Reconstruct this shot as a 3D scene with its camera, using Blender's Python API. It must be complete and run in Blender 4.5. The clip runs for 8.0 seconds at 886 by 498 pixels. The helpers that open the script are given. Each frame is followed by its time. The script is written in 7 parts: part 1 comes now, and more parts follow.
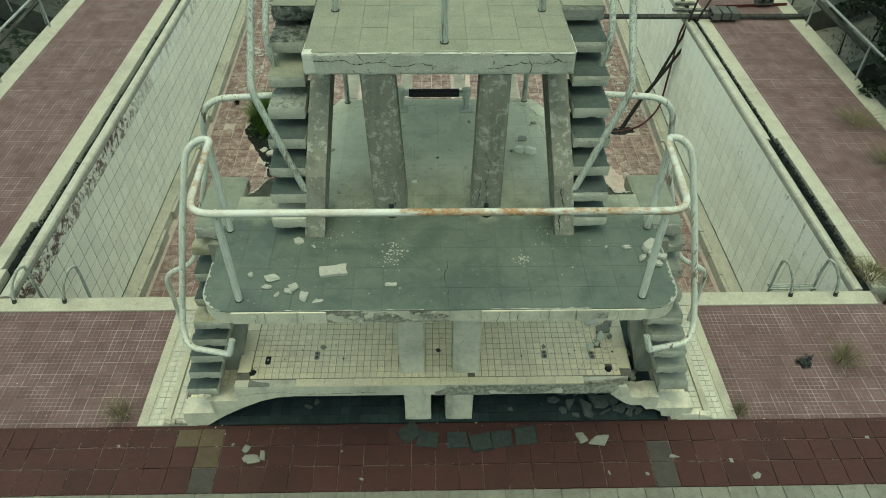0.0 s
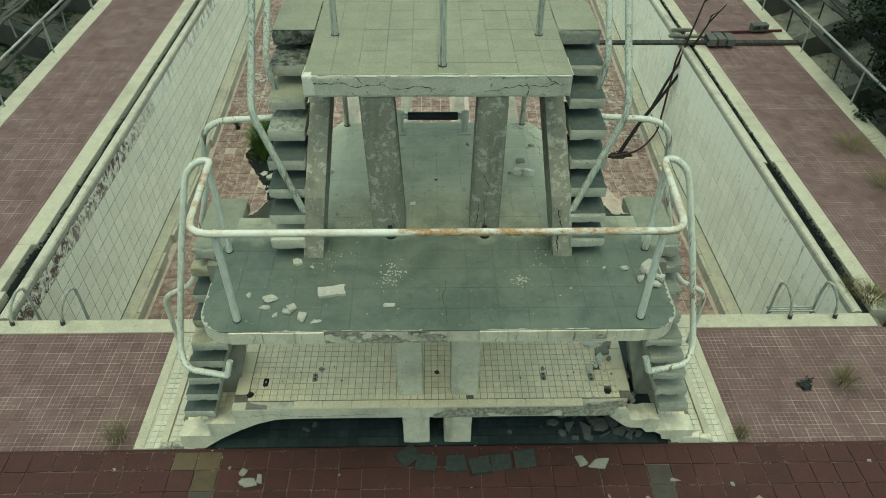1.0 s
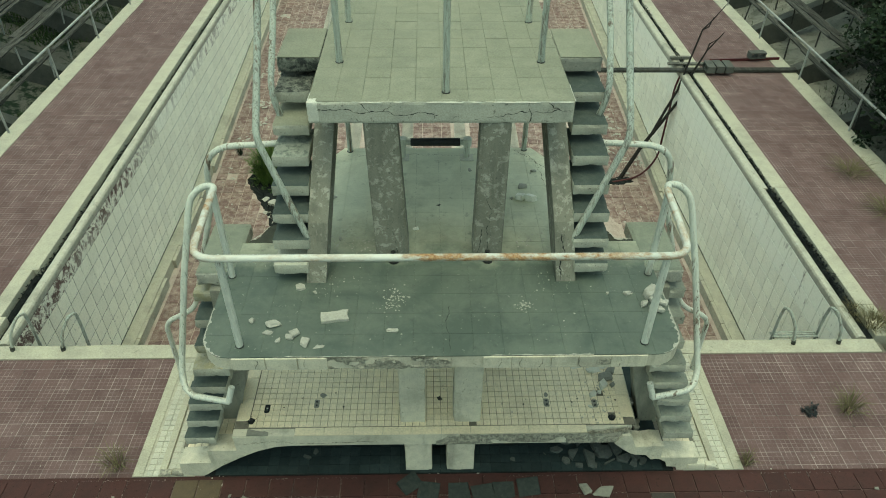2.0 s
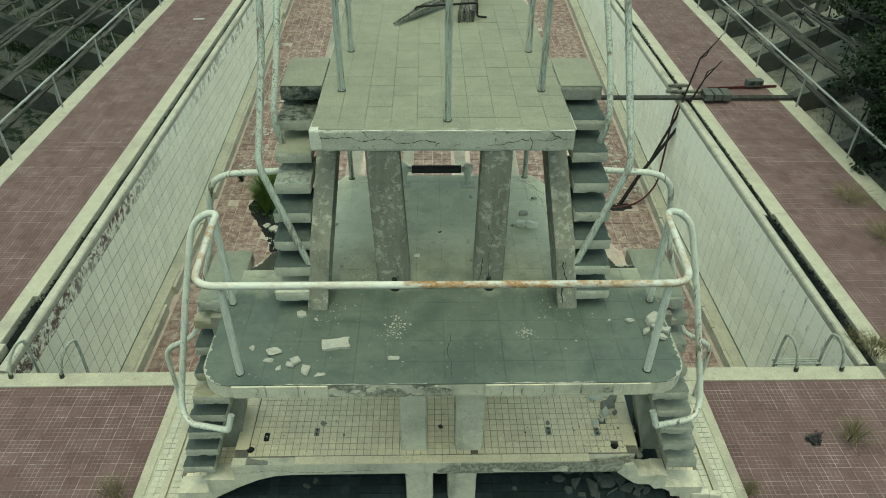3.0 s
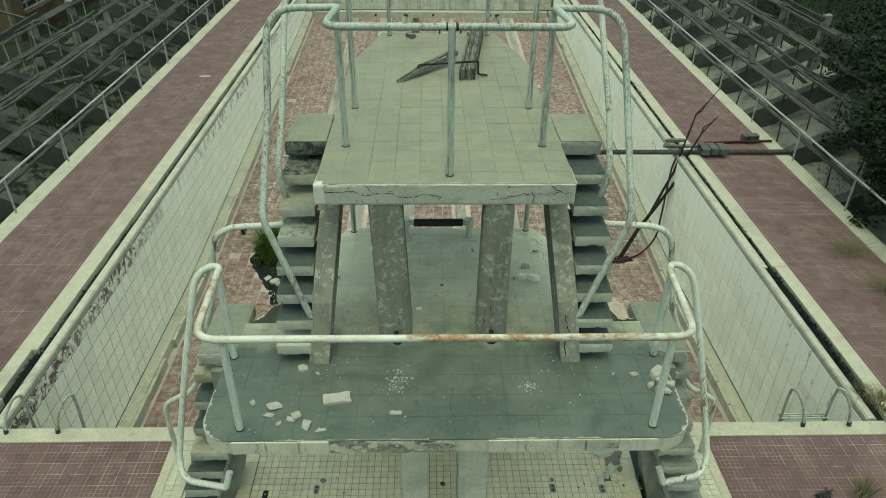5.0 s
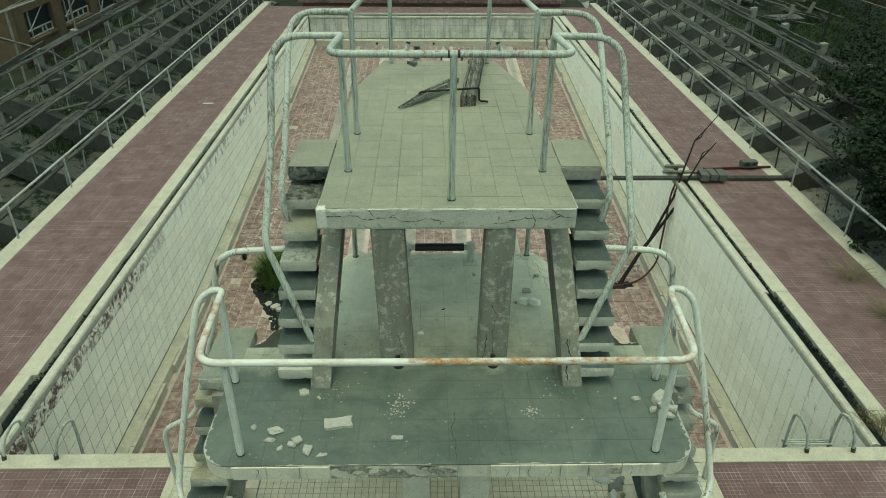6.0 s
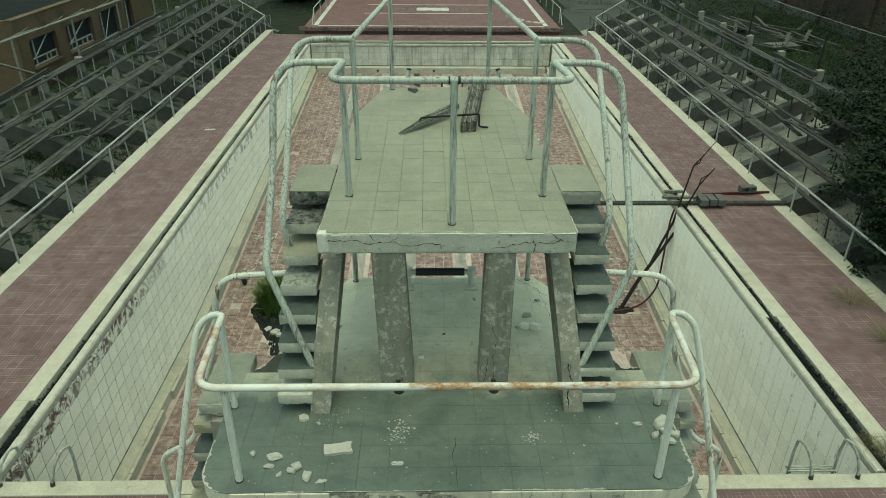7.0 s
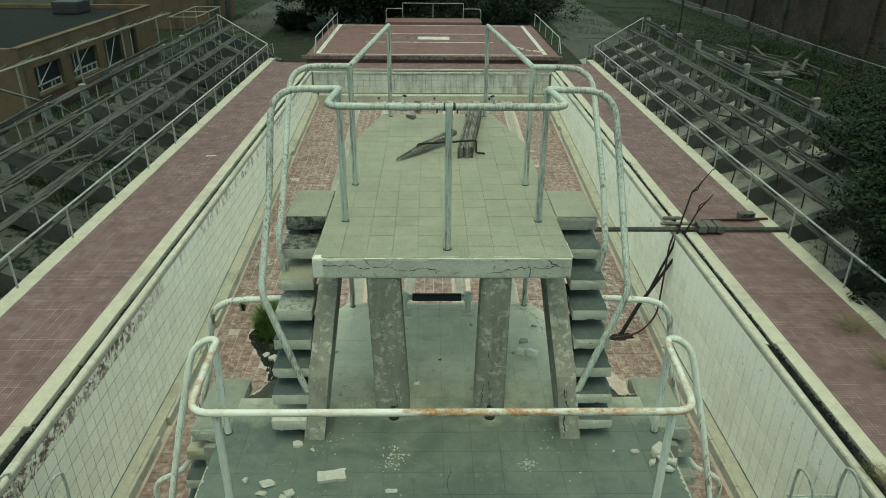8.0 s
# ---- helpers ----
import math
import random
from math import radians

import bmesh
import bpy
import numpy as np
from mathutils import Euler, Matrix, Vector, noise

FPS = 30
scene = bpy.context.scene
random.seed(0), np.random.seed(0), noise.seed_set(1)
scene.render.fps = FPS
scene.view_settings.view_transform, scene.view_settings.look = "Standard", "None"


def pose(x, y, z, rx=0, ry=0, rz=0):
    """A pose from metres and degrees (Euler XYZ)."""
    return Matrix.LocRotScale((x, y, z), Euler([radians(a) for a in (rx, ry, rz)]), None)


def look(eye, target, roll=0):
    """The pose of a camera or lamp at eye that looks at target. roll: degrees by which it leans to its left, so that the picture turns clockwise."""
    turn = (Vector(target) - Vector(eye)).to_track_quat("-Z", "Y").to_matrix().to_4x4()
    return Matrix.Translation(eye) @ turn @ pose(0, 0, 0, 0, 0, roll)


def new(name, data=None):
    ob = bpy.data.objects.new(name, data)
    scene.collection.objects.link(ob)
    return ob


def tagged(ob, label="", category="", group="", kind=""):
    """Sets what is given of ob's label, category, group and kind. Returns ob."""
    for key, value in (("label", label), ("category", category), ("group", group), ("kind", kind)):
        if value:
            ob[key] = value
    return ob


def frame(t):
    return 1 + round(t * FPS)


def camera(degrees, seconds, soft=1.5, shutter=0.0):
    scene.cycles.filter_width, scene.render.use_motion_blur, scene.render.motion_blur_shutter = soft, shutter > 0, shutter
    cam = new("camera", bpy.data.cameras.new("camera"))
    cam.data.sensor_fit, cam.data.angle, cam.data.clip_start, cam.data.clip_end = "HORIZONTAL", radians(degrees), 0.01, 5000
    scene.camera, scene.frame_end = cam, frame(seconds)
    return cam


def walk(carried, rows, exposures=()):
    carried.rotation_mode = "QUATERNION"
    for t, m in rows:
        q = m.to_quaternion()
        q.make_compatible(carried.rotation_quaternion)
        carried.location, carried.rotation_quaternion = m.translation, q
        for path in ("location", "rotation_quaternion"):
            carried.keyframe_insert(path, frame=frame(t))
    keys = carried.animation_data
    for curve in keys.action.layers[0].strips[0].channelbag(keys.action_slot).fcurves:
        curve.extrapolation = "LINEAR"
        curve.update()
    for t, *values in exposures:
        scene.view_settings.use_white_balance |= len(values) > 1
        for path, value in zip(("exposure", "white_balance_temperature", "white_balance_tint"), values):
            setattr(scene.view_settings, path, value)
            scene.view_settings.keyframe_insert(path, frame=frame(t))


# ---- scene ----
# The camera: a drone that hovers before the diving tower and tilts up.
EXPOSURES = [(0.0, 0.66, 7150, -25), (8.0, 0.66, 7150, -25)]
cam = camera(65.24, 8.0, soft=1.0)
# t, x, y, z, yaw, pitch, roll
PATH = [
    (0, -0.0927, -4.6783, 5.9922, -1.569, -42.978, 0.643),
    (0.5, -0.0772, -4.6943, 5.9858, -1.560, -41.918, 0.634),
    (1, -0.0802, -4.7118, 5.9766, -1.545, -40.906, 0.629),
    (1.5, -0.0956, -4.7161, 5.9710, -1.534, -39.853, 0.628),
    (3, -0.1200, -4.7091, 5.9857, -1.522, -36.676, 0.626),
    (3.5, -0.1326, -4.7135, 5.9910, -1.510, -35.626, 0.622),
    (4, -0.1422, -4.7129, 5.9967, -1.494, -34.545, 0.610),
    (4.5, -0.1365, -4.7117, 5.9982, -1.488, -33.443, 0.595),
    (6, -0.1517, -4.7479, 5.9969, -1.425, -30.175, 0.555),
    (6.5, -0.1542, -4.7574, 5.9957, -1.411, -29.134, 0.536),
    (7, -0.1555, -4.7607, 5.9948, -1.394, -28.077, 0.523),
    (7.5, -0.1411, -4.7660, 5.9898, -1.359, -27.000, 0.536),
    (8, -0.1105, -4.7707, 5.9880, -1.266, -25.895, 0.585),
]


def aim(x, y, z, yaw, pitch, roll):
    """A pose from a place and yaw (to the left), pitch (up) and roll in degrees."""
    return pose(x, y, z, 0, 0, yaw) @ pose(0, 0, 0, 90 + pitch, 0, 0) @ pose(0, 0, 0, 0, 0, roll)


walk(cam, [(r[0], aim(*r[1:])) for r in PATH], exposures=EXPOSURES)

# ---- light ----
world = bpy.data.worlds.new("overcast_sky")
scene.world = world
world.use_nodes = True
wn = world.node_tree.nodes
sky = wn.new("ShaderNodeTexSky")
sky.sky_type, sky.sun_disc = "NISHITA", False
sky.sun_elevation, sky.sun_rotation = radians(83), radians(183)
sky.dust_density, sky.air_density, sky.ozone_density = 4.0, 1.0, 0.6
world.node_tree.links.new(sky.outputs[0], wn["Background"].inputs[0])
wn["Background"].inputs[1].default_value = 0.15
sun = new("sun", bpy.data.lights.new("sun", "SUN"))
sun.data.energy, sun.data.angle, sun.data.color = 0.5, radians(165), (1.0, 0.96, 0.88)
sun.matrix_world = look((-0.3, -1.2, 10), (0, 0, 0))

# ---- materials ----


class Nodes:
    """A thin wrapper to write node materials briefly."""

    def __init__(self, name):
        self.mat = bpy.data.materials.new(name)
        self.mat.use_nodes = True
        self.tree = self.mat.node_tree
        self.bsdf = self.tree.nodes["Principled BSDF"]
        self.pos = self.add("ShaderNodeNewGeometry").outputs["Position"]

    def add(self, kind, **values):
        node = self.tree.nodes.new(kind)
        if "operation" in values:
            node.operation = values["operation"]
        if "data_type" in values:
            node.data_type, node.blend_type = values["data_type"], values["blend_type"]
        if "offset" in values:
            node.offset, node.squash = values["offset"], values["squash"]
        return node

    def link(self, a, b):
        self.tree.links.new(a, b)

    def noise(self, scale, detail=4.0, rough=0.6, stretch=None, distortion=0.0):
        node = self.add("ShaderNodeTexNoise")
        node.inputs["Scale"].default_value, node.inputs["Detail"].default_value = scale, detail
        node.inputs["Roughness"].default_value, node.inputs["Distortion"].default_value = rough, distortion
        src = self.pos
        if stretch:
            mapping = self.add("ShaderNodeMapping")
            mapping.inputs["Scale"].default_value = stretch
            self.link(src, mapping.inputs["Vector"])
            src = mapping.outputs[0]
        self.link(src, node.inputs["Vector"])
        return node.outputs["Fac"]

    def ramp(self, fac, *stops):
        node = self.add("ShaderNodeValToRGB")
        el = node.color_ramp.elements
        while len(el) < len(stops):
            el.new(0.5)
        for e, (p, c) in zip(el, stops):
            e.position = p
            e.color = (c, c, c, 1) if isinstance(c, (int, float)) else (*c, 1)
        self.link(fac, node.inputs[0])
        return node.outputs[0]

    def mix(self, fac, a, b, kind="MIX"):
        node = self.add("ShaderNodeMix", data_type="RGBA", blend_type=kind)
        for socket, value in ((node.inputs[0], fac), (node.inputs[6], a), (node.inputs[7], b)):
            if isinstance(value, tuple):
                socket.default_value = (*value, 1)
            elif isinstance(value, (int, float)):
                socket.default_value = value
            else:
                self.link(value, socket)
        return node.outputs[2]

    def add_map(self, value, lo, hi):
        node = self.add("ShaderNodeMapRange")
        node.inputs["From Min"].default_value, node.inputs["From Max"].default_value = lo, hi
        self.link(value, node.inputs["Value"])
        return node.outputs[0]

    def rand(self, island=False):
        if island:
            return self.add("ShaderNodeNewGeometry").outputs["Random Per Island"]
        return self.add("ShaderNodeObjectInfo").outputs["Random"]

    def done(self, colour, rough=0.8, bump=None, strength=0.4, distance=0.01, metal=0.0):
        if isinstance(colour, tuple):
            self.bsdf.inputs["Base Color"].default_value = (*colour, 1)
        else:
            self.link(colour, self.bsdf.inputs["Base Color"])
        if isinstance(rough, (int, float)):
            self.bsdf.inputs["Roughness"].default_value = rough
            self.bsdf.inputs["Specular IOR Level"].default_value = 0.12 if rough > 0.68 else 0.4
        else:
            self.link(rough, self.bsdf.inputs["Roughness"])
        self.bsdf.inputs["Metallic"].default_value = metal
        if bump is not None:
            node = self.add("ShaderNodeBump")
            node.inputs["Strength"].default_value, node.inputs["Distance"].default_value = strength, distance
            self.link(bump, node.inputs["Height"])
            self.link(node.outputs[0], self.bsdf.inputs["Normal"])
        return self.mat


def stained(name, base, stain, dark, scale=1.0, rough=0.85, bump=0.4, lo=0.42, hi=0.68, streak=None, vary=0.0, island=False, speck=0.0, grain=None):
    """A weathered mineral surface: two tones, dark stains, fine grain, optional streaks and variation by piece."""
    n = Nodes(name)
    big = n.noise(1.1 * scale, 5, 0.65)
    mid = n.noise(1.0, 6, 0.75, stretch=grain) if grain else n.noise(6.0 * scale, 6, 0.7, distortion=0.4)
    fine = n.noise(70 * scale, 3, 0.7)
    col = n.mix(n.ramp(mid, (lo, 0.0), (hi, 1.0)), base, stain)
    col = n.mix(n.ramp(big, (0.5, 0.0), (0.78, 0.75)), col, dark)
    if streak:
        s = n.noise(1.0, 4, 0.6, stretch=streak)
        col = n.mix(n.ramp(s, (0.50, 0.0), (0.74, 0.85)), col, dark)
    if speck:
        s = n.noise(24 * scale, 3, 0.5)
        col = n.mix(n.ramp(s, (0.66, 0.0), (0.70, speck)), col, tuple(c * 0.35 for c in dark))
    if vary:
        r = n.ramp(n.rand(island), (0.0, 1.0 - vary), (1.0, 1.0 + vary * 0.6))
        col = n.mix(1.0, col, r, "MULTIPLY")
    col = n.mix(0.4, col, n.ramp(fine, (0.32, 0.45), (0.62, 1.08)), "MULTIPLY")
    return n.done(col, rough, n.mix(0.5, mid, fine), bump, 0.006)


def painted_pipe(name, tone, bare_at, greyed):
    """Flaking white-blue paint on steel tube, greyed and streaked with brown rust."""
    n = Nodes(name)
    a, b, c = n.noise(1.0, 7, 0.75, stretch=(24, 24, 2.0)), n.noise(1.7, 3, 0.5), n.noise(16, 7, 0.75)
    flake, wash = n.noise(1.0, 6, 0.75, stretch=(75, 75, 6)), n.noise(1.9, 3, 0.5)
    paint = n.mix(n.ramp(c, (0.40, 0.0), (0.66, 1.0)), tone, tuple(c * 0.86 for c in tone))
    paint = n.mix(n.ramp(wash, (0.40, 0.0), (0.74, greyed)), paint, (0.275, 0.305, 0.27))
    paint = n.mix(n.ramp(a, (0.38, 0.4), (0.52, 0.0)), paint, (0.24, 0.265, 0.24))
    rust = n.mix(n.ramp(c, (0.35, 0.0), (0.65, 1.0)), (0.062, 0.045, 0.033), (0.19, 0.13, 0.08))
    f = n.mix(1.0, n.ramp(a, (0.535, 0.0), (0.60, 0.95)), n.ramp(b, (0.43, 0.05), (0.56, 1.0)), "MULTIPLY")
    col = n.mix(f, paint, rust)
    bare = n.mix(1.0, n.ramp(flake, (bare_at, 0.0), (bare_at + 0.06, 0.8)), n.ramp(wash, (0.34, 0.25), (0.55, 1.0)), "MULTIPLY")
    col = n.mix(bare, col, (0.105, 0.095, 0.075))
    return n.done(col, n.ramp(a, (0.5, 0.45), (0.65, 0.85)), c, 0.35, 0.003)


def red_deck_tiles():
    """Unglazed red tiles, each with a pressed grid of small squares, and pale worn grout."""
    n = Nodes("red_deck_tiles")

    def grid(size, mortar):
        brick = n.add("ShaderNodeTexBrick", offset=0.0, squash=1.0)
        for key, value in (("Scale", 1.0), ("Brick Width", size), ("Row Height", size), ("Mortar Size", mortar), ("Mortar Smooth", 0.4), ("Bias", 0.0)):
            brick.inputs[key].default_value = value
        brick.inputs["Color1"].default_value, brick.inputs["Color2"].default_value = (0.102, 0.064, 0.062, 1), (0.134, 0.084, 0.080, 1)
        n.link(n.pos, brick.inputs["Vector"])
        return brick

    big, small = grid(0.15, 0.0055), grid(0.05, 0.0036)
    wear, blot, fine, patch = n.noise(0.7, 6, 0.7), n.noise(2.6, 5, 0.65), n.noise(60, 3, 0.7), n.noise(1.7, 4, 0.7)
    pale = n.mix(n.ramp(blot, (0.35, 0.0), (0.65, 1.0)), (0.215, 0.158, 0.145), (0.37, 0.305, 0.28))
    col = n.mix(n.ramp(blot, (0.45, 0.0), (0.85, 0.5)), big.outputs[0], (0.235, 0.161, 0.151))
    worn = n.mix(1.0, small.outputs["Fac"], n.ramp(patch, (0.34, 0.25), (0.60, 0.85)), "MULTIPLY")
    broken = n.ramp(n.noise(11, 4, 0.7), (0.36, 0.3), (0.56, 1.0))
    worn = n.mix(1.0, worn, n.ramp(n.noise(4.5, 5, 0.75), (0.40, 0.1), (0.60, 1.0)), "MULTIPLY")
    col = n.mix(worn, col, pale)
    joint = n.mix(1.0, big.outputs["Fac"], n.ramp(wear, (0.32, 0.4), (0.6, 0.95)), "MULTIPLY")
    joint = n.mix(1.0, joint, broken, "MULTIPLY")
    col = n.mix(joint, col, pale)
    col = n.mix(n.ramp(wear, (0.3, 0.4), (0.5, 0.0)), col, (0.095, 0.054, 0.054))
    col = n.mix(0.3, col, n.ramp(fine, (0.3, 0.5), (0.7, 1.0)), "MULTIPLY")
    return n.done(col, 0.82, small.outputs["Fac"], -0.4, 0.003)


def platform_paint():
    """Green floor paint: a dark band repainted along the front, worn to grey-green behind it, where added paleness
    stands in for light.
    """
    n = Nodes("green_floor_paint")
    xyz = n.add("ShaderNodeSeparateXYZ")
    n.link(n.pos, xyz.inputs[0])
    warp, cloud, fine, blot = n.noise(1.6, 5, 0.65), n.noise(2.4, 6, 0.7, distortion=0.5), n.noise(70, 3, 0.7), n.noise(9, 5, 0.7)
    add = n.add("ShaderNodeMath", operation="MULTIPLY_ADD")
    n.link(warp, add.inputs[0])
    add.inputs[1].default_value = -1.1
    n.link(xyz.outputs["Y"], add.inputs[2])
    worn = n.ramp(n.add_map(add.outputs[0], -0.78, -0.02), (0.0, 0.0), (1.0, 1.0))
    dark = n.mix(n.ramp(cloud, (0.40, 0.0), (0.65, 1.0)), (0.068, 0.088, 0.071), (0.116, 0.137, 0.109))
    # Pale tones raised to put light under the upper platform into the colour.
    pale = n.mix(n.ramp(cloud, (0.35, 0.0), (0.6, 1.0)), (0.53, 0.53, 0.385), (0.65, 0.65, 0.48))
    col = n.mix(worn, dark, pale)
    col = n.mix(n.ramp(blot, (0.66, 0.0), (0.74, 0.45)), col, (0.21, 0.22, 0.185))
    col = n.mix(n.ramp(blot, (0.28, 0.4), (0.40, 0.0)), col, (0.03, 0.042, 0.038))
    soot, flake = n.noise(1.5, 7, 0.72), n.noise(30, 4, 0.65)
    col = n.mix(n.ramp(soot, (0.56, 0.0), (0.74, 0.4)), col, (0.034, 0.046, 0.041))
    col = n.mix(n.ramp(soot, (0.28, 0.4), (0.40, 0.0)), col, (0.17, 0.175, 0.135))
    col = n.mix(n.ramp(flake, (0.66, 0.0), (0.70, 0.55)), col, (0.36, 0.365, 0.30))
    col = n.mix(0.2, col, n.ramp(fine, (0.3, 0.45), (0.7, 1.0)), "MULTIPLY")
    return n.done(col, 0.6, n.mix(0.5, cloud, fine), 0.2, 0.004)


def rusty_pipe():
    """White paint with long brown rust stains."""
    n = Nodes("rust_streaked_paint")
    a, b, c = n.noise(1.0, 6, 0.75, stretch=(4.5, 5.5, 12)), n.noise(1.5, 3, 0.5), n.noise(45, 4, 0.7)
    paint = n.mix(n.ramp(b, (0.4, 0.0), (0.65, 1.0)), (0.546, 0.546, 0.475), (0.422, 0.458, 0.414))
    rust = n.mix(n.ramp(c, (0.35, 0.0), (0.65, 1.0)), (0.194, 0.088, 0.031), (0.396, 0.264, 0.132))
    f = n.mix(1.0, n.ramp(a, (0.45, 0.0), (0.60, 1.0)), n.ramp(b, (0.36, 0.35), (0.52, 1.0)), "MULTIPLY")
    return n.done(n.mix(f, paint, rust), n.ramp(a, (0.5, 0.45), (0.65, 0.85)), a, 0.35, 0.003)


def wall_band():
    """The top course of pool tiles, mottled brown where the glaze has gone."""
    n = Nodes("mottled_top_course")
    a, b = n.noise(9, 6, 0.75, distortion=0.6), n.noise(0.35, 3, 0.5)
    worn = n.mix(1.0, n.ramp(a, (0.46, 0.0), (0.54, 1.0)), n.ramp(b, (0.34, 0.3), (0.50, 1.0)), "MULTIPLY")
    return n.done(n.mix(worn, (0.76, 0.74, 0.62), (0.135, 0.09, 0.078)), 0.7, a, 0.4, 0.004)


def flecked_band(name, at, tone):
    """A top course of pool tiles with short dark flecks and drips."""
    n = Nodes(name)
    a, b, c = n.noise(1.0, 6, 0.75, stretch=(9, 9, 4)), n.noise(0.5, 3, 0.5), n.noise(40, 3, 0.6)
    worn = n.mix(1.0, n.ramp(a, (at, 0.0), (at + 0.055, 0.8)), n.ramp(b, (0.40, 0.15), (0.56, 1.0)), "MULTIPLY")
    clean = n.mix(n.ramp(c, (0.4, 0.0), (0.7, 1.0)), (0.88, 0.865, 0.735), (0.80, 0.78, 0.66))
    return n.done(n.mix(worn, clean, tone), 0.6, a, 0.3, 0.003)


def brickwork():
    """Old dark brick in courses, sooty and patched with grey render."""
    n = Nodes("old_brick")
    xyz, flat = n.add("ShaderNodeSeparateXYZ"), n.add("ShaderNodeCombineXYZ")
    n.link(n.pos, xyz.inputs[0])
    n.link(xyz.outputs["Y"], flat.inputs[0]), n.link(xyz.outputs["Z"], flat.inputs[1])
    brick = n.add("ShaderNodeTexBrick", offset=0.5, squash=1.0)
    for key, value in (("Scale", 1.0), ("Brick Width", 0.26), ("Row Height", 0.085), ("Mortar Size", 0.008), ("Mortar Smooth", 0.3), ("Bias", 0.0)):
        brick.inputs[key].default_value = value
    brick.inputs["Color1"].default_value, brick.inputs["Color2"].default_value = (0.066, 0.040, 0.029, 1), (0.040, 0.028, 0.022, 1)
    brick.inputs["Mortar"].default_value = (0.058, 0.056, 0.048, 1)
    n.link(flat.outputs[0], brick.inputs["Vector"])
    soot, patch = n.noise(0.6, 5, 0.7), n.noise(0.35, 4, 0.6)
    col = n.mix(n.ramp(soot, (0.42, 0.0), (0.62, 0.85)), brick.outputs[0], (0.020, 0.021, 0.018))
    col = n.mix(n.ramp(patch, (0.56, 0.0), (0.60, 0.8)), col, (0.052, 0.052, 0.045))
    return n.done(col, 0.9, brick.outputs["Fac"], -0.5, 0.01)


FLECKED = flecked_band("flecked_top_course", 0.578, (0.24, 0.20, 0.15))
FLECKED_BROWN = flecked_band("brown_flecked_top_course", 0.50, (0.165, 0.115, 0.09))
PIPE = painted_pipe("flaking_pipe_paint", (0.43, 0.46, 0.385), 0.505, 0.7)
PIPE_PALE = painted_pipe("creamy_pipe_paint", (0.60, 0.61, 0.52), 0.57, 0.3)
RUSTY = rusty_pipe()
BAND = wall_band()
DECK = red_deck_tiles()
CONCRETE = stained("weathered_painted_concrete", (0.399, 0.391, 0.327), (0.302, 0.302, 0.255), (0.119, 0.123, 0.106), 1.5, bump=0.6, speck=0.55, streak=(5, 5, 1.2))
EDGE = stained("grey_plaster_edge", (0.45, 0.445, 0.365), (0.37, 0.368, 0.305), (0.20, 0.205, 0.172), 1.3, bump=0.5, speck=0.6)
COLUMN = stained("flaking_column_paint", (0.205, 0.203, 0.162), (0.345, 0.342, 0.282), (0.10, 0.102, 0.084), 2.1, lo=0.53, hi=0.585, bump=0.7, streak=(7, 7, 0.6), speck=0.5)
BEAM_STAIR = stained("stained_beam_plaster", (0.30, 0.295, 0.24), (0.245, 0.243, 0.20), (0.125, 0.13, 0.11), 1.5, bump=0.6, streak=(5, 5, 0.7), speck=0.5)
STEP = stained("worn_step_concrete", (0.43, 0.425, 0.345), (0.365, 0.362, 0.30), (0.20, 0.20, 0.168), 1.9, bump=0.5, speck=0.6)
TREAD = stained("green_step_paint", (0.066, 0.082, 0.074), (0.092, 0.108, 0.095), (0.042, 0.054, 0.05), 2.4, bump=0.35, speck=0.35)
TREAD_WORN = stained("faded_step_paint", (0.19, 0.205, 0.172), (0.25, 0.26, 0.216), (0.11, 0.122, 0.104), 2.2, bump=0.35, speck=0.5)
SOOTY = stained("soot_blackened_step", (0.20, 0.205, 0.17), (0.045, 0.05, 0.044), (0.025, 0.028, 0.025), 2.6, bump=0.6, lo=0.42, hi=0.58, speck=0.8)
GREEN_TILE = stained("green_cement_tile", (0.236, 0.238, 0.175), (0.272, 0.272, 0.203), (0.178, 0.184, 0.142), 1.1, 0.75, 0.3, vary=0.04, speck=0.2)
GREEN_FLOOR = platform_paint()
GREEN_DARK = stained("green_tile_joint", (0.061, 0.065, 0.050), (0.077, 0.081, 0.065), (0.034, 0.039, 0.032), 2.0)
MOSAIC = stained("white_mosaic_tile", (0.761, 0.663, 0.457), (0.676, 0.589, 0.417), (0.444, 0.388, 0.273), 1.0, 0.45, 0.15, vary=0.08, speck=0.25)
MOSAIC_JOINED = stained("white_mosaic_tile_far", (0.761, 0.663, 0.457), (0.676, 0.589, 0.417), (0.444, 0.388, 0.273), 1.0, 0.45, 0.15, vary=0.08, speck=0.25, island=True)
GROUT = stained("brown_grout", (0.143, 0.132, 0.105), (0.187, 0.171, 0.138), (0.088, 0.083, 0.066), 3.0)
WHITE_WALL = stained("white_pool_tile", (0.92, 0.90, 0.745), (0.90, 0.875, 0.72), (0.76, 0.73, 0.595), 0.9, 0.45, 0.15, speck=0.5, vary=0.07)
WHITE_WALL_JOINED = stained("white_pool_tile_far", (0.92, 0.90, 0.745), (0.90, 0.875, 0.72), (0.76, 0.73, 0.595), 0.9, 0.45, 0.15, speck=0.5, vary=0.07, island=True)
LIP = stained("pale_overflow_lip", (0.47, 0.455, 0.365), (0.36, 0.35, 0.29), (0.17, 0.167, 0.138), 1.8, 0.7, 0.4, speck=0.6, streak=(3, 0.5, 3))
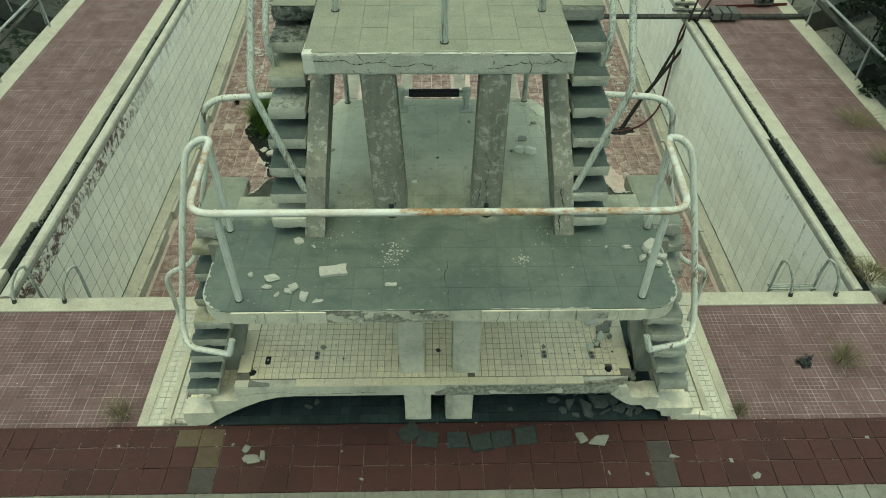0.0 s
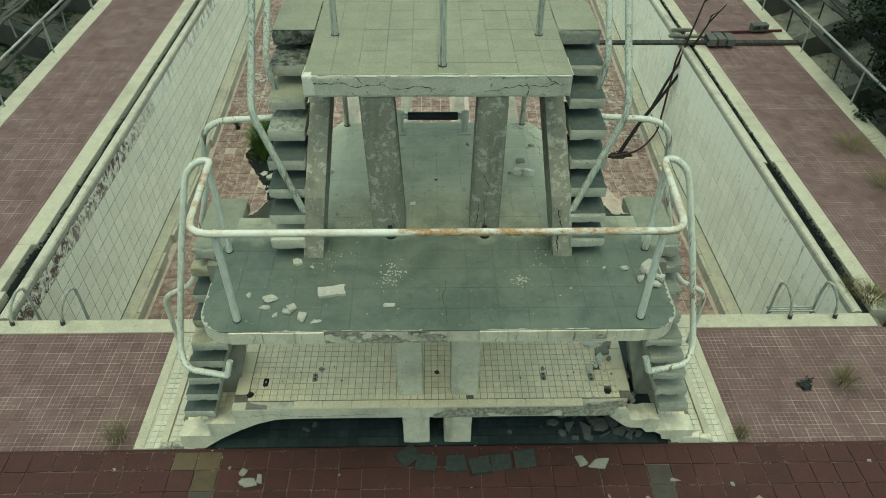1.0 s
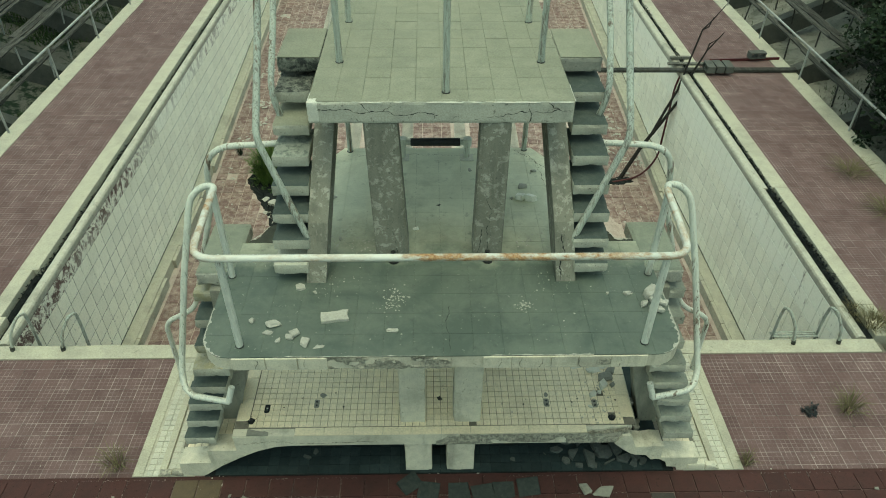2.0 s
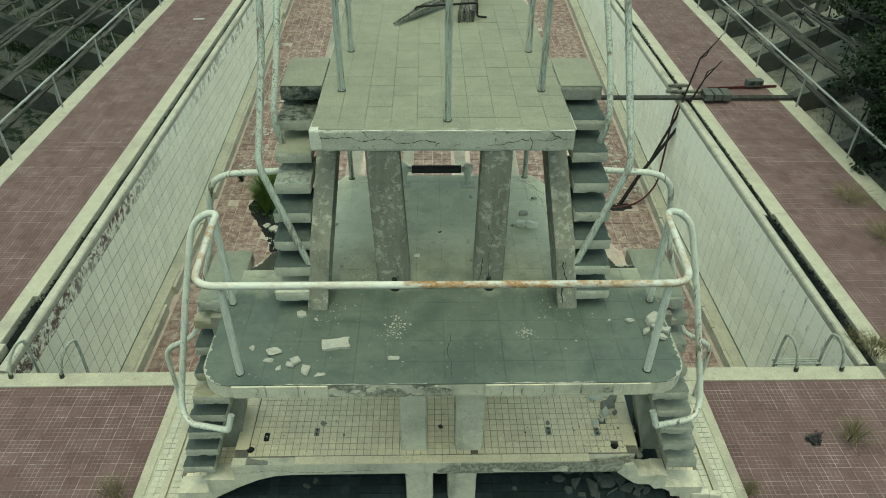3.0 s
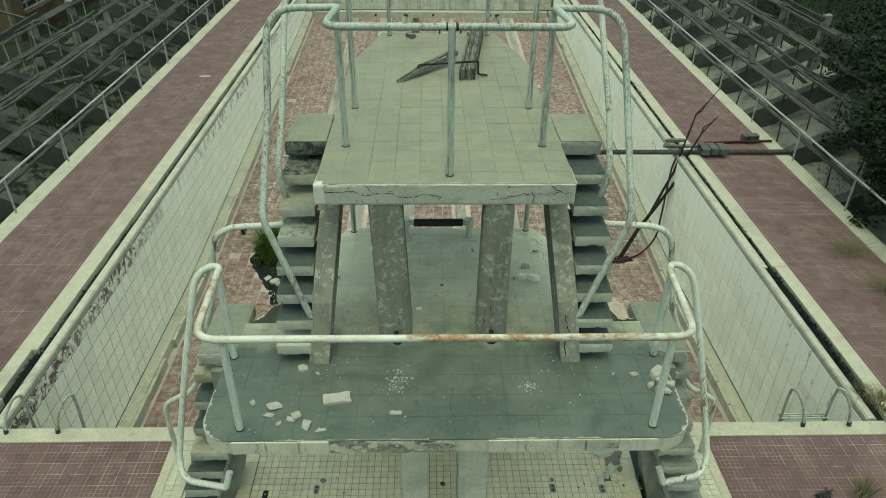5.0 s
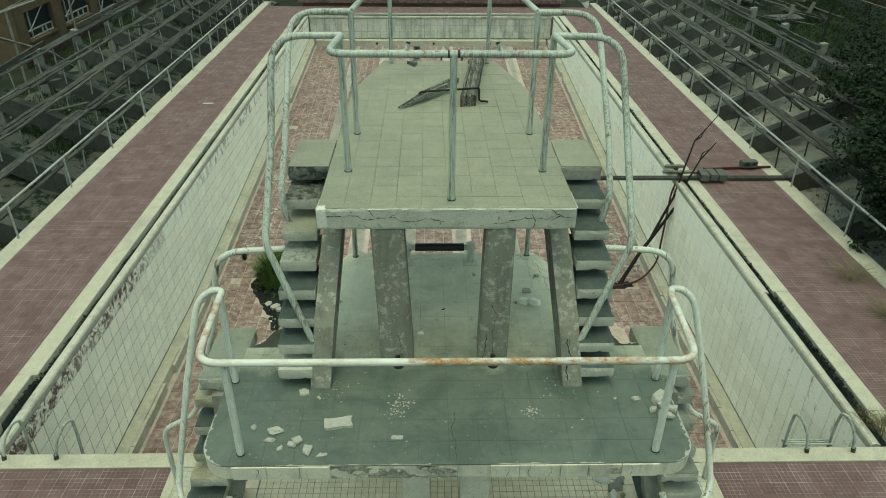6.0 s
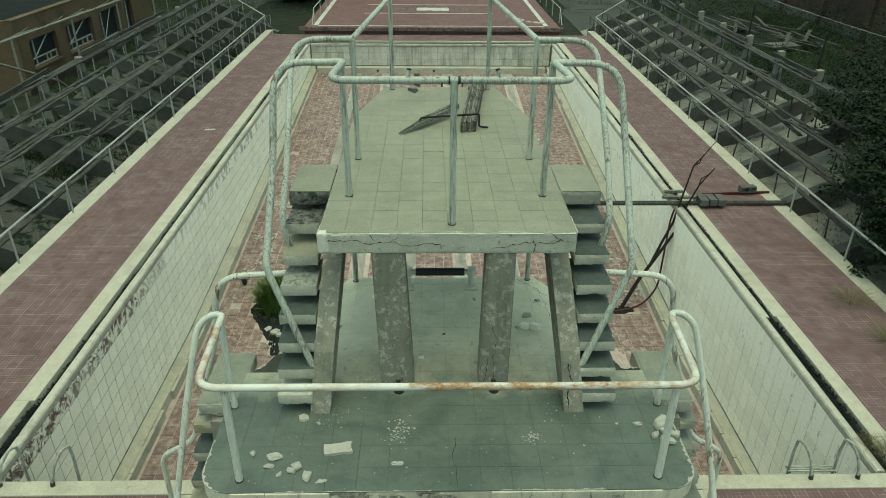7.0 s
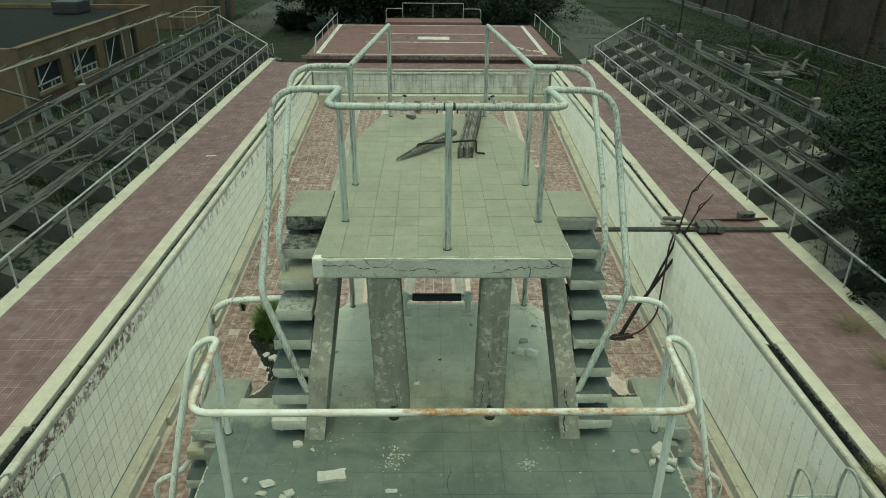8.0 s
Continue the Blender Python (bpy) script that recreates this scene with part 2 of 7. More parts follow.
TREAD_PALE = stained("peeled_step_paint", (0.305, 0.319, 0.267), (0.156, 0.176, 0.150), (0.078, 0.088, 0.078), 3.0, bump=0.8, speck=0.6, lo=0.48, hi=0.58)
BANK_PALE = stained("pale_pillar_concrete", (0.22, 0.215, 0.18), (0.165, 0.165, 0.14), (0.08, 0.085, 0.07), 1.6, 0.9, 0.5)
CREAM = stained("cream_plaster", (0.60, 0.565, 0.44), (0.50, 0.475, 0.38), (0.25, 0.24, 0.195), 1.8, 0.85, 0.5, speck=0.5, streak=(5, 5, 1.0))
WEED = stained("green_weed", (0.045, 0.078, 0.026), (0.075, 0.105, 0.04), (0.022, 0.045, 0.015), 2.0, 0.8, 0.1, vary=0.4, island=True)
BANK_BARE = stained("bare_pale_bank", (0.27, 0.265, 0.222), (0.16, 0.16, 0.13), (0.06, 0.072, 0.046), 0.5, 0.95, 0.7, lo=0.50, hi=0.62, speck=0.4)
TOP_JOINT = stained("grey_green_joint", (0.225, 0.227, 0.167), (0.235, 0.238, 0.175), (0.08, 0.086, 0.067), 0.9)
WALL_GROUT_PALE = stained("pale_wall_grout", (0.66, 0.64, 0.53), (0.30, 0.29, 0.24), (0.16, 0.155, 0.13), 0.5, lo=0.48, hi=0.62)
STAGE_RED = stained("faded_red_stage_tile", (0.135, 0.076, 0.07), (0.17, 0.11, 0.10), (0.085, 0.055, 0.052), 0.9, 0.8, 0.3, speck=0.3)
EDGING = stained("dirty_edging", (0.20, 0.195, 0.16), (0.15, 0.148, 0.122), (0.08, 0.08, 0.066), 1.6, 0.85, 0.4, speck=0.4, vary=0.15)
PAD_TILE = stained("dull_mosaic_tile", (0.50, 0.485, 0.385), (0.44, 0.425, 0.345), (0.28, 0.27, 0.22), 1.2, 0.6, 0.2, vary=0.1, speck=0.3, island=True)
RUBBLE_GREY = stained("grey_rubble", (0.085, 0.094, 0.086), (0.125, 0.132, 0.118), (0.045, 0.052, 0.048), 5.0, 0.9, 0.6)
STEP_YELLOW = stained("yellowed_step", (0.36, 0.348, 0.27), (0.31, 0.288, 0.185), (0.15, 0.15, 0.12), 3.0, bump=0.8, speck=0.5, lo=0.44, hi=0.56)
WING_PAINT = stained("dark_green_landing_paint", (0.205, 0.222, 0.176), (0.255, 0.267, 0.21), (0.13, 0.148, 0.122), 2.2, 0.7, 0.4, speck=0.4)
ROUGH = stained("raw_broken_edge", (0.38, 0.36, 0.285), (0.21, 0.205, 0.165), (0.05, 0.052, 0.045), 4.0, 0.95, 0.9, lo=0.45, hi=0.55, speck=0.9)
# Plaster brightened so that pieces under the upper platform look lit.
PLASTER_BRIGHT = stained("brightened_plaster", (0.88, 0.87, 0.76), (0.80, 0.79, 0.69), (0.56, 0.55, 0.48), 6.0, 0.9, 0.5)
CHALK_OLD = stained("dusty_white_plaster", (0.60, 0.59, 0.50), (0.52, 0.51, 0.43), (0.30, 0.30, 0.25), 4.0, 0.9, 0.5, speck=0.4)
GREY_CHIP = stained("grey_plaster_chip", (0.25, 0.246, 0.205), (0.19, 0.19, 0.16), (0.11, 0.11, 0.095), 6.0, 0.9, 0.5)
BEAM = stained("dark_weathered_concrete", (0.092, 0.095, 0.082), (0.12, 0.122, 0.105), (0.05, 0.054, 0.046), 1.0, 0.9, 0.5)
BEAM_PALE = stained("pale_weathered_concrete", (0.09, 0.093, 0.08), (0.065, 0.068, 0.059), (0.034, 0.039, 0.033), 1.0, 0.9, 0.5)
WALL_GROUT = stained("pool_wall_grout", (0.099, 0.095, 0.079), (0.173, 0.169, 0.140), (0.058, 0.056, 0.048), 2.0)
COPING = stained("cream_coping", (0.434, 0.412, 0.316), (0.369, 0.353, 0.278), (0.250, 0.240, 0.193), 0.9, 0.75, 0.3, speck=0.25)
FAR_TILE = stained("stained_shallow_end_tile", (0.552, 0.541, 0.456), (0.446, 0.435, 0.371), (0.181, 0.175, 0.149), 1.0, 0.6, 0.2, streak=(4.0, 4.0, 0.6), vary=0.1, speck=0.3)
LEDGE = stained("dirty_cream_ledge", (0.460, 0.437, 0.340), (0.368, 0.354, 0.285), (0.202, 0.198, 0.156), 1.4, 0.8, 0.4, speck=0.3)
# Black for dirt, and for shade painted inside the plinth's hollow.
DIRT_SHADE = stained("black_dirt_and_shade", (0.013, 0.016, 0.0155), (0.024, 0.027, 0.025), (0.008, 0.010, 0.010), 3.0)
RED_STRIP = stained("red_cement_tile", (0.062, 0.028, 0.025), (0.050, 0.025, 0.023), (0.036, 0.024, 0.022), 1.6, 0.7, 0.4, vary=0.12, speck=0.6)
RED_JOINT = stained("chalky_red_joint", (0.175, 0.125, 0.112), (0.07, 0.045, 0.041), (0.030, 0.022, 0.022), 1.4, lo=0.46, hi=0.60)
CRUST = stained("chalky_crust", (0.20, 0.165, 0.145), (0.14, 0.11, 0.098), (0.08, 0.062, 0.056), 6.0, 0.95, 0.4)
PATH_GREY = stained("dull_grey_tile", (0.058, 0.052, 0.046), (0.075, 0.066, 0.058), (0.036, 0.034, 0.031), 2.0, 0.8, 0.4, speck=0.4)
POOL_RED = stained("red_pool_floor_tile", (0.185, 0.122, 0.108), (0.40, 0.335, 0.285), (0.12, 0.088, 0.08), 1.3, 0.8, 0.3, vary=0.14, speck=0.5)
POOL_RED_JOINED = stained("red_pool_floor_tile_far", (0.185, 0.122, 0.108), (0.40, 0.335, 0.285), (0.12, 0.088, 0.08), 1.3, 0.8, 0.3, vary=0.14, speck=0.5, island=True)
POOL_JOINT = stained("pale_floor_joint", (0.46, 0.39, 0.33), (0.36, 0.29, 0.25), (0.25, 0.20, 0.17), 1.2)
LANE = stained("white_lane_line", (0.540, 0.526, 0.450), (0.450, 0.432, 0.369), (0.306, 0.279, 0.239), 1.5, speck=0.3)
RAW = stained("raw_grey_concrete", (0.113, 0.115, 0.100), (0.083, 0.085, 0.075), (0.043, 0.045, 0.040), 1.2, 0.9, 0.5)
WOOD = stained("grey_weathered_wood", (0.090, 0.090, 0.078), (0.039, 0.039, 0.033), (0.025, 0.025, 0.023), 3.0, 0.9, 0.8, lo=0.44, hi=0.56, grain=(34, 2.2, 34), vary=0.3)
DARK_WOOD = stained("split_dark_wood", (0.24, 0.235, 0.195), (0.035, 0.036, 0.031), (0.03, 0.031, 0.028), 3.0, 0.85, 0.9, lo=0.43, hi=0.60, grain=(75, 4.0, 75), vary=0.45, island=True)
BLACK = stained("black_rubber", (0.012, 0.014, 0.014), (0.02, 0.022, 0.022), (0.008, 0.009, 0.009), 4.0, 0.6, 0.2)
PALE_METAL = stained("dull_pale_steel_paint", (0.351, 0.358, 0.324), (0.284, 0.291, 0.263), (0.149, 0.142, 0.122), 3.0, 0.5, 0.2)
PLASTER = stained("white_plaster_chip", (0.418, 0.410, 0.348), (0.334, 0.327, 0.278), (0.209, 0.209, 0.178), 6.0, 0.9, 0.5)
OCHRE = stained("ochre_house_wall", (0.118, 0.086, 0.052), (0.092, 0.069, 0.045), (0.042, 0.036, 0.027), 0.6, 0.9, 0.3, streak=(0.8, 0.8, 0.25))
ROOF = stained("dark_flat_roof", (0.006, 0.008, 0.007), (0.013, 0.014, 0.011), (0.004, 0.004, 0.004), 0.5, 0.97, 0.5)
SOIL = stained("dry_soil_and_turf", (0.016, 0.021, 0.011), (0.032, 0.034, 0.024), (0.008, 0.013, 0.007), 0.22, 0.95, 0.6)
PATH_MAT = stained("cracked_pale_pavement", (0.066, 0.066, 0.057), (0.048, 0.050, 0.042), (0.021, 0.024, 0.017), 0.5, 0.9, 0.4)
BRICK_WALL = brickwork()
LEAF = stained("dark_leaf", (0.011, 0.021, 0.008), (0.018, 0.029, 0.011), (0.004, 0.010, 0.004), 3.0, 0.7, 0.1, vary=0.35, island=True)
GRASS_MAT = stained("dry_grass_blade", (0.135, 0.12, 0.062), (0.18, 0.155, 0.09), (0.06, 0.065, 0.03), 3.0, 0.8, 0.1, vary=0.3, island=True)
SLAB_DARK = stained("dark_slate_slab", (0.030, 0.037, 0.034), (0.048, 0.055, 0.050), (0.017, 0.020, 0.019), 4.0, 0.8, 0.5)
SLAB_TEAL = stained("dark_teal_tile", (0.026, 0.038, 0.038), (0.034, 0.048, 0.047), (0.016, 0.024, 0.024), 3.0, 0.8, 0.4, vary=0.25, speck=0.5, island=True)
PATH_OCHRE = stained("dull_ochre_tile", (0.099, 0.075, 0.048), (0.078, 0.060, 0.041), (0.048, 0.039, 0.030), 2.0, 0.7, 0.3, vary=0.15)
GREEN_BLADE = stained("fresh_green_blade", (0.10, 0.165, 0.04), (0.145, 0.21, 0.06), (0.036, 0.069, 0.018), 3.0, 0.7, 0.1, vary=0.3, island=True)
BARK = stained("dark_bark", (0.033, 0.030, 0.027), (0.021, 0.020, 0.018), (0.012, 0.012, 0.011), 6.0, 0.9, 0.7)
BANK = stained("weedy_broken_concrete", (0.105, 0.105, 0.088), (0.016, 0.028, 0.016), (0.028, 0.034, 0.024), 0.42, 0.95, 0.7, lo=0.49, hi=0.57)
RED_CABLE = stained("dull_red_hose", (0.080, 0.015, 0.015), (0.060, 0.013, 0.013), (0.030, 0.010, 0.010), 5.0, 0.6, 0.1)
GLASS = Nodes("dark_window_pane").done((0.012, 0.017, 0.018), 0.35)

# ---- building helpers ----


def part(name, bm, material, parent=None, label=""):
    """One mesh object out of a bmesh, under a thing or a part."""
    me = bpy.data.meshes.new(name)
    bm.to_mesh(me)
    bm.free()
    for m in material if isinstance(material, (list, tuple)) else [material]:
        me.materials.append(m)
    ob = new(name, me)
    if parent is not None:
        ob.parent = parent
    return tagged(ob, label)


def thing(name, label, category, group="", kind="", at=(0, 0, 0)):
    ob = new(name)
    ob.empty_display_size = 0.1
    ob.location = at
    return tagged(ob, label, category, group, kind)


def add_box(bm, lo, hi, bevel=0.0, mat=0, jitter=0.0, rng=random):
    vs = [bm.verts.new((x + rng.uniform(-jitter, jitter), y + rng.uniform(-jitter, jitter), z + rng.uniform(-jitter, jitter)))
          for x in (lo[0], hi[0]) for y in (lo[1], hi[1]) for z in (lo[2], hi[2])]
    fs = [bm.faces.new([vs[i] for i in q]) for q in ((0, 1, 3, 2), (4, 6, 7, 5), (0, 4, 5, 1), (2, 3, 7, 6), (0, 2, 6, 4), (1, 5, 7, 3))]
    for f in fs:
        f.material_index = mat
    if bevel:
        edges = list({e for f in fs for e in f.edges})
        bmesh.ops.bevel(bm, geom=edges, offset=bevel, segments=2, affect="EDGES", profile=0.6)
    return fs


def box(lo, hi, bevel=0.0, jitter=0.0):
    bm = bmesh.new()
    add_box(bm, lo, hi, bevel, 0, jitter)
    return bm


def rough_box(lo, hi, seed, wear=0.02, amp=0.004, cell=0.04, mats=(0, 0)):
    """A worn block: uneven faces, chipped and rounded edges; mats are for the top and for the rest."""
    bm = bmesh.new()
    size = [b - a for a, b in zip(lo, hi)]
    n = [max(2, int(s / cell)) for s in size]
    centre = [(a + b) / 2 for a, b in zip(lo, hi)]
    made = {}

    def vert(key):
        if key not in made:
            p = Vector([lo[k] + size[k] * key[k] / n[k] for k in range(3)])
            q = p + Vector([noise.noise(p * 9 + Vector((seed * 3.1 + 17 * k, k, seed))) * amp for k in range(3)])
            ends = [k for k in range(3) if key[k] in (0, n[k])]
            if len(ends) > 1:
                loss = 0.004 + wear * max(0, noise.noise(p * 14 + Vector((seed, 0, 0))) + 0.55 * noise.noise(p * 37 + Vector((0, seed, 0))))
                for k in ends:
                    q[k] += loss if p[k] < centre[k] else -loss
            made[key] = bm.verts.new(q)
        return made[key]

    for k in range(3):
        u, w = (k + 1) % 3, (k + 2) % 3
        for end in (0, n[k]):
            for i in range(n[u]):
                for j in range(n[w]):
                    quad = []
                    for a, b in ((0, 0), (1, 0), (1, 1), (0, 1)):
                        key = [0, 0, 0]
                        key[k], key[u], key[w] = end, i + a, j + b
                        quad.append(vert(tuple(key)))
                    f = bm.faces.new(quad if end else quad[::-1])
                    f.material_index = mats[0] if k == 2 and end else mats[1]
    return bm


def shard(w, d, h, seed):
    """A thin broken piece of plaster: a few straight, angular sides."""
    rng = random.Random(seed)
    n = rng.choice((4, 5, 5, 6))
    angles = [(k + rng.uniform(-0.3, 0.3)) * math.tau / n + 0.6 for k in range(n)]
    pts = [(math.cos(a) * w * 0.62 * rng.uniform(0.75, 1.05), math.sin(a) * d * 0.62 * rng.uniform(0.75, 1.05)) for a in angles]
    bm = prism(pts, 0.0, h)
    tilt, turn = rng.uniform(-0.35, 0.35) * h / w, rng.uniform(-0.35, 0.35) * h / d
    for v in bm.verts:
        if v.co.z > 0:
            v.co = Vector((v.co.x * 0.96, v.co.y * 0.96, v.co.z + v.co.x * tilt + v.co.y * turn))
    return bm


def chunk(w, d, h, seed):
    """A thick skewed lump of plaster with worn, uneven faces."""
    bm = rough_box((-w / 2, -d / 2, 0), (w / 2, d / 2, h), 140 + seed, 0.012, 0.005, max(0.012, w / 7))
    for v in bm.verts:
        x, y, z = v.co
        cut = 1 - 0.55 * max(0.0, (x / w) * math.cos(seed * 1.9) + (y / d) * math.sin(seed * 1.9))
        v.co = Vector((x * cut + 0.25 * z * math.sin(seed * 2.1) - y * 0.4 * math.cos(seed * 1.3), y * cut, z * (1 - 0.35 * math.cos(seed * 2.7) * x / w)))
    return bm


def broken_slab(w, d, h, seed):
    """A flat rectangular slab of plaster with two ragged sides."""
    pts = ragged((-w / 2, -d / 2), (w / 2, -d / 2), 5, d * 0.06, seed) + ragged((w / 2, -d / 2), (w / 2, d / 2), 3, d * 0.12, seed + 1)[1:]
    pts += ragged((w / 2, d / 2), (-w / 2, d / 2), 5, d * 0.10, seed + 2)[1:] + ragged((-w / 2, d / 2), (-w / 2, -d / 2), 2, d * 0.04, seed + 3)[1:-1]
    return prism(pts, 0.0, h)


def prism(outline, z0, z1, bevel=0.0, top_mat=0, side_mat=0):
    """An upright prism over a plan outline (counter-clockwise)."""
    bm = bmesh.new()
    a, b = [bm.verts.new((x, y, z0)) for x, y in outline], [bm.verts.new((x, y, z1)) for x, y in outline]
    top, bottom = bm.faces.new(b), bm.faces.new(a[::-1])
    top.material_index = top_mat
    bottom.material_index = side_mat
    n = len(outline)
    for i in range(n):
        f = bm.faces.new((a[i], a[(i + 1) % n], b[(i + 1) % n], b[i]))
        f.material_index = side_mat
    if bevel:
        bmesh.ops.bevel(bm, geom=list(top.edges) + list(bottom.edges), offset=bevel, segments=2, affect="EDGES")
    return bm


def hull(outline, y0, y1, axis="y"):
    """A prism whose outline stands upright: pairs are (x, z) for axis y, (y, z) for axis x."""
    bm = bmesh.new()
    put = (lambda p, d: (p[0], d, p[1])) if axis == "y" else (lambda p, d: (d, p[0], p[1]))
    a, b = [bm.verts.new(put(p, y0)) for p in outline], [bm.verts.new(put(p, y1)) for p in outline]
    bm.faces.new(a), bm.faces.new(b[::-1])
    n = len(outline)
    for i in range(n):
        bm.faces.new((a[(i + 1) % n], a[i], b[i], b[(i + 1) % n]))
    bmesh.ops.recalc_face_normals(bm, faces=bm.faces)
    return bm


def ragged_disc(r, seed):
    rng = random.Random(seed)
    return [(r * rng.uniform(0.6, 1.1) * math.cos(k * math.tau / 9), r * rng.uniform(0.6, 1.1) * math.sin(k * math.tau / 9)) for k in range(9)]


def rounded(points, radius, steps=6):
    """A polyline with its corners rounded."""
    pts = [Vector(p) for p in points]
    out = [pts[0]]
    for k, (a, b, c) in enumerate(zip(pts, pts[1:], pts[2:])):
        u, w = (a - b), (c - b)
        r = min(radius[k] if isinstance(radius, tuple) else radius, u.length * 0.45, w.length * 0.45)
        p, q = b + u.normalized() * r, b + w.normalized() * r
        for i in range(steps + 1):
            t = i / steps
            out.append(p * (1 - t) ** 2 + b * 2 * t * (1 - t) + q * t * t)
    out.append(pts[-1])
    return out


def add_tube(bm, points, radius, sides=10, taper=None):
    """A swept tube along points, with closed ends."""
    pts = [Vector(p) for p in points]
    rings, up = [], None
    for i, p in enumerate(pts):
        d = (pts[min(i + 1, len(pts) - 1)] - pts[max(i - 1, 0)]).normalized()
        if up is None:
            up = Vector((0, 0, 1)) if abs(d.z) < 0.9 else Vector((1, 0, 0))
        side = d.cross(up).normalized()
        up = side.cross(d).normalized()
        r = radius if taper is None else radius * (1 + (taper - 1) * i / (len(pts) - 1))
        rings.append([bm.verts.new(p + (side * math.cos(k * math.tau / sides) + up * math.sin(k * math.tau / sides)) * r) for k in range(sides)])
    for a, b in zip(rings, rings[1:]):
        for k in range(sides):
            f = bm.faces.new((a[k], a[(k + 1) % sides], b[(k + 1) % sides], b[k]))
            f.smooth = True
    for cap in (bm.faces.new(rings[0]), bm.faces.new(rings[-1][::-1])):
        for e in cap.edges:
            e.smooth = False


def tube(points, radius, bend=0.0, sides=10, taper=None):
    bm = bmesh.new()
    add_tube(bm, rounded(points, bend) if bend else points, radius, sides, taper)
    bmesh.ops.recalc_face_normals(bm, faces=bm.faces)
    return bm


def chip(size, seed, flat=0.5):
    """A broken lump of plaster or concrete: a flat, angular shard."""
    rng = random.Random(seed)
    bm = bmesh.new()
    n = rng.randint(4, 6)
    angles = sorted(rng.uniform(0, math.tau) for _ in range(n))
    long = rng.uniform(0.55, 0.95)
    for z, s in ((0, 1.0), (flat * size * 0.8, 0.9)):
        for a in angles:
            r = size * s * rng.uniform(0.75, 1.05)
            bm.verts.new((r * math.cos(a), r * math.sin(a) * long, z + rng.uniform(-0.1, 0.1) * size * (z > 0)))
    bmesh.ops.convex_hull(bm, input=bm.verts)
    return bm


def ragged(a, b, n, depth, seed):
    """Points from a to b in plan with a broken, uneven line."""
    rng = random.Random(seed)
    a, b = Vector(a), Vector(b)
    side = Vector((-(b - a).y, (b - a).x)).normalized()
    return [tuple(a.lerp(b, (i + rng.uniform(-0.25, 0.25) * (0 < i < n)) / n) + side * rng.uniform(-depth, depth) * (0 < i < n)) for i in range(n + 1)]

def crack(parent, points, width, normal, seed, fork=True):
    """A thin dark jagged crack, as a ribbon just proud of a face."""
    rng = random.Random(seed)
    bm = bmesh.new()
    normal = Vector(normal)

    def ribbon(pts, w, taper):
        fine = []
        for a, b in zip(pts, pts[1:]):
            a, b = Vector(a), Vector(b)
            n = max(2, int((b - a).length / 0.017))
            side = (b - a).normalized().cross(normal)
            drift = 0.0
            for i in range(n):
                drift = drift * 0.75 + rng.uniform(-0.008, 0.008)
                fine.append(a.lerp(b, i / n) + side * drift * (i > 0))
        fine.append(Vector(pts[-1]))
        rows = []
        for i, p in enumerate(fine):
            d = (fine[min(i + 1, len(fine) - 1)] - fine[max(i - 1, 0)]).normalized()
            thin = 1 - i / len(fine) if taper else (0.3 if i in (0, len(fine) - 1) else 1)
            s = d.cross(normal).normalized() * w * rng.choice((0.35, 0.5, 0.8, 1.0, 1.5)) * thin
            rows.append([bm.verts.new(p + q + normal * 0.0025) for q in (s, -s)])
        for a, b in zip(rows, rows[1:]):
            bm.faces.new((a[0], a[1], b[1], b[0]))
        return fine

    fine = ribbon(points, width, False)
    if fork and len(fine) > 12:
        for k in rng.sample(range(4, len(fine) - 4), 2):
            p = fine[k]
            along = (fine[k + 2] - p).normalized() * rng.choice((-1, 1))
            side = along.cross(normal) * rng.choice((-1, 1))
            ribbon([p, p + side * 0.02 + along * 0.03, p + side * 0.05 + along * rng.uniform(0.04, 0.1)], width * 0.55, True)
    return part("crack", bm, DIRT_SHADE, parent, "dark jagged crack")

# ---- ground, decks and pool ----
GROUND_Z = -0.8
POOL_X, POOL_Y0, POOL_Y1 = 5.05, 0.95, 24.65
DECK_X = 7.40


def floor_z(y):
    """Height of the foot of the pool wall: level under the tower, rising to the shallow end."""
    return -2.22 if y < 7 else -2.22 + (y - 7) * 0.0722


def ground():
    """One sheet to the horizon with the pit of the pool left open."""
    bm = bmesh.new()
    xs, ys = [-3000, -60, -7.4, 7.4, 60, 3000], [-3000, -40, -1.2, 26.3, 90, 3000]
    grid = [[bm.verts.new((x, y, GROUND_Z)) for x in xs] for y in ys]
    for j in range(5):
        for i in range(5):
            if not (i == 2 and j == 2):
                bm.faces.new((grid[j][i], grid[j][i + 1], grid[j + 1][i + 1], grid[j + 1][i]))
    return tagged(part("ground", bm, SOIL), "patchy soil with dry turf round the old pool", "ground", kind="structure")


ground()


def slab(name, lo, hi, mat, label, category="pavement", bevel=0.008):
    return tagged(part(name, box(lo, hi, bevel), mat), label, category, kind="structure")


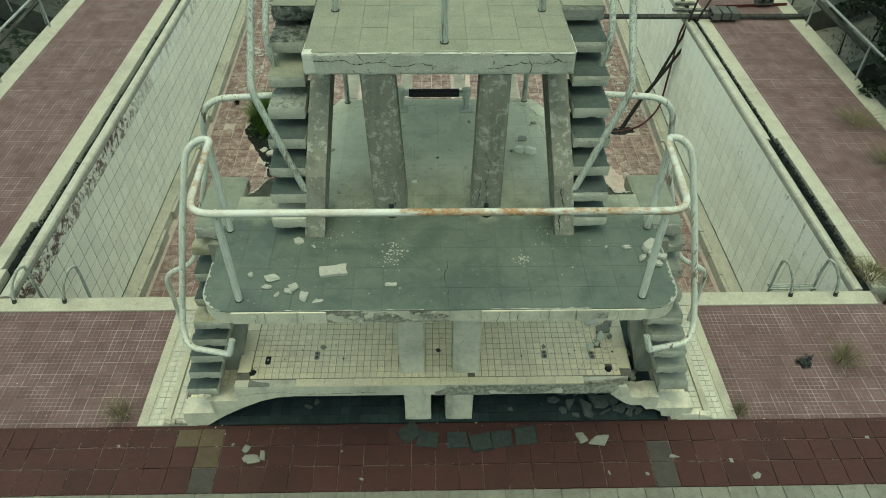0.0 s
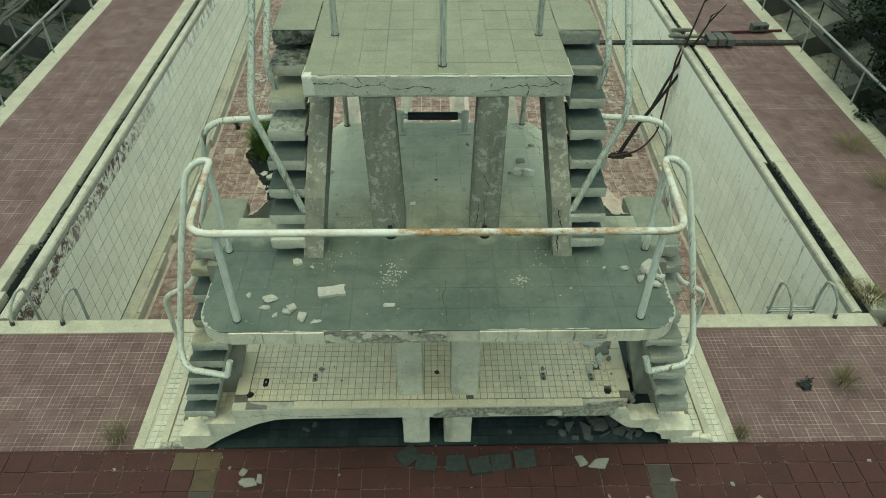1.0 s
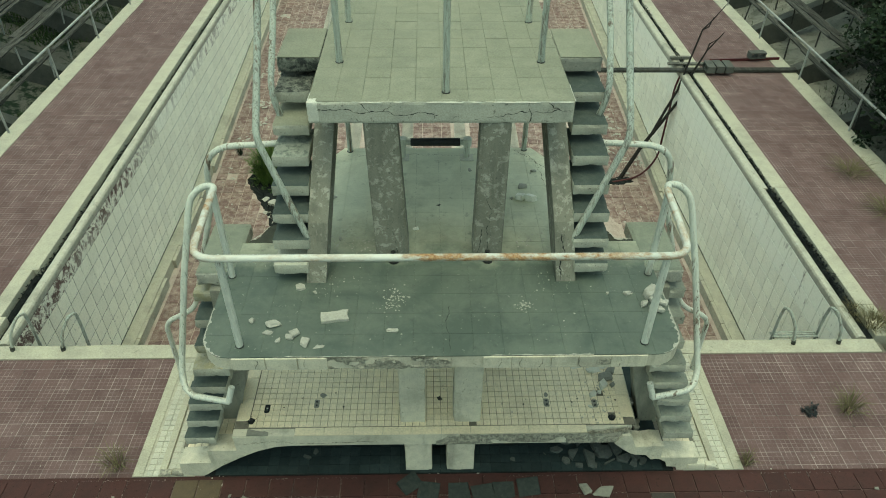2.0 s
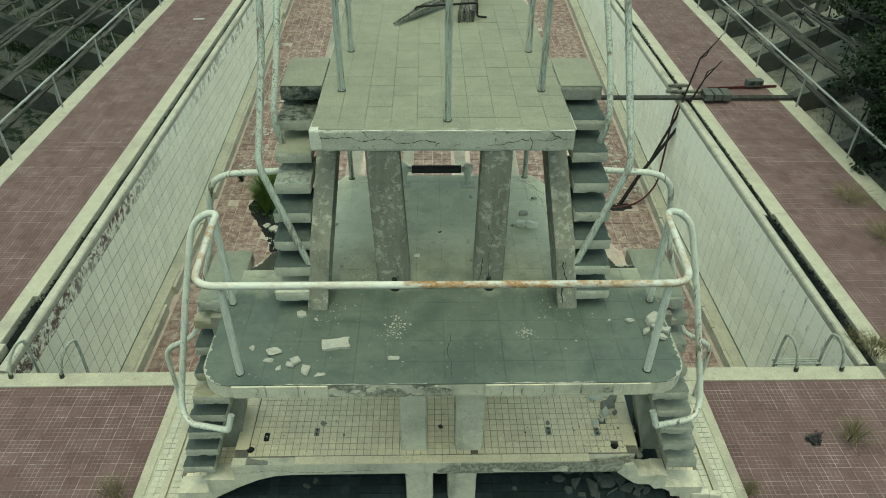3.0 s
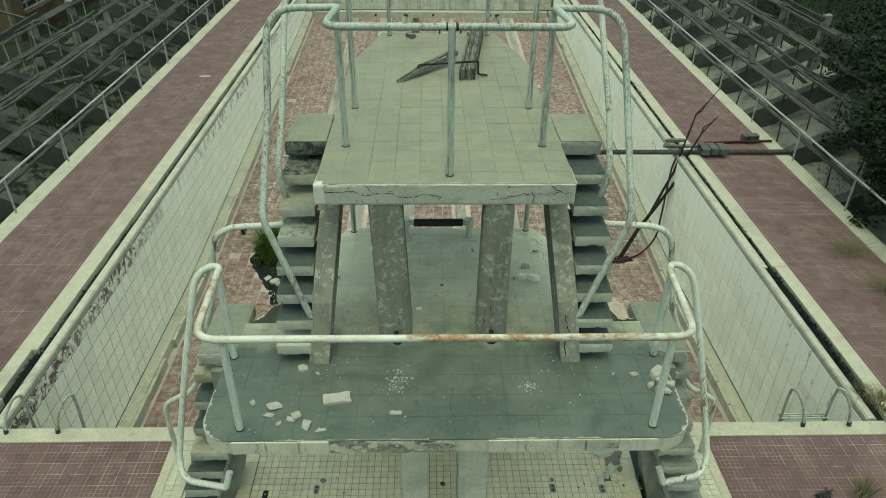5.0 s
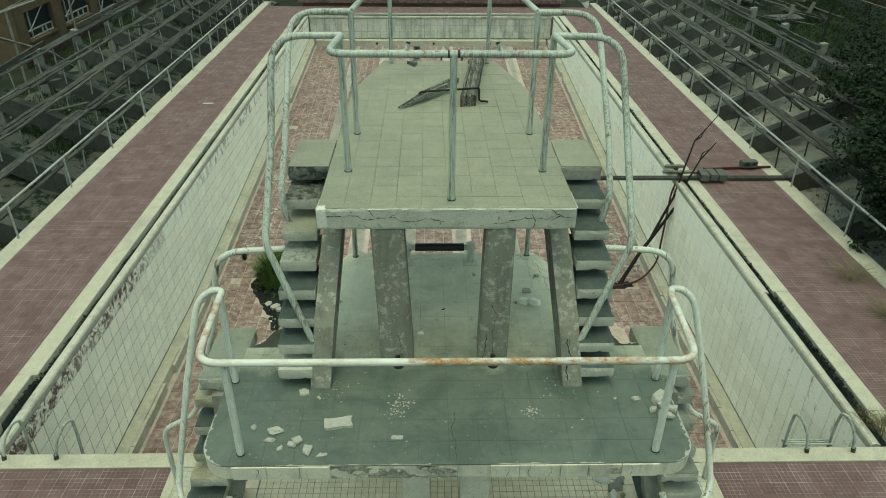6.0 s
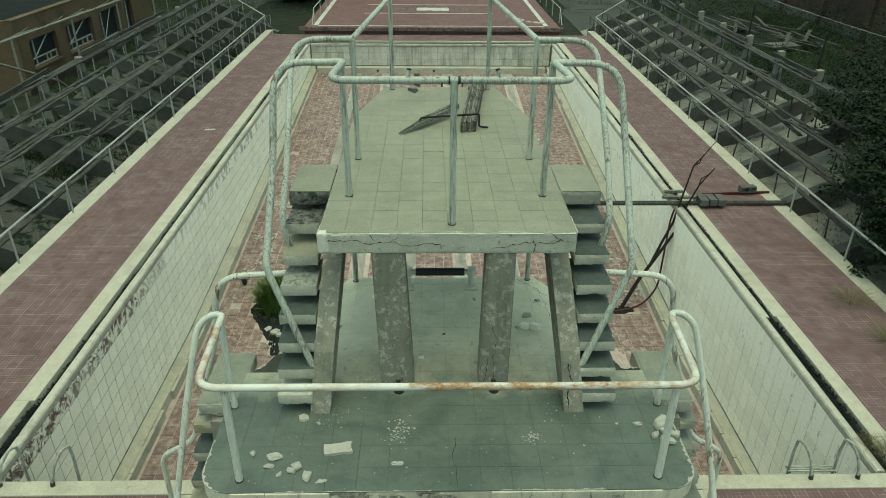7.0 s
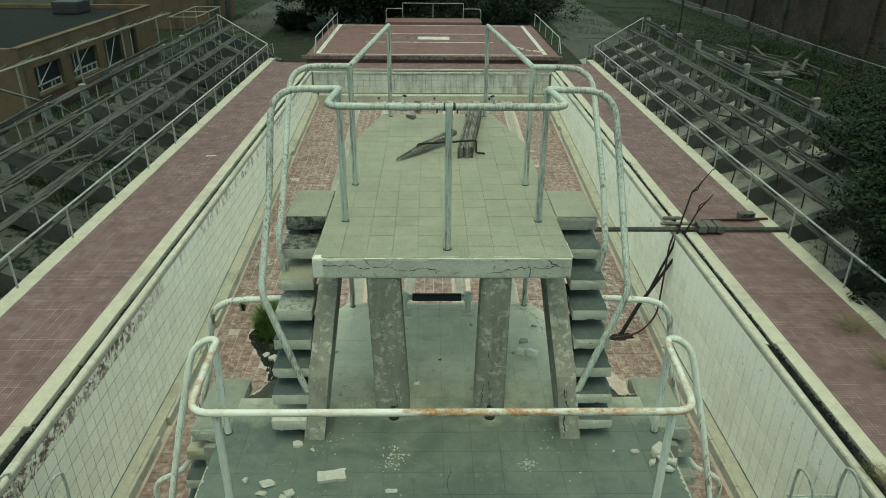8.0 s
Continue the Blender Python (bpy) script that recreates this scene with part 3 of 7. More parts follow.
# side decks, near deck and far deck
for side, n in ((-1, 1), (1, 2)):
    a, b = sorted((side * 5.504, side * 7.09))
    slab(f"pavement_{n}", (a, 0.0, -0.9), (b, 26.4, 0.0), DECK, "faded red tiled poolside deck with worn pale joints")
    a, b = sorted((side * 7.094, side * DECK_X))
    slab(f"trim_{n}", (a, -1.5, -0.9), (b, 27.4, 0.004), COPING, "cream kerb along the outer edge of the deck", "kerb")
    a, b = sorted((side * 5.246, side * 5.50))
    near, far, inner = (1.44, 2.32, 5.312) if side < 0 else (1.54, 4.19, 5.285)
    bm = box((a, far, -0.5), (b, 24.9, 0.012), 0.008)
    add_box(bm, (a, 1.0, -0.5), (b, near - 0.002, 0.012), 0.008)
    a, b = sorted((side * inner, side * 5.50))
    add_box(bm, (a, near, -0.5), (b, far - 0.002, 0.0125), 0.008)
    tagged(part(f"coping_{n}", bm, COPING), "cream coping strip with a broken cover beside the overflow gutter", "coping", kind="structure")
    a, b = sorted((side * 5.235, side * (inner + 0.01)))
    tagged(part(f"gutter_{n}", box((a, near - 0.01, -0.3), (b, far + 0.01, -0.09)), DIRT_SHADE), "open gutter full of black dirt", "gutter", kind="structure")
slab("pavement_3", (-5.50, -0.80, -0.9), (5.50, 0.74, -0.002), DECK, "faded red tiled deck behind the diving tower")
slab("pavement_4", (-7.09, -0.80, -0.9), (-5.504, -0.004, -0.001), DECK, "faded red tiled deck behind the diving tower")
slab("pavement_5", (5.504, -0.80, -0.9), (7.09, -0.004, -0.001), DECK, "faded red tiled deck behind the diving tower")
slab("coping_3", (-5.196, 0.744, -0.5), (5.196, 0.95, 0.01), COPING, "cream coping at the deep end of the pool", "coping")
slab("pavement_6", (-5.50, 25.064, -0.9), (5.50, 26.4, -0.003), DECK, "faded red tiled deck at the shallow end")
slab("coping_4", (-5.196, 24.955, -0.5), (5.196, 25.06, 0.01), COPING, "cream coping at the shallow end of the pool", "coping")


def pool_floor():
    bm = bmesh.new()
    ys = [POOL_Y0 - 0.3, 7.0, POOL_Y1 + 0.2]
    rows = [[bm.verts.new((x, y, floor_z(y) - 0.2)) for x in (-5.3, 5.3)] for y in ys]
    low = [[bm.verts.new((x, y, floor_z(y) - 0.5)) for x in (-5.3, 5.3)] for y in ys]
    for a, b in zip(rows, rows[1:]):
        bm.faces.new((a[0], a[1], b[1], b[0]))
    for a, b in zip(low, low[1:]):
        bm.faces.new((a[1], a[0], b[0], b[1]))
    return tagged(part("pool_floor", bm, POOL_JOINT), "empty pool floor of worn red tiles with pale joints", "pool floor", kind="structure")


POOL_FLOOR = pool_floor()


def side_wall(side, n):
    """Pool side wall with rounded overflow lip, and the ledge at its foot."""
    x = side * POOL_X
    wall = thing(f"pool_wall_{n}", "white tiled wall of the empty pool with dirty streaks", "pool wall", kind="structure")
    out = side * 5.30
    bm = bmesh.new()
    ys = [POOL_Y0 - 0.2, 7.0, POOL_Y1]
    cols = [[bm.verts.new((q, y, z)) for q, z in ((x, -0.12), (x, floor_z(y) - 0.4), (out, floor_z(y) - 0.4), (out, -0.12))] for y in ys]
    for a, b in zip(cols, cols[1:]):
        for k in range(4):
            bm.faces.new((a[k], b[k], b[(k + 1) % 4], a[(k + 1) % 4]))
    bm.faces.new(cols[0]), bm.faces.new(cols[-1])
    bmesh.ops.recalc_face_normals(bm, faces=bm.faces)
    # Grout is dark on the left wall and paler on the right.
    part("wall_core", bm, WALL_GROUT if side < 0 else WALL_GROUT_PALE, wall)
    # lip with a rounded nose
    for reach, y0, y1 in ((0.045, POOL_Y0 + 0.05, POOL_Y1),) if side < 0 else ((0.03, POOL_Y0 + 0.05, 4.2), (0.085, 4.2, POOL_Y1)):
        prof = [(-0.006, -0.12), (-0.016, -0.075), (-0.016, -0.03), (0.0, -0.006), (0.03, 0.0), (0.062 + reach, -0.02), (0.07 + reach, -0.12)]
        part("overflow_lip", hull([(x + side * a, z) for a, z in prof], y0, y1), LIP, wall, "rounded cream overflow lip")
    a, b = sorted((x + side * (0.115 if side < 0 else 0.10), side * 5.243))
    part("gutter", box((a, POOL_Y0 + 0.05, -0.25), (b, POOL_Y1, -0.10 if side < 0 else -0.045)), DIRT_SHADE, wall, "gutter choked with black dirt")
    # ledge with an upright inner face
    bm = bmesh.new()
    inner = side * 4.85
    cols = [[bm.verts.new((q, y, z)) for q, z in ((x, floor_z(y)), (inner, floor_z(y) - 0.015), (inner - side * 0.012, floor_z(y) - 0.22), (x, floor_z(y) - 0.3))] for y in ys]
    for a, b in zip(cols, cols[1:]):
        for k in range(4):
            bm.faces.new((a[k], b[k], b[(k + 1) % 4], a[(k + 1) % 4]))
    bm.faces.new(cols[0]), bm.faces.new(cols[-1])
    bmesh.ops.recalc_face_normals(bm, faces=bm.faces)
    part("ledge", bm, LEDGE, wall, "stained cream ledge at the foot of the wall")
    return wall


POOL_WALLS = {-1: side_wall(-1, 1), 1: side_wall(1, 2)}


def end_wall(name, y0, y1, z1, label, top=-0.06):
    wall = thing(name, label, "pool wall", kind="structure")
    part("wall_core", box((-5.3, y0, z1 - 0.4), (5.3, y1, top)), GROUT, wall)
    return wall


end_wall("pool_wall_3", 0.76, POOL_Y0, -2.3, "white tiled wall at the deep end of the pool")
FAR_WALL = end_wall("pool_wall_4", POOL_Y1 + 0.012, 24.852, -0.9, "stained white tiled wall at the shallow end", -0.06)
part("overflow_lip", box((-5.0, POOL_Y1 - 0.03, -0.13), (5.0, POOL_Y1 + 0.06, -0.04), 0.015), LIP, FAR_WALL)
part("gutter", box((-5.0, 24.855, -0.20), (5.0, 24.952, -0.06)), DIRT_SHADE, FAR_WALL, "black open gutter")
part("ledge", box((-4.78, POOL_Y1 - 0.35, -1.5), (4.78, POOL_Y1, -0.95), 0.01), LEDGE, FAR_WALL)

# red strip, cream border and apron on the near side
slab("pavement_7", (-7.09, -1.525, -0.9), (7.09, -0.804, -0.006), RED_JOINT, "path of large dull red cement tiles")
slab("trim_3", (-7.09, -1.80, -0.9), (7.09, -1.529, 0.01), EDGING, "cream edging beside the red path", "edging")
slab("pavement_8", (-7.5, -12.0, -0.9), (7.5, -1.804, -0.01), PATH_MAT, "plain pale paving in front of the tower")

# raised far stage with a small upper landing
STAGE = thing("stage", "raised red tiled platform beyond the shallow end", "platform", kind="structure")
part("stage_deck", box((-5.55, 26.6, -0.8), (5.66, 35.9, 0.30), 0.01), STAGE_RED, STAGE)
part("stage_edge", box((-5.77, 26.42, 0.14), (5.80, 26.596, 0.298), 0.01), RED_JOINT, STAGE, "dark red front edge")
part("upper_landing", box((-2.6, 35.95, -0.8), (2.85, 37.6, 0.44), 0.01), STAGE_RED, STAGE)
for x0, x1 in ((-5.18, -4.99), (5.0, 5.19)):
    part("painted_line", box((x0, 26.9, 0.30), (x1, 35.8, 0.305)), FAR_TILE, STAGE)
for y0 in (26.75, 30.0, 32.6, 35.6):
    wide = y0 < 27 or y0 > 35
    part("painted_line", box((-4.97 if wide else -3.2, y0, 0.30), (4.98 if wide else 3.0, y0 + 0.09, 0.304)), FAR_TILE, STAGE)
part("worn_patch", prism(ragged((-0.7, 30.9), (0.9, 30.9), 7, 0.08, 1) + ragged((0.9, 31.7), (-0.7, 31.7), 7, 0.08, 2), 0.30, 0.306), FAR_TILE, STAGE, "faded pale patch of paint")
part("worn_patch", prism(ragged((-1.9, 30.7), (-0.75, 30.7), 7, 0.1, 3) + ragged((-0.75, 31.9), (-1.9, 31.9), 7, 0.1, 4), 0.30, 0.3035), RED_JOINT, STAGE, "dark scuffed patch")
part("worn_patch", prism(ragged((0.95, 31.2), (2.1, 31.2), 7, 0.1, 5) + ragged((2.1, 31.9), (0.95, 31.9), 7, 0.1, 6), 0.30, 0.3035), RED_JOINT, STAGE, "dark scuffed patch")

# ---- the diving tower ----
MID_Z, TOP_Z = 2.16, 3.60
TOWER = thing("diving_tower", "abandoned concrete diving tower with two green platforms and flaking rails", "diving tower")


def corner(cx, cy, r, a0, a1, n=6):
    return [(cx + r * math.cos(radians(a0 + (a1 - a0) * i / n)), cy + r * math.sin(radians(a0 + (a1 - a0) * i / n))) for i in range(n + 1)]


TOP_OUTLINE = [(-1.0, 0.0), (1.0, 0.0), (1.0, 2.95), (0.72, 4.22), (-0.72, 4.22), (-1.0, 2.95)]
MID_OUTLINE = (corner(-1.58, -1.0, 0.23, 180, 270) + corner(1.58, -1.0, 0.23, 270, 360)
               + [(1.81, 0.17)] + ragged((1.71, 0.17), (1.57, 0.175), 4, 0.012, 3) + ragged((1.54, 0.27), (1.30, 0.62), 5, 0.03, 3) + [(1.26, 1.35), (1.0, 1.76), (-1.0, 1.76), (-1.26, 1.35)]
               + ragged((-1.30, 0.62), (-1.56, 0.38), 4, 0.03, 4) + ragged((-1.60, 0.27), (-1.71, 0.14), 4, 0.02, 5) + [(-1.81, 0.14)])
TOP = part("top_platform", prism(TOP_OUTLINE, TOP_Z - 0.18, TOP_Z - 0.012, 0.0, 1, 0), [CONCRETE, TOP_JOINT], TOWER, "cracked upper platform slab")
part("chipped_edge", rough_box((-1.0, -0.014, TOP_Z - 0.182), (1.0, 0.05, TOP_Z - 0.001), 3, 0.008, 0.0025, 0.022), EDGE, TOP, "chipped grey front edge")
part("corner_patch", rough_box((-1.012, -0.026, TOP_Z - 0.176), (-0.925, 0.06, TOP_Z + 0.003), 6, 0.008, 0.002, 0.02), CHALK_OLD, TOP, "paler plaster patch on the corner")
# White slips paint the highlight along the slab's front and side edges.
for x0, x1 in ((-0.99, -0.92), (-0.62, -0.45), (-0.36, -0.30), (-0.12, 0.16), (0.22, 0.30), (0.38, 0.74), (0.80, 0.99)):
    part("bare_arris", rough_box((x0, -0.021, TOP_Z - 0.012), (x1, -0.006, TOP_Z + 0.002), x0 * 9, 0.004, 0.003, 0.012), CHALK_OLD, TOP, "thin white line that paints the edge's highlight")
for s in (-1, 1):
    a, b = sorted((s * 0.994, s * 1.008))
    part("bare_arris", rough_box((a, 0.0, TOP_Z - 0.014), (b, 0.16 if s < 0 else 0.30, TOP_Z + 0.002), s * 3, 0.005, 0.003, 0.012), CHALK_OLD, TOP, "thin white line that paints the edge's highlight")
MID = part("middle_platform", prism(MID_OUTLINE, MID_Z - 0.125, MID_Z - 0.008, 0.0, 1, 0), [CREAM, GREEN_DARK], TOWER, "chipped lower platform slab")

# inner columns between the platforms, and below the lower one
for (x0, x1), (t0, t1) in (((-0.557, -0.278), (-0.605, -0.345)), ((0.276, 0.526), (0.305, 0.540))):
    bm = box((0, 0.0, MID_Z), (1, 0.24, TOP_Z - 0.17), 0.0)
    for v in bm.verts:
        f = (v.co.z - MID_Z) / (TOP_Z - 0.17 - MID_Z)
        lo, hi = x0 + (t0 - x0) * f, x1 + (t1 - x1) * f
        v.co.x = lo + (hi - lo) * v.co.x
        v.co.y -= 0.075 * (1 - f)
    bmesh.ops.bevel(bm, geom=bm.edges[:], offset=0.015, segments=2, affect="EDGES")
    part("column", bm, COLUMN, TOWER, "mottled grey column with flaking paint")
for x0, x1 in ((-0.385, -0.145), (0.115, 0.375)):
    part("column", rough_box((x0, -0.66, 0.60), (x1, -0.42, MID_Z - 0.12), x0 * 7, 0.02, 0.005, 0.05), CREAM, TOWER)

# upper flights: treads cantilever from a raking beam
STEP_Y = [0.785, 0.52, 0.293, 0.106, -0.049, -0.188, -0.295, -0.393]
for side in (-1, 1):
    a, b = sorted((side * 0.93, side * 1.09))
    outline = [(-0.41, MID_Z), (-0.13, MID_Z), (1.02, TOP_Z - 0.16), (0.62, TOP_Z - 0.16), (0.25, 3.12), (-0.2, 2.62)]
    bm = hull(outline, a, b, "x")
    for v in bm.verts:
        v.co.x -= side * 0.10 * ((v.co.z - MID_Z) / 1.28 - 0.25)
    part("stair_beam", bm, COLUMN, TOWER, "cracked raking stair beam")
    a, b = sorted((side * 1.0, side * 1.37))
    part("landing", rough_box((a, 0.79, TOP_Z - 0.13), (b, 1.44, TOP_Z - 0.006), 5 + side, 0.014, 0.002, 0.03), SOOTY if side < 0 else CONCRETE, TOWER, "landing with a blackened front edge" if side < 0 else "")
    part("landing_paint", box((a + 0.01, 0.80, TOP_Z - 0.006), (b - 0.01, 1.43, TOP_Z), 0.002), GREEN_TILE, TOWER)
    for k in range(1, 8):
        z, y = TOP_Z - 0.18 * k, STEP_Y[k]
        a, b = sorted((side * (1.07 if k < 7 else 1.09), side * 1.37))
        top = {1: SOOTY, 2: GREEN_TILE, 3: TREAD_PALE, 7: STEP}.get(k, TREAD) if side < 0 else TREAD
        part("step", rough_box((a, y, z - 0.10), (b, y + (0.47 if k < 4 else 0.40), z), 10 * side + k, 0.009, 0.0012, 0.03, (1, 0)), [STEP, top], TOWER, "worn concrete step with chipped edges")

# lower flights, steeper and splayed, to the ground
LOW = [(2.13, -0.31, 1.96), (2.13, -0.43, 1.76), (2.14, -0.54, 1.56), (2.18, -0.63, 1.36), (2.23, -0.66, 1.16), (2.29, -0.69, 0.96), (2.34, -0.72, 0.76), (2.39, -0.76, 0.56)]
for side in (-1, 1):
    a, b = sorted((side * 1.725, side * 2.07))
    part("landing", rough_box((a, -0.29, MID_Z - 0.13), (b, 0.42, MID_Z - 0.004), 8 + side, 0.016, 0.002, 0.03), CONCRETE, TOWER)
    part("landing_paint", rough_box((a + 0.006, -0.275, MID_Z - 0.008), (b - 0.006, 0.416, MID_Z + 0.0022), 9 + side, 0.006, 0.0008, 0.03), WING_PAINT, TOWER)
    outline = [(-0.42, 0.28), (-0.10, 0.28), (-0.13, 1.30), (-0.04, MID_Z - 0.14), (-0.34, MID_Z - 0.14), (-0.42, 1.10)]
    a, b = sorted((side * 1.785, side * 1.96))
    bm = hull(outline, a, b, "x")
    for v in bm.verts:
        v.co.x += side * 0.25 * max(0.0, 1.10 - v.co.z)
    part("stair_beam", bm, BEAM_STAIR, TOWER, "mottled stair beam splayed at its foot")
    for k, (x, y, z) in enumerate(LOW):
        a, b = sorted((side * (x - 0.36 + 0.01 * k), side * x))
        part("step", rough_box((a, y, z - 0.10), (b, y + 0.32, z), 30 * side + k, 0.012, 0.0015, 0.03, (1, 0)), [STEP_YELLOW if side < 0 and k in (0, 2) else STEP, STEP_YELLOW if side < 0 and k in (0, 3) else TREAD_WORN if side > 0 else TREAD], TOWER, "worn concrete step with chipped edges")

# plinth: a tiled slab over a hollow, carried by two stub walls and side blocks
PLINTH = thing("tower_plinth", "hollow tiled concrete plinth under the diving tower", "plinth")
part("plinth_slab", prism([(-1.93, 0.55), (-1.93, -0.785), (1.28, -0.785)] + ragged((1.30, -0.775), (1.80, -0.69), 9, 0.014, 21) + [(1.845, -0.62), (1.875, 0.55)], 0.46, 0.612), CREAM, PLINTH)
part("broken_corner", rough_box((1.27, -0.775, 0.44), (1.79, -0.60, 0.588), 23, 0.035, 0.016, 0.024), ROUGH, PLINTH, "raw concrete where the slab's corner has broken off")
for x0, x1 in ((-0.345, -0.085), (0.055, 0.325)):
    part("stub_wall", rough_box((x0, -0.765, -0.02), (x1, -0.30, 0.462), x0, 0.02, 0.006), CREAM, PLINTH, "pale plastered stub wall")
# Back wall, floor and tiles carry the hollow's shade in their dark colour.
part("back_wall", box((-2.0, 0.45, -0.02), (2.0, 0.60, 0.46)), DIRT_SHADE, PLINTH)
part("hollow_floor", box((-2.3, -0.80, -0.01), (2.3, 0.45, 0.004)), DIRT_SHADE, PLINTH, "dirty floor with the hollow's shade put into its black")
bm = bmesh.new()
for i in range(44):
    for j in range(12):
        add_box(bm, (-2.2 + 0.1 * i, -0.79 + 0.1 * j, 0.003), (-2.104 + 0.1 * i, -0.694 + 0.1 * j, 0.010))
    for j in range(4):
        add_box(bm, (-2.2 + 0.1 * i, 0.442, 0.02 + 0.1 * j), (-2.104 + 0.1 * i, 0.451, 0.116 + 0.1 * j))
tagged(part("hollow_tiles", bm, SLAB_TEAL, PLINTH), "small tiles inside the hollow, coloured dark teal for its shade", kind="stuff")
for side in (-1, 1):
    s = side
    # side pier with a broken, raking inner edge; the far one has lost its corner
    arc = [(2.52, -0.02), (2.50, 0.20), (2.20, 0.21), (2.20, 0.40), (1.925, 0.40), (1.925, 0.60), (1.35, 0.60), (1.35, 0.47)]
    if s < 0:
        arc += [(1.55, 0.45), (1.72, 0.39), (1.90, 0.29), (2.10, 0.16), (2.32, -0.02)]
    else:
        arc = [(2.52, -0.02), (2.505, 0.20), (2.135, 0.205), (2.125, 0.385), (2.02, 0.395), (1.95, 0.375), (1.83, 0.392), (1.80, 0.33), (1.86, 0.26), (1.98, 0.25), (2.04, 0.18), (2.12, 0.185), (2.20, 0.13), (2.22, 0.06), (2.31, 0.05), (2.34, -0.02)]
        part("broken_wedge", hull([(1.64, 0.455), (1.74, 0.36), (1.83, 0.285), (1.87, 0.33), (1.835, 0.44), (1.775, 0.575), (1.70, 0.565)], -0.80, -0.69), CREAM, PLINTH, "leaning wedge of broken plaster")
    arc = [(s * x, z) for x, z in arc]
    part("side_pier", hull(arc, -0.79, -0.60), CREAM, PLINTH, "plastered pier curving out to the ground")
    a, b = sorted((s * 1.925, s * 2.52))
    part("side_block", box((a, -0.598, 0.13), (b, 0.5, 0.19), 0.006), GROUT, PLINTH)
    a, b = sorted((s * 2.37, s * 2.52))
    part("side_block", box((a, -0.598, -0.02), (b, 0.5, 0.13)), GROUT, PLINTH)
    a, b = sorted((s * 1.935, s * (2.2 if s < 0 else 2.13)))
    part("side_block", box((a, -0.598, 0.19), (b, 0.3, 0.392 if s < 0 else 0.30), 0.01), GROUT if s < 0 else SLAB_TEAL, PLINTH)

# ---- rails of painted tube ----
R = 0.027
RAIL_T, RAIL_M = 4.735, 3.02


def rail(points, parent, bend=0.12, label="", mat=None):
    return part("rail", tube(points, R, bend), mat or PIPE, parent, label)


def post(x, y, z0, z1, parent, mat=None):
    p = part("post", tube([(x, y, z0), (x, y, z1)], R), mat or PIPE, parent)
    part("foot", tube([(x, y, z0), (x, y, z0 + 0.006)], R + 0.007, sides=12), BLACK, p, "dark rusted foot")
    return p


TOP_RAIL = thing("platform_railing", "flaking white tubular railing round the upper platform", "railing", "tower railings")
rail([(-0.82, 0.70, RAIL_T), (-0.86, 0.15, RAIL_T), (0.90, 0.15, RAIL_T), (0.84, 0.70, RAIL_T)], TOP_RAIL, 0.14)
post(0.033, 0.147, TOP_Z, RAIL_T, TOP_RAIL)
for s in (-1, 1):
    post(s * 0.83, 0.70, TOP_Z, RAIL_T, TOP_RAIL)
    post(s * 0.83, 1.59, TOP_Z, RAIL_T, TOP_RAIL)
    post(s * 0.615, 4.12, TOP_Z, RAIL_T, TOP_RAIL)
    rail([(s * 0.83, 1.59, RAIL_T), (s * 0.615, 4.12, RAIL_T)], TOP_RAIL, 0)
    rail([(s * 0.83, 0.70, RAIL_T), (s * 1.355, 0.68, RAIL_T), (s * (1.365 if s < 0 else 1.412), 0.36, 4.05), (s * (1.40 if s < 0 else 1.43), -0.12, 3.36), (s * 1.06, -0.25, 2.42)], TOP_RAIL, (0.25, 0.12, 0.09))
    rail([(s * 1.06, -0.25, 2.43), (s * 1.035, -0.17, 2.58)], TOP_RAIL, 0, "bent stub of tube welded to the stair beam")
    rail([(s * 0.83, 1.59, RAIL_T), (s * 1.36, 1.57, RAIL_T), (s * (1.358 if s < 0 else 1.395), 0.80, 3.84), (s * 1.375, 0.45, 3.45), (s * 1.30, 0.48, 3.12)], TOP_RAIL, (0.25, 0.12, 0.14))

MID_RAIL = thing("platform_railing", "rust-streaked white tubular railing round the lower platform", "railing", "tower railings")
rail([(-1.738, -0.33, RAIL_M), (-1.70, -1.13, RAIL_M), (1.67, -1.13, RAIL_M), (1.725, -0.33, RAIL_M)], MID_RAIL, 0.16, "rust-streaked front rail", RUSTY)
for s in (-1, 1):
    post(s * 1.52, -1.11, MID_Z, RAIL_M, MID_RAIL, PIPE_PALE)
    post(s * 1.745, -0.32, MID_Z, RAIL_M, MID_RAIL, PIPE_PALE)
    rail([(s * 1.735, -0.335, RAIL_M), (s * 1.742, -0.275, RAIL_M), (s * 1.775, -0.252, RAIL_M), (s * 1.83, -0.25, 3.012), (s * 1.89, -0.258, 2.975), (s * 1.938, -0.275, 2.92), (s * 1.966, -0.30, 2.84), (s * 2.085, -0.45, 2.278), (s * 2.205, -0.65, 1.573),
          (s * 2.225, -0.72, 1.40), (s * 2.195, -0.80, 1.32), (s * 2.12, -0.86, 1.286), (s * 1.80, -0.925, 1.281)], MID_RAIL, 0.035, "", PIPE_PALE)
    rail([(s * 1.806, -0.925, 1.283), (s * 1.765, -0.88, 1.42)], MID_RAIL, 0, "short end of tube welded to the stair beam", PIPE_PALE)
    rail([(s * 1.36, 0.42, 3.0), (s * 1.97, 0.36, 3.0), (s * 2.06, 0.40, 2.36), (s * 2.46, 0.40, 1.11), (s * 2.82, 0.42, 0.90), (s * 2.88, 0.52, 0.0)], MID_RAIL, (0.25, 0.12, 0.14, 0.14), "", PIPE_PALE)

# ---- deck railings and ruined bleachers ----


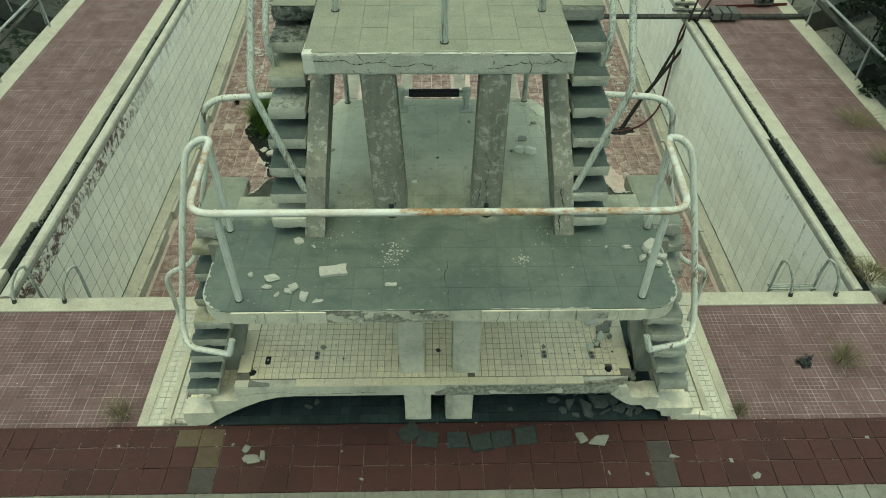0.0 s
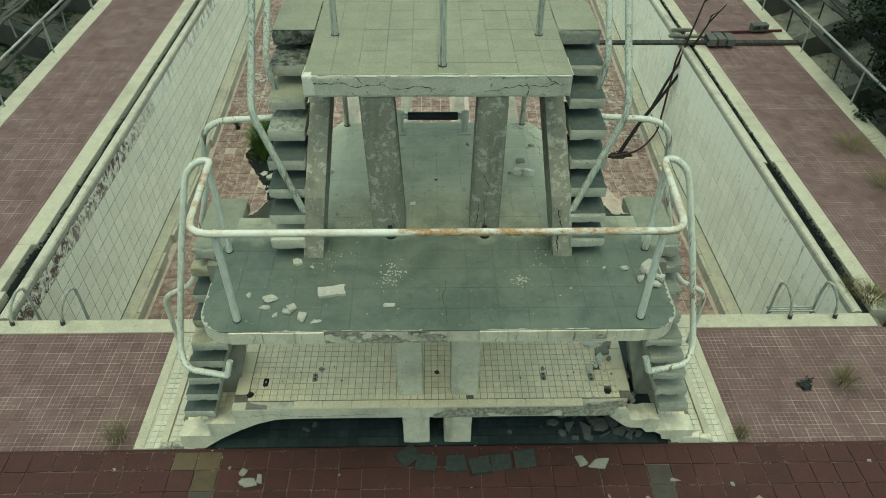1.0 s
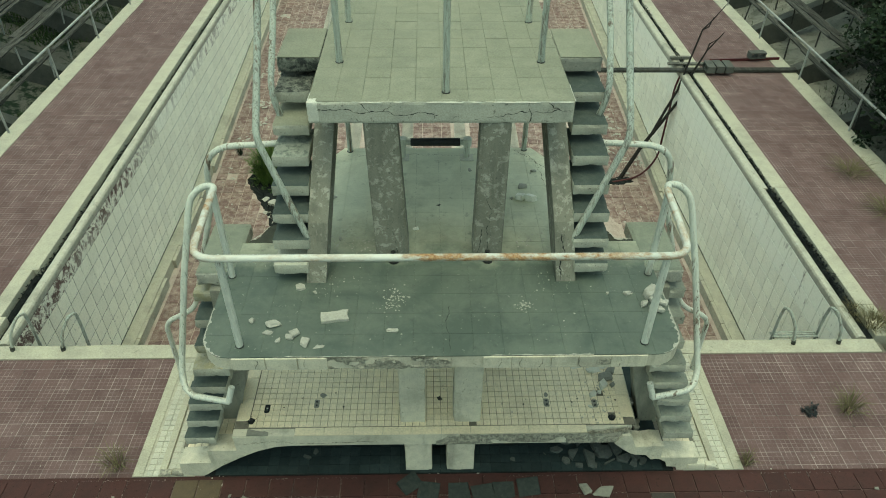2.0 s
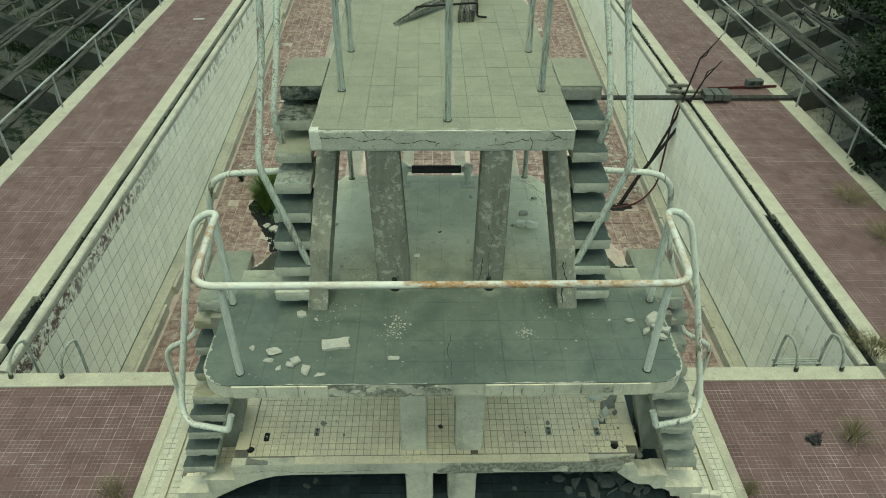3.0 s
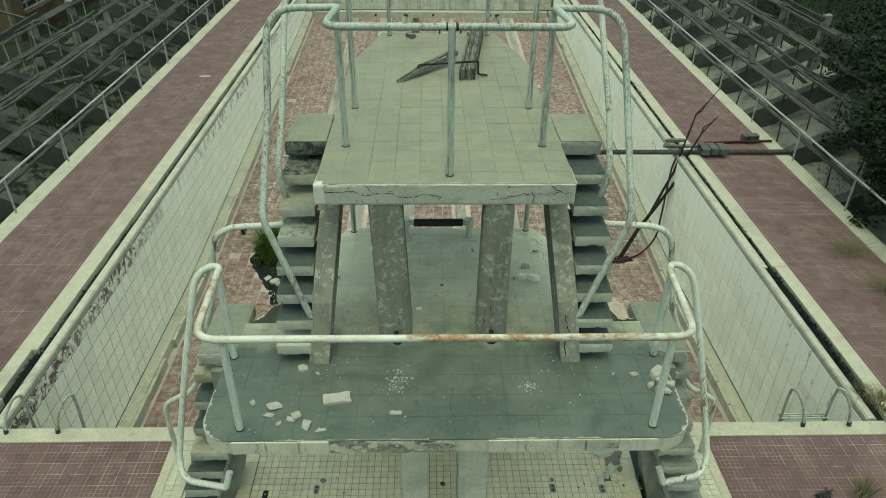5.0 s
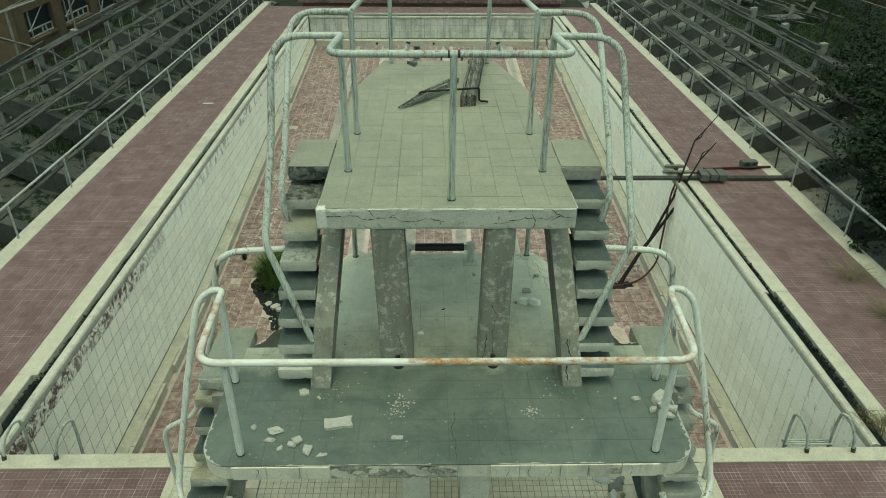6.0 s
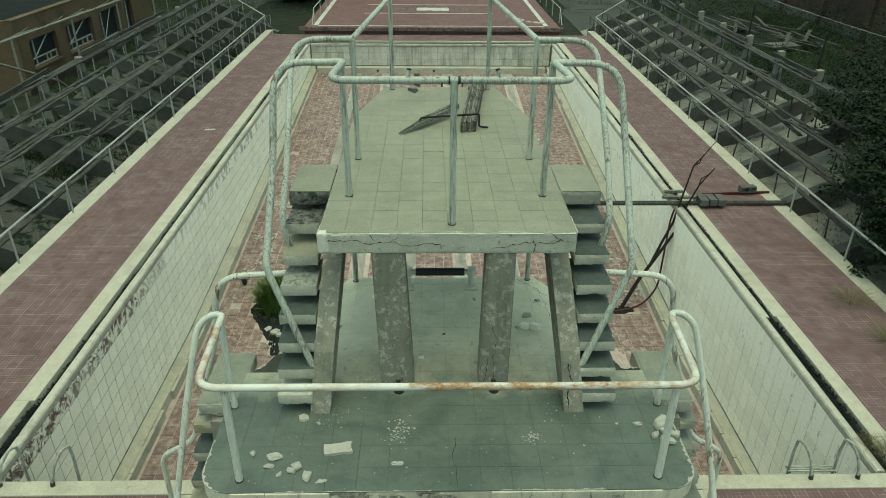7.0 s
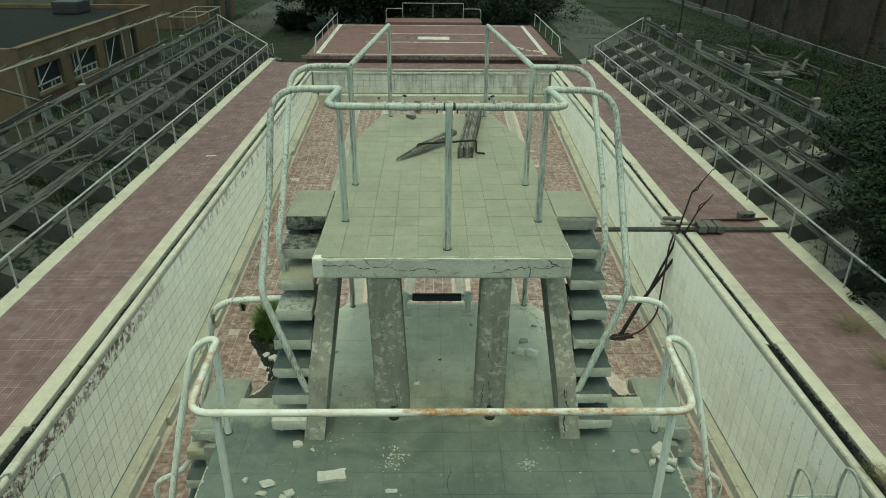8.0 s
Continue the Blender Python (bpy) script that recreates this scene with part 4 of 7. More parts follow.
def deck_railing(side):
    ob = thing("deck_railing", "long pale steel railing on the outer kerb of the deck", "railing", "deck railings")
    x = side * 7.32
    ys = [1.77 + 2.1 * k for k in range(13)]
    part("handrail", tube([(x, 0.9, 0.66), (x, 27.1, 0.66)], 0.022, sides=8), PALE_METAL, ob)
    for y in ys:
        part("post", tube([(x, y, 0.0), (x, y, 0.65)], 0.019, sides=8), PALE_METAL, ob)
    part("end_brace", tube([(x, 27.0, 0.65), (x, 27.9, 0.02)], 0.02, sides=8), PALE_METAL, ob)
    part("end_rail", tube([(x, 27.1, 0.66), (side * 10.25, 30.1, 1.52)], 0.022, sides=8), PALE_METAL, ob, "slanting end rail up to the top row of seats")
    part("post", tube([(side * 10.25, 30.1, -0.3), (side * 10.25, 30.1, 1.54)], 0.022, sides=8), PALE_METAL, ob)
    return ob


deck_railing(-1)
deck_railing(1)

BEAM_Y = [29.68 - 2.28 * k for k in range(13)]


def plank(bm, p, q, width, thick, rng):
    """A weathered board from p to q, lying flat, with uneven ends."""
    p, q = Vector(p), Vector(q)
    d = (q - p).normalized()
    side = d.cross(Vector((0, 0, 1))).normalized() * width / 2
    up = side.cross(d).normalized() * thick
    n = 4
    rings = []
    for i in range(n + 1):
        c = p.lerp(q, i / n) + Vector((0, 0, rng.uniform(-0.012, 0.012)))
        w = rng.uniform(0.9, 1.05)
        rings.append([bm.verts.new(c + side * a * w + up * b) for a, b in ((-1, 0), (1, 0), (1, 1), (-1, 1))])
    for a, b in zip(rings, rings[1:]):
        for k in range(4):
            bm.faces.new((a[k], a[(k + 1) % 4], b[(k + 1) % 4], b[k]))
    bm.faces.new(rings[0][::-1]), bm.faces.new(rings[-1])
    bmesh.ops.recalc_face_normals(bm, faces=bm.faces)


def bleacher(side):
    rng = random.Random(40 + side)
    ob = thing("bleacher", "ruined bleacher of concrete beams with rotten grey seat boards", "bleacher", "bleachers")

    def beam_top(x):
        return -0.28 + (x - 7.6) * 0.44

    for y in BEAM_Y:
        outline = [(side * 7.62, -0.95), (side * 7.62, -0.30), (side * 10.45, 0.97), (side * 10.45, 0.55), (side * 8.6, -0.35), (side * 8.3, -0.95)]
        part("beam", hull(outline, y - 0.13, y + 0.13), BEAM if side > 0 else BEAM_PALE, ob, "sloping grey concrete beam")
        top = (1.58 if side > 0 else 1.36) + rng.uniform(-0.05, 0.05)
        taper = [(side * 10.22, -0.95), (side * 10.52, -0.95), (side * 10.47, top), (side * 10.31, top - 0.02)]
        part("pillar", hull(taper, y - 0.10, y + 0.10), BANK_PALE, ob, "pale tapering end pillar")
    for row in range(5):
        x = 7.80 + 0.62 * row
        z = beam_top(x) + 0.36
        for k, y in enumerate(BEAM_Y):
            for dy in (-0.30, 0.62):
                if rng.random() < 0.14:
                    continue
                bm = bmesh.new()
                lean = rng.uniform(-0.05, 0.05)
                foot = beam_top(x) - 0.02 if abs(dy) < 0.2 else beam_top(x) - 0.12
                add_tube(bm, [(side * (x + lean), y + dy, foot), (side * x, y + dy, z)], 0.017, 6)
                part("bracket", bm, PALE_METAL if side < 0 else WOOD, ob)
        for k in range(12):
            for off in (-0.115, 0.0, 0.115) if row else (0.0,):
                if rng.random() < 0.13:
                    continue
                bm = bmesh.new()
                y0, y1 = BEAM_Y[k] + rng.uniform(-0.1, 0.25), BEAM_Y[k + 1] - rng.uniform(-0.1, 0.25)
                sag = rng.choice((0, 0, 0, 0, 0, 0, 0, 0, 0, -0.03, -0.16)) if side > 0 else rng.choice((0, 0, 0, 0, 0, 0, 0, 0, -0.03, -0.04))
                sx = rng.choice((0, 0, 0, 0, 0.015, -0.015, 0.03, -0.05))
                plank(bm, (side * (x + off), y0, z), (side * (x + off + sx), y1, z + sag), rng.uniform(0.085, 0.125), 0.03, rng)
                part("seat_board", bm, WOOD, ob)
    # boards that tie the pillars, and a few fallen ones
    for k in range(12):
        for z in (1.18, 1.42):
            if rng.random() < 0.75:
                bm = bmesh.new()
                plank(bm, (side * 10.22, BEAM_Y[k] + 0.15, z), (side * 10.22, BEAM_Y[k + 1] - 0.15, z - rng.choice((0, 0, 0.1))), 0.06, 0.10, rng)
                part("back_board", bm, WOOD, ob)
    for k in range(7):
        bm = bmesh.new()
        x, y = rng.uniform(8.0, 9.6), rng.uniform(6, 25)
        plank(bm, (side * x, y, beam_top(x) + 0.42), (side * (x + rng.uniform(0.3, 0.9)), y + rng.uniform(-1.8, 1.8), beam_top(x + 0.5) + rng.uniform(0.1, 0.45)), 0.14, 0.03, rng)
        part("fallen_board", bm, WOOD, ob)
    return ob


for side in (-1, 1):
    bleacher(side)
    # sloping bed of broken concrete and weeds under the beams
    bm = bmesh.new()
    rng = random.Random(7 + side)
    nx, ny = 7, 56
    grid = [[bm.verts.new((side * (7.55 + 3.1 * i / (nx - 1)), 0.3 + 30.9 * j / (ny - 1), -0.72 + 0.95 * (i / (nx - 1)) ** 1.2 + rng.uniform(-0.05, 0.05))) for i in range(nx)] for j in range(ny)]
    for j in range(ny - 1):
        for i in range(nx - 1):
            bm.faces.new((grid[j][i], grid[j][i + 1], grid[j + 1][i + 1], grid[j + 1][i]))
    bmesh.ops.recalc_face_normals(bm, faces=bm.faces)
    tagged(part(f"bank_{1 if side < 0 else 2}", bm, BANK if side < 0 else BANK_BARE), "weedy bank of broken pale concrete under the seats", "bank", kind="structure")


# ---- house, walls and far ground ----


def house():
    ob = thing("house", "low ochre house with a dark flat roof and broken windows", "house")
    x, y0, y1, z0, z1 = -14.0, 19.4, 31.7, -0.8, 1.72
    openings = [(20.1, 22.05, 0.0, 0.95), (22.85, 25.15, -0.05, 0.93), (25.85, 27.75, -0.62, 0.95), (28.6, 29.45, -0.75, 1.0)]
    last = y0
    for a, b, c, d in openings:
        part("wall", box((x - 0.25, last, z0), (x, a, z1)), OCHRE, ob)
        part("wall", box((x - 0.25, a, z0), (x, b, c)), OCHRE, ob)
        part("wall", box((x - 0.25, a, d), (x, b, z1)), OCHRE, ob)
        last = b
    part("wall", box((x - 0.25, last, z0), (x, y1, z1)), OCHRE, ob)
    part("wall", box((x - 7.5, y0, z0), (x - 0.25, y0 + 0.25, z1)), OCHRE, ob)
    part("wall", box((x - 7.5, y1 - 0.25, z0), (x - 0.25, y1, z1)), OCHRE, ob)
    part("wall", box((x - 7.75, y0, z0), (x - 7.5, y1, z1)), OCHRE, ob)
    part("roof", box((x - 7.5, y0 + 0.25, 1.42), (x - 0.25, y1 - 0.25, 1.58)), ROOF, ob, "dark bitumen roof with puddles")
    bm = bmesh.new()
    add_box(bm, (x - 0.24, y0 - 0.03, z1), (x + 0.03, y1 + 0.03, z1 + 0.04), 0.01)
    add_box(bm, (x - 7.8, y1 - 0.24, z1), (x - 0.25, y1 + 0.03, z1 + 0.04), 0.01)
    part("parapet", bm, OCHRE, ob)
    part("plinth_band", box((x, y0, z0), (x + 0.04, y1, z0 + 0.38), 0.005), BRICK_WALL, ob, "dark reddish base band")
    for a, b, c, d in openings:
        w = part("window" if c > -0.5 else "door", box((x - 0.18, a, c), (x - 0.15, b, d)), GLASS, ob, "dark broken opening")
        bm = bmesh.new()
        low = c + (d - c) * 0.26
        for yy, top in ((a + 0.02, d), (a + 0.42, d), (b - 0.06, low), ((a + b) / 2 + 0.2, low), (b - 0.5, low)):
            add_box(bm, (x - 0.15, yy, c), (x - 0.10, yy + 0.04, top))
        for zz in (c + 0.01, low):
            add_box(bm, (x - 0.146, a, zz), (x - 0.104, b, zz + 0.04))
        add_tube(bm, [(x - 0.09, a + 0.25, c + 0.25), (x - 0.09, b - 0.5, d - 0.03)], 0.022, 6)
        part("window_frame", bm, PALE_METAL, w)
        part("sill", box((x, a - 0.06, c - 0.07), (x + 0.08, b + 0.06, c), 0.005), OCHRE, w)
    part("roof_tank", box((x - 3.6, 29.2, 1.58), (x - 2.4, 30.6, 2.15), 0.08), BLACK, ob, "black tank on the roof")
    return ob


house()
SHED = thing("house", "small ochre outbuilding beyond the bleacher", "house")
part("wall", box((-21.0, 41.0, -0.8), (-14.0, 47.6, 3.2), 0.02), OCHRE, SHED)
for y in (42.6, 45.2):
    part("door", box((-14.0, y, -0.75), (-13.97, y + 0.9, 1.1)), GLASS, SHED, "dark doorway")

# steel frame of an awning between the houses
AWNING = thing("awning_frame", "rusty pale steel frame without its cover", "frame")
for x in (-13.6, -12.2):
    for y in (33.0, 35.2, 37.4):
        part("leg", tube([(x, y, -0.8), (x, y, 1.0)], 0.03, sides=6), BANK_PALE, AWNING)
    part("beam", tube([(x, 32.8, 1.0), (x, 37.6, 1.0)], 0.03, sides=6), BANK_PALE, AWNING)
for y in (33.0, 35.2, 37.4):
    part("crossbar", tube([(-13.6, y, 1.0), (-12.2, y, 1.0)], 0.03, sides=6), BANK_PALE, AWNING)

# broken pipe rail before the house, one length at a time, with short stubs along it
for k in range(4):
    ob = thing("pipe_rail", "broken dull pipe rail before the ochre house", "railing", "pipe rails")
    y0, x = 14.6 + 3.9 * k, -12.5
    z = 1.75 - 0.045 * k
    part("pipe", tube([(x, y0, z), (x, y0 + 3.8, z - 0.04)], 0.032, sides=6), BANK_PALE, ob)
    part("pipe", tube([(x - 0.35, y0 + 0.2, z - 0.12), (x - 0.35, y0 + 3.6, z - 0.10)], 0.022, sides=6), BANK_PALE, ob)
    part("post", tube([(x, y0 + 1.9, -0.85), (x, y0 + 1.9, z)], 0.035, sides=6), BANK_PALE, ob)
    for m in range(7):
        y = y0 + 0.3 + 0.52 * m
        part("stub", tube([(x - 0.37, y, z - 0.11), (x, y + 0.05, z + 0.02 + 0.05 * (m % 3))], 0.014, sides=5), BANK_PALE, ob)
ob = thing("pipe_rail", "pale pipe fallen slantwise before the house", "railing", "pipe rails")
part("pipe", tube([(-12.5, 14.6, 1.62), (-12.5, 18.5, 0.0), (-12.5, 19.6, -0.78)], 0.04, sides=6), BANK_PALE, ob)

# wire fence on thin posts behind the seats
FENCE = thing("wire_fence", "thin dark fence posts with a single sagging wire", "fence")
for y, top in ((13.2, 1.95), (16.7, 1.95), (22.0, 2.0), (29.9, 2.3)):
    part("post", tube([(12.0, y, -0.85), (12.03, y, top)], 0.045, sides=6, taper=0.7), BARK, FENCE)
part("wire", tube([(12.9, 36.0, 1.9), (12.5, 30.0, 2.05), (12.5, 25.0, 2.28), (12.4, 20.0, 2.22), (12.3, 15.0, 2.30), (12.3, 12.0, 2.35)], 0.012, sides=5), BANK_PALE, FENCE)

# boundary wall of brick
WALL = thing("boundary_wall", "long old brick wall with a rubble stone foot", "wall", kind="structure")
part("brickwork", box((21.2, 14.0, -0.4), (21.5, 60.0, 2.7), 0.01), BRICK_WALL, WALL)
part("stone_foot", box((21.05, 14.0, -0.9), (21.55, 60.0, -0.35), 0.03), RAW, WALL)
for k in range(10):
    part("pier", box((21.0, 16 + 4.4 * k, -0.85), (21.6, 16.45 + 4.4 * k, 2.85), 0.01), BRICK_WALL, WALL)
part("wall_cap", box((21.15, 14.0, 2.7), (21.55, 60.0, 2.78), 0.01), RAW, WALL)

PATHS = [((-13.4, 38.0), (-10.2, 75.0)), ((8.2, 38.5), (12.6, 75.0)), ((7.6, 28.6), (12.0, 38.4))]
for n, (a, b) in enumerate(PATHS):
    tagged(part(f"pavement_{n + 10}", prism(ragged(a, (b[0], a[1]), 6, 0.25, n) + ragged((b[0], b[1]), (a[0], b[1]), 6, 0.25, n + 9), -0.85, -0.785), PATH_MAT),
           "cracked pale concrete path with grass at its edges", "path", kind="structure")


def stage_railing():
    ob = thing("stage_railing", "thin pale steel railing round the far stage", "railing")
    for x, ys in ((-5.2, (27.4, 29.4, 31.4, 33.4, 35.4)), (5.8, (27.6, 29.6, 31.6, 33.6, 35.6))):
        for y in ys:
            part("post", tube([(x, y, 0.30), (x, y, 0.95)], 0.02, sides=6), PALE_METAL, ob)
        part("handrail", tube([(x, ys[0] - 0.7, 0.34), (x, ys[0], 0.95), (x, ys[-1] + 0.3, 0.95)], 0.02, sides=6), PALE_METAL, ob)
    for x in (-1.65, 0.1, 1.85):
        part("post", tube([(x, 37.3, 0.44), (x, 37.3, 1.30)], 0.02, sides=6), PALE_METAL, ob)
    part("handrail", tube([(-1.65, 37.3, 1.30), (1.85, 37.3, 1.30)], 0.02, sides=6), PALE_METAL, ob)
    for a, b in ((-2.55, -1.65), (2.8, 1.85)):
        part("post", tube([(a, 36.2, 0.44), (a, 36.2, 1.0)], 0.02, sides=6), PALE_METAL, ob)
        part("handrail", tube([(a, 36.2, 1.0), (a, 37.3, 1.0), (b, 37.3, 1.0)], 0.02, sides=6), PALE_METAL, ob)


stage_railing()

# ---- plants ----


def leaves(centre, radius, count, size, seed, squash=0.8, bm=None):
    """Many small bent leaves scattered in uneven clumps round a centre."""
    rng = random.Random(seed)
    bm = bm or bmesh.new()
    clumps = [(Vector(centre) + Vector((rng.gauss(0, 1), rng.gauss(0, 1), rng.gauss(0, 1) * squash)) * radius * 0.48, radius * rng.uniform(0.16, 0.34)) for _ in range(max(8, count // 90))]
    for _ in range(count):
        c, r = rng.choice(clumps)
        p = c + Vector((rng.gauss(0, 1), rng.gauss(0, 1), rng.gauss(0, 0.8))) * r * 0.6
        d = Vector((rng.uniform(-1, 1), rng.uniform(-1, 1), rng.uniform(-0.7, 0.5))).normalized()
        w = d.cross(Vector((rng.uniform(-1, 1), rng.uniform(-1, 1), 1))).normalized()
        s = size * rng.uniform(0.6, 1.4)
        vs = [bm.verts.new(p + q) for q in (Vector(), d * s * 0.5 + w * s * 0.28, d * s, d * s * 0.5 - w * s * 0.28)]
        bm.faces.new(vs)
    return bm


def tree(name, x, y, z, height, spread, count, size, seed, label, stems=4):
    rng = random.Random(seed)
    ob = thing(name, label, "tree" if name == "tree" else "shrub")
    bm = bmesh.new()
    tips = []
    for k in range(stems):
        a = math.tau * k / stems + rng.uniform(-0.4, 0.4)
        p = Vector((x, y, z))
        pts = [p]
        for i in range(1, 5):
            f = i / 4
            pts.append(Vector((x + math.cos(a) * spread * 0.6 * f ** 1.3 + rng.uniform(-0.1, 0.1) * spread, y + math.sin(a) * spread * 0.6 * f ** 1.3 + rng.uniform(-0.1, 0.1) * spread, z + height * 0.8 * f)))
        add_tube(bm, pts, 0.035 * height / 2.5, 6, 0.3)
        tips.append(pts[-1])
        for i in (2, 3):
            q = pts[i] + Vector((rng.uniform(-1, 1), rng.uniform(-1, 1), rng.uniform(0.2, 0.7))) * spread * 0.5
            add_tube(bm, [pts[i], (pts[i] + q) / 2 + Vector((0, 0, 0.05)), q], 0.015 * height / 2.5, 5, 0.3)
            tips.append(q)
    part("trunk", bm, BARK, ob)
    bm = bmesh.new()
    for i, t in enumerate(tips):
        leaves(t, spread * 0.75, count // len(tips), size, seed + i, 0.7, bm)
    part("crown", bm, LEAF, ob)
    return ob


tree("tree", 11.6, 10.2, -0.6, 3.0, 1.8, 30000, 0.10, 5, "dark bushy tree growing through the seats", 5)
tree("tree", 9.9, 7.0, -0.6, 2.7, 1.7, 28000, 0.10, 15, "dark bushy tree growing through the seats", 5)
tree("tree", 8.75, 5.4, -0.6, 2.1, 1.25, 22000, 0.085, 25, "dark bushy tree growing through the seats", 5)
tree("tree", -5.9, 42.0, -0.8, 4.8, 3.0, 42000, 0.24, 6, "dark leafy tree beyond the far stage", 5)
tree("tree", -3.6, 43.5, -0.8, 3.8, 2.5, 24000, 0.24, 7, "dark leafy tree beyond the far stage", 5)
for k, (x, y, h, s) in enumerate(((-0.8, 45.0, 2.0, 2.6), (2.0, 45.5, 1.7, 2.6), (4.8, 44.5, 1.4, 2.2), (7.4, 47.0, 1.4, 2.2), (-8.6, 41.0, 0.8, 0.9), (14.0, 39.5, 0.5, 1.6), (16.5, 37.0, 0.45, 1.7), (18.6, 34.0, 0.5, 1.8), (19.4, 30.0, 0.45, 1.7), (19.7, 26.0, 0.5, 1.8), (18.2, 23.5, 0.4, 1.6), (19.4, 20.5, 0.7, 1.7), (15.6, 20.5, 0.4, 1.5), (13.4, 17.5, 0.45, 1.4), (13.2, 22.5, 0.35, 1.3))):
    tree("shrub", x, y, -0.8, h, s, 9000 if y > 40 else 3600, 0.16 if y > 40 else 0.075, 60 + k, "low dark green shrub on waste ground", 4)


def tuft(x, y, z, radius, height, count, seed, label, mat=None):
    """A tussock of thin arching blades."""
    rng = random.Random(seed)
    bm = bmesh.new()
    for _ in range(count):
        a, r = rng.uniform(0, math.tau), radius * rng.random() ** 0.7 * 0.4
        p = Vector((x + r * math.cos(a), y + r * math.sin(a), z))
        out = Vector((math.cos(a), math.sin(a), 0)) * radius * rng.uniform(0.4, 1.2)
        h = height * rng.uniform(0.5, 1.1)
        w = Vector((-math.sin(a), math.cos(a), 0)) * rng.uniform(0.002, 0.005) * (height / 0.25) ** 0.5
        m, t = p + out * 0.35 + Vector((0, 0, h * 0.7)), p + out + Vector((0, 0, h * rng.uniform(0.6, 1.0)))
        v = [bm.verts.new(q) for q in (p - w, p + w, m + w * 0.8, m - w * 0.8, t)]
        bm.faces.new((v[0], v[1], v[2], v[3])), bm.faces.new((v[3], v[2], v[4]))
    return tagged(part("grass_tuft", bm, mat or GRASS_MAT), label, "grass", "weeds")


tuft(4.40, -0.08, 0, 0.22, 0.2, 120, 1, "dry grass tuft growing out of the tiled deck")
tuft(-3.18, -0.68, 0, 0.2, 0.24, 70, 2, "pale dry grass tuft beside the white pad")
tuft(3.05, -0.72, 0, 0.12, 0.14, 70, 3, "small dry grass tuft beside the white pad")
tuft(6.70, 4.62, 0, 0.42, 0.17, 190, 4, "wide dry grass tuft on the deck")
tuft(6.75, 3.5, 0, 0.45, 0.19, 210, 5, "wide dry grass tuft on the deck")
tuft(5.33, 1.20, -0.08, 0.25, 0.28, 260, 6, "weeds filling the end of the gutter")
tuft(5.20, 1.45, -0.1, 0.18, 0.2, 140, 7, "weeds filling the end of the gutter")
tuft(-4.35, 8.9, -2.2, 0.14, 0.22, 90, 8, "small green tuft at the foot of the wall", LEAF)

# black scorched clump on the deck
tagged(part("soot_clump", leaves((3.95, -0.10, 0.03), 0.08, 160, 0.035, 12, 0.25), BLACK), "small black clump of burnt leaves on the deck", "debris")

# bush growing through the broken pool floor
BUSH = thing("bush", "green bush sprouting from dark soil in the broken pool floor", "bush", at=(-3.50, 8.15, -2.40))
rng = random.Random(3)
for k in range(12):
    a = rng.uniform(0, math.tau)
    h = rng.uniform(0.45, 0.85)
    part("stem", tube([(0, 0, -0.06), (0.10 * math.cos(a), 0.10 * math.sin(a), h * 0.5), (0.32 * math.cos(a), 0.32 * math.sin(a), h)], 0.008, 0, 5, 0.4), BARK, BUSH)
bm = leaves((0.05, 0.0, 0.34), 0.33, 2400, 0.05, 8, 0.85)
leaves((-0.15, -0.25, 0.06), 0.26, 420, 0.04, 9, 0.3, bm)
part("foliage", bm, WEED, BUSH, "small dark green leaves")
bm = bmesh.new()
for _ in range(1300):
    a, r = rng.uniform(0, math.tau), 0.34 * rng.random() ** 0.6
    p = Vector((r * math.cos(a), r * math.sin(a), rng.uniform(-0.05, 0.25)))
    h = rng.uniform(0.2, 0.75) * (1.15 - r)
    out = Vector((math.cos(a), math.sin(a), 0)) * rng.uniform(0.05, 0.28) + Vector((rng.uniform(-0.08, 0.08), rng.uniform(-0.08, 0.08), 0))
    t = p + out + Vector((0, 0, h))
    w = Vector((-math.sin(a), math.cos(a), 0)) * rng.uniform(0.004, 0.012)
    mid = p + out * 0.35 + Vector((0, 0, h * 0.65))
    v = [bm.verts.new(q) for q in (p - w, p + w, mid + w, mid - w, t)]
    bm.faces.new((v[0], v[1], v[2], v[3])), bm.faces.new((v[3], v[2], v[4]))
part("young_growth", bm, GREEN_BLADE, BUSH, "fresh green upright blades")

# patchy grass of the waste ground
rng = random.Random(11)
bm = bmesh.new()


def grass_patch(x0, x1, y0, y1, zfun, count, h):
    for _ in range(count):
        x, y = rng.uniform(x0, x1), rng.uniform(y0, y1)
        if noise.noise(Vector((x * 0.5, y * 0.35, 0))) < -0.02:
            continue
        z = zfun(x)
        a = rng.uniform(0, math.tau)
        w = Vector((math.cos(a), math.sin(a), 0)) * h * 0.09
        lean = Vector((rng.uniform(-0.5, 0.5), rng.uniform(-0.5, 0.5), 1)) * h * rng.uniform(0.5, 1.3)
        p = Vector((x, y, z))
        bm.faces.new([bm.verts.new(q) for q in (p - w, p + w, p + lean)])


for s in (-1, 1):
    grass_patch(min(s * 7.6, s * 10.5), max(s * 7.6, s * 10.5), 1, 28, lambda x: -0.74 + 0.95 * max(0, (abs(x) - 7.55) / 3.1) ** 1.2, 30000 if s < 0 else 7000, 0.15 if s < 0 else 0.10)
grass_patch(-18, 22, 37, 62, lambda x: GROUND_Z, 45000, 0.15)
grass_patch(10.7, 21, 8, 37, lambda x: GROUND_Z, 60000, 0.15)
grass_patch(-14, -10.7, 8, 40, lambda x: GROUND_Z, 16000, 0.14)
tagged(part("wild_grass", bm, WEED), "patchy dark wild grass over waste ground", "grass", kind="stuff")

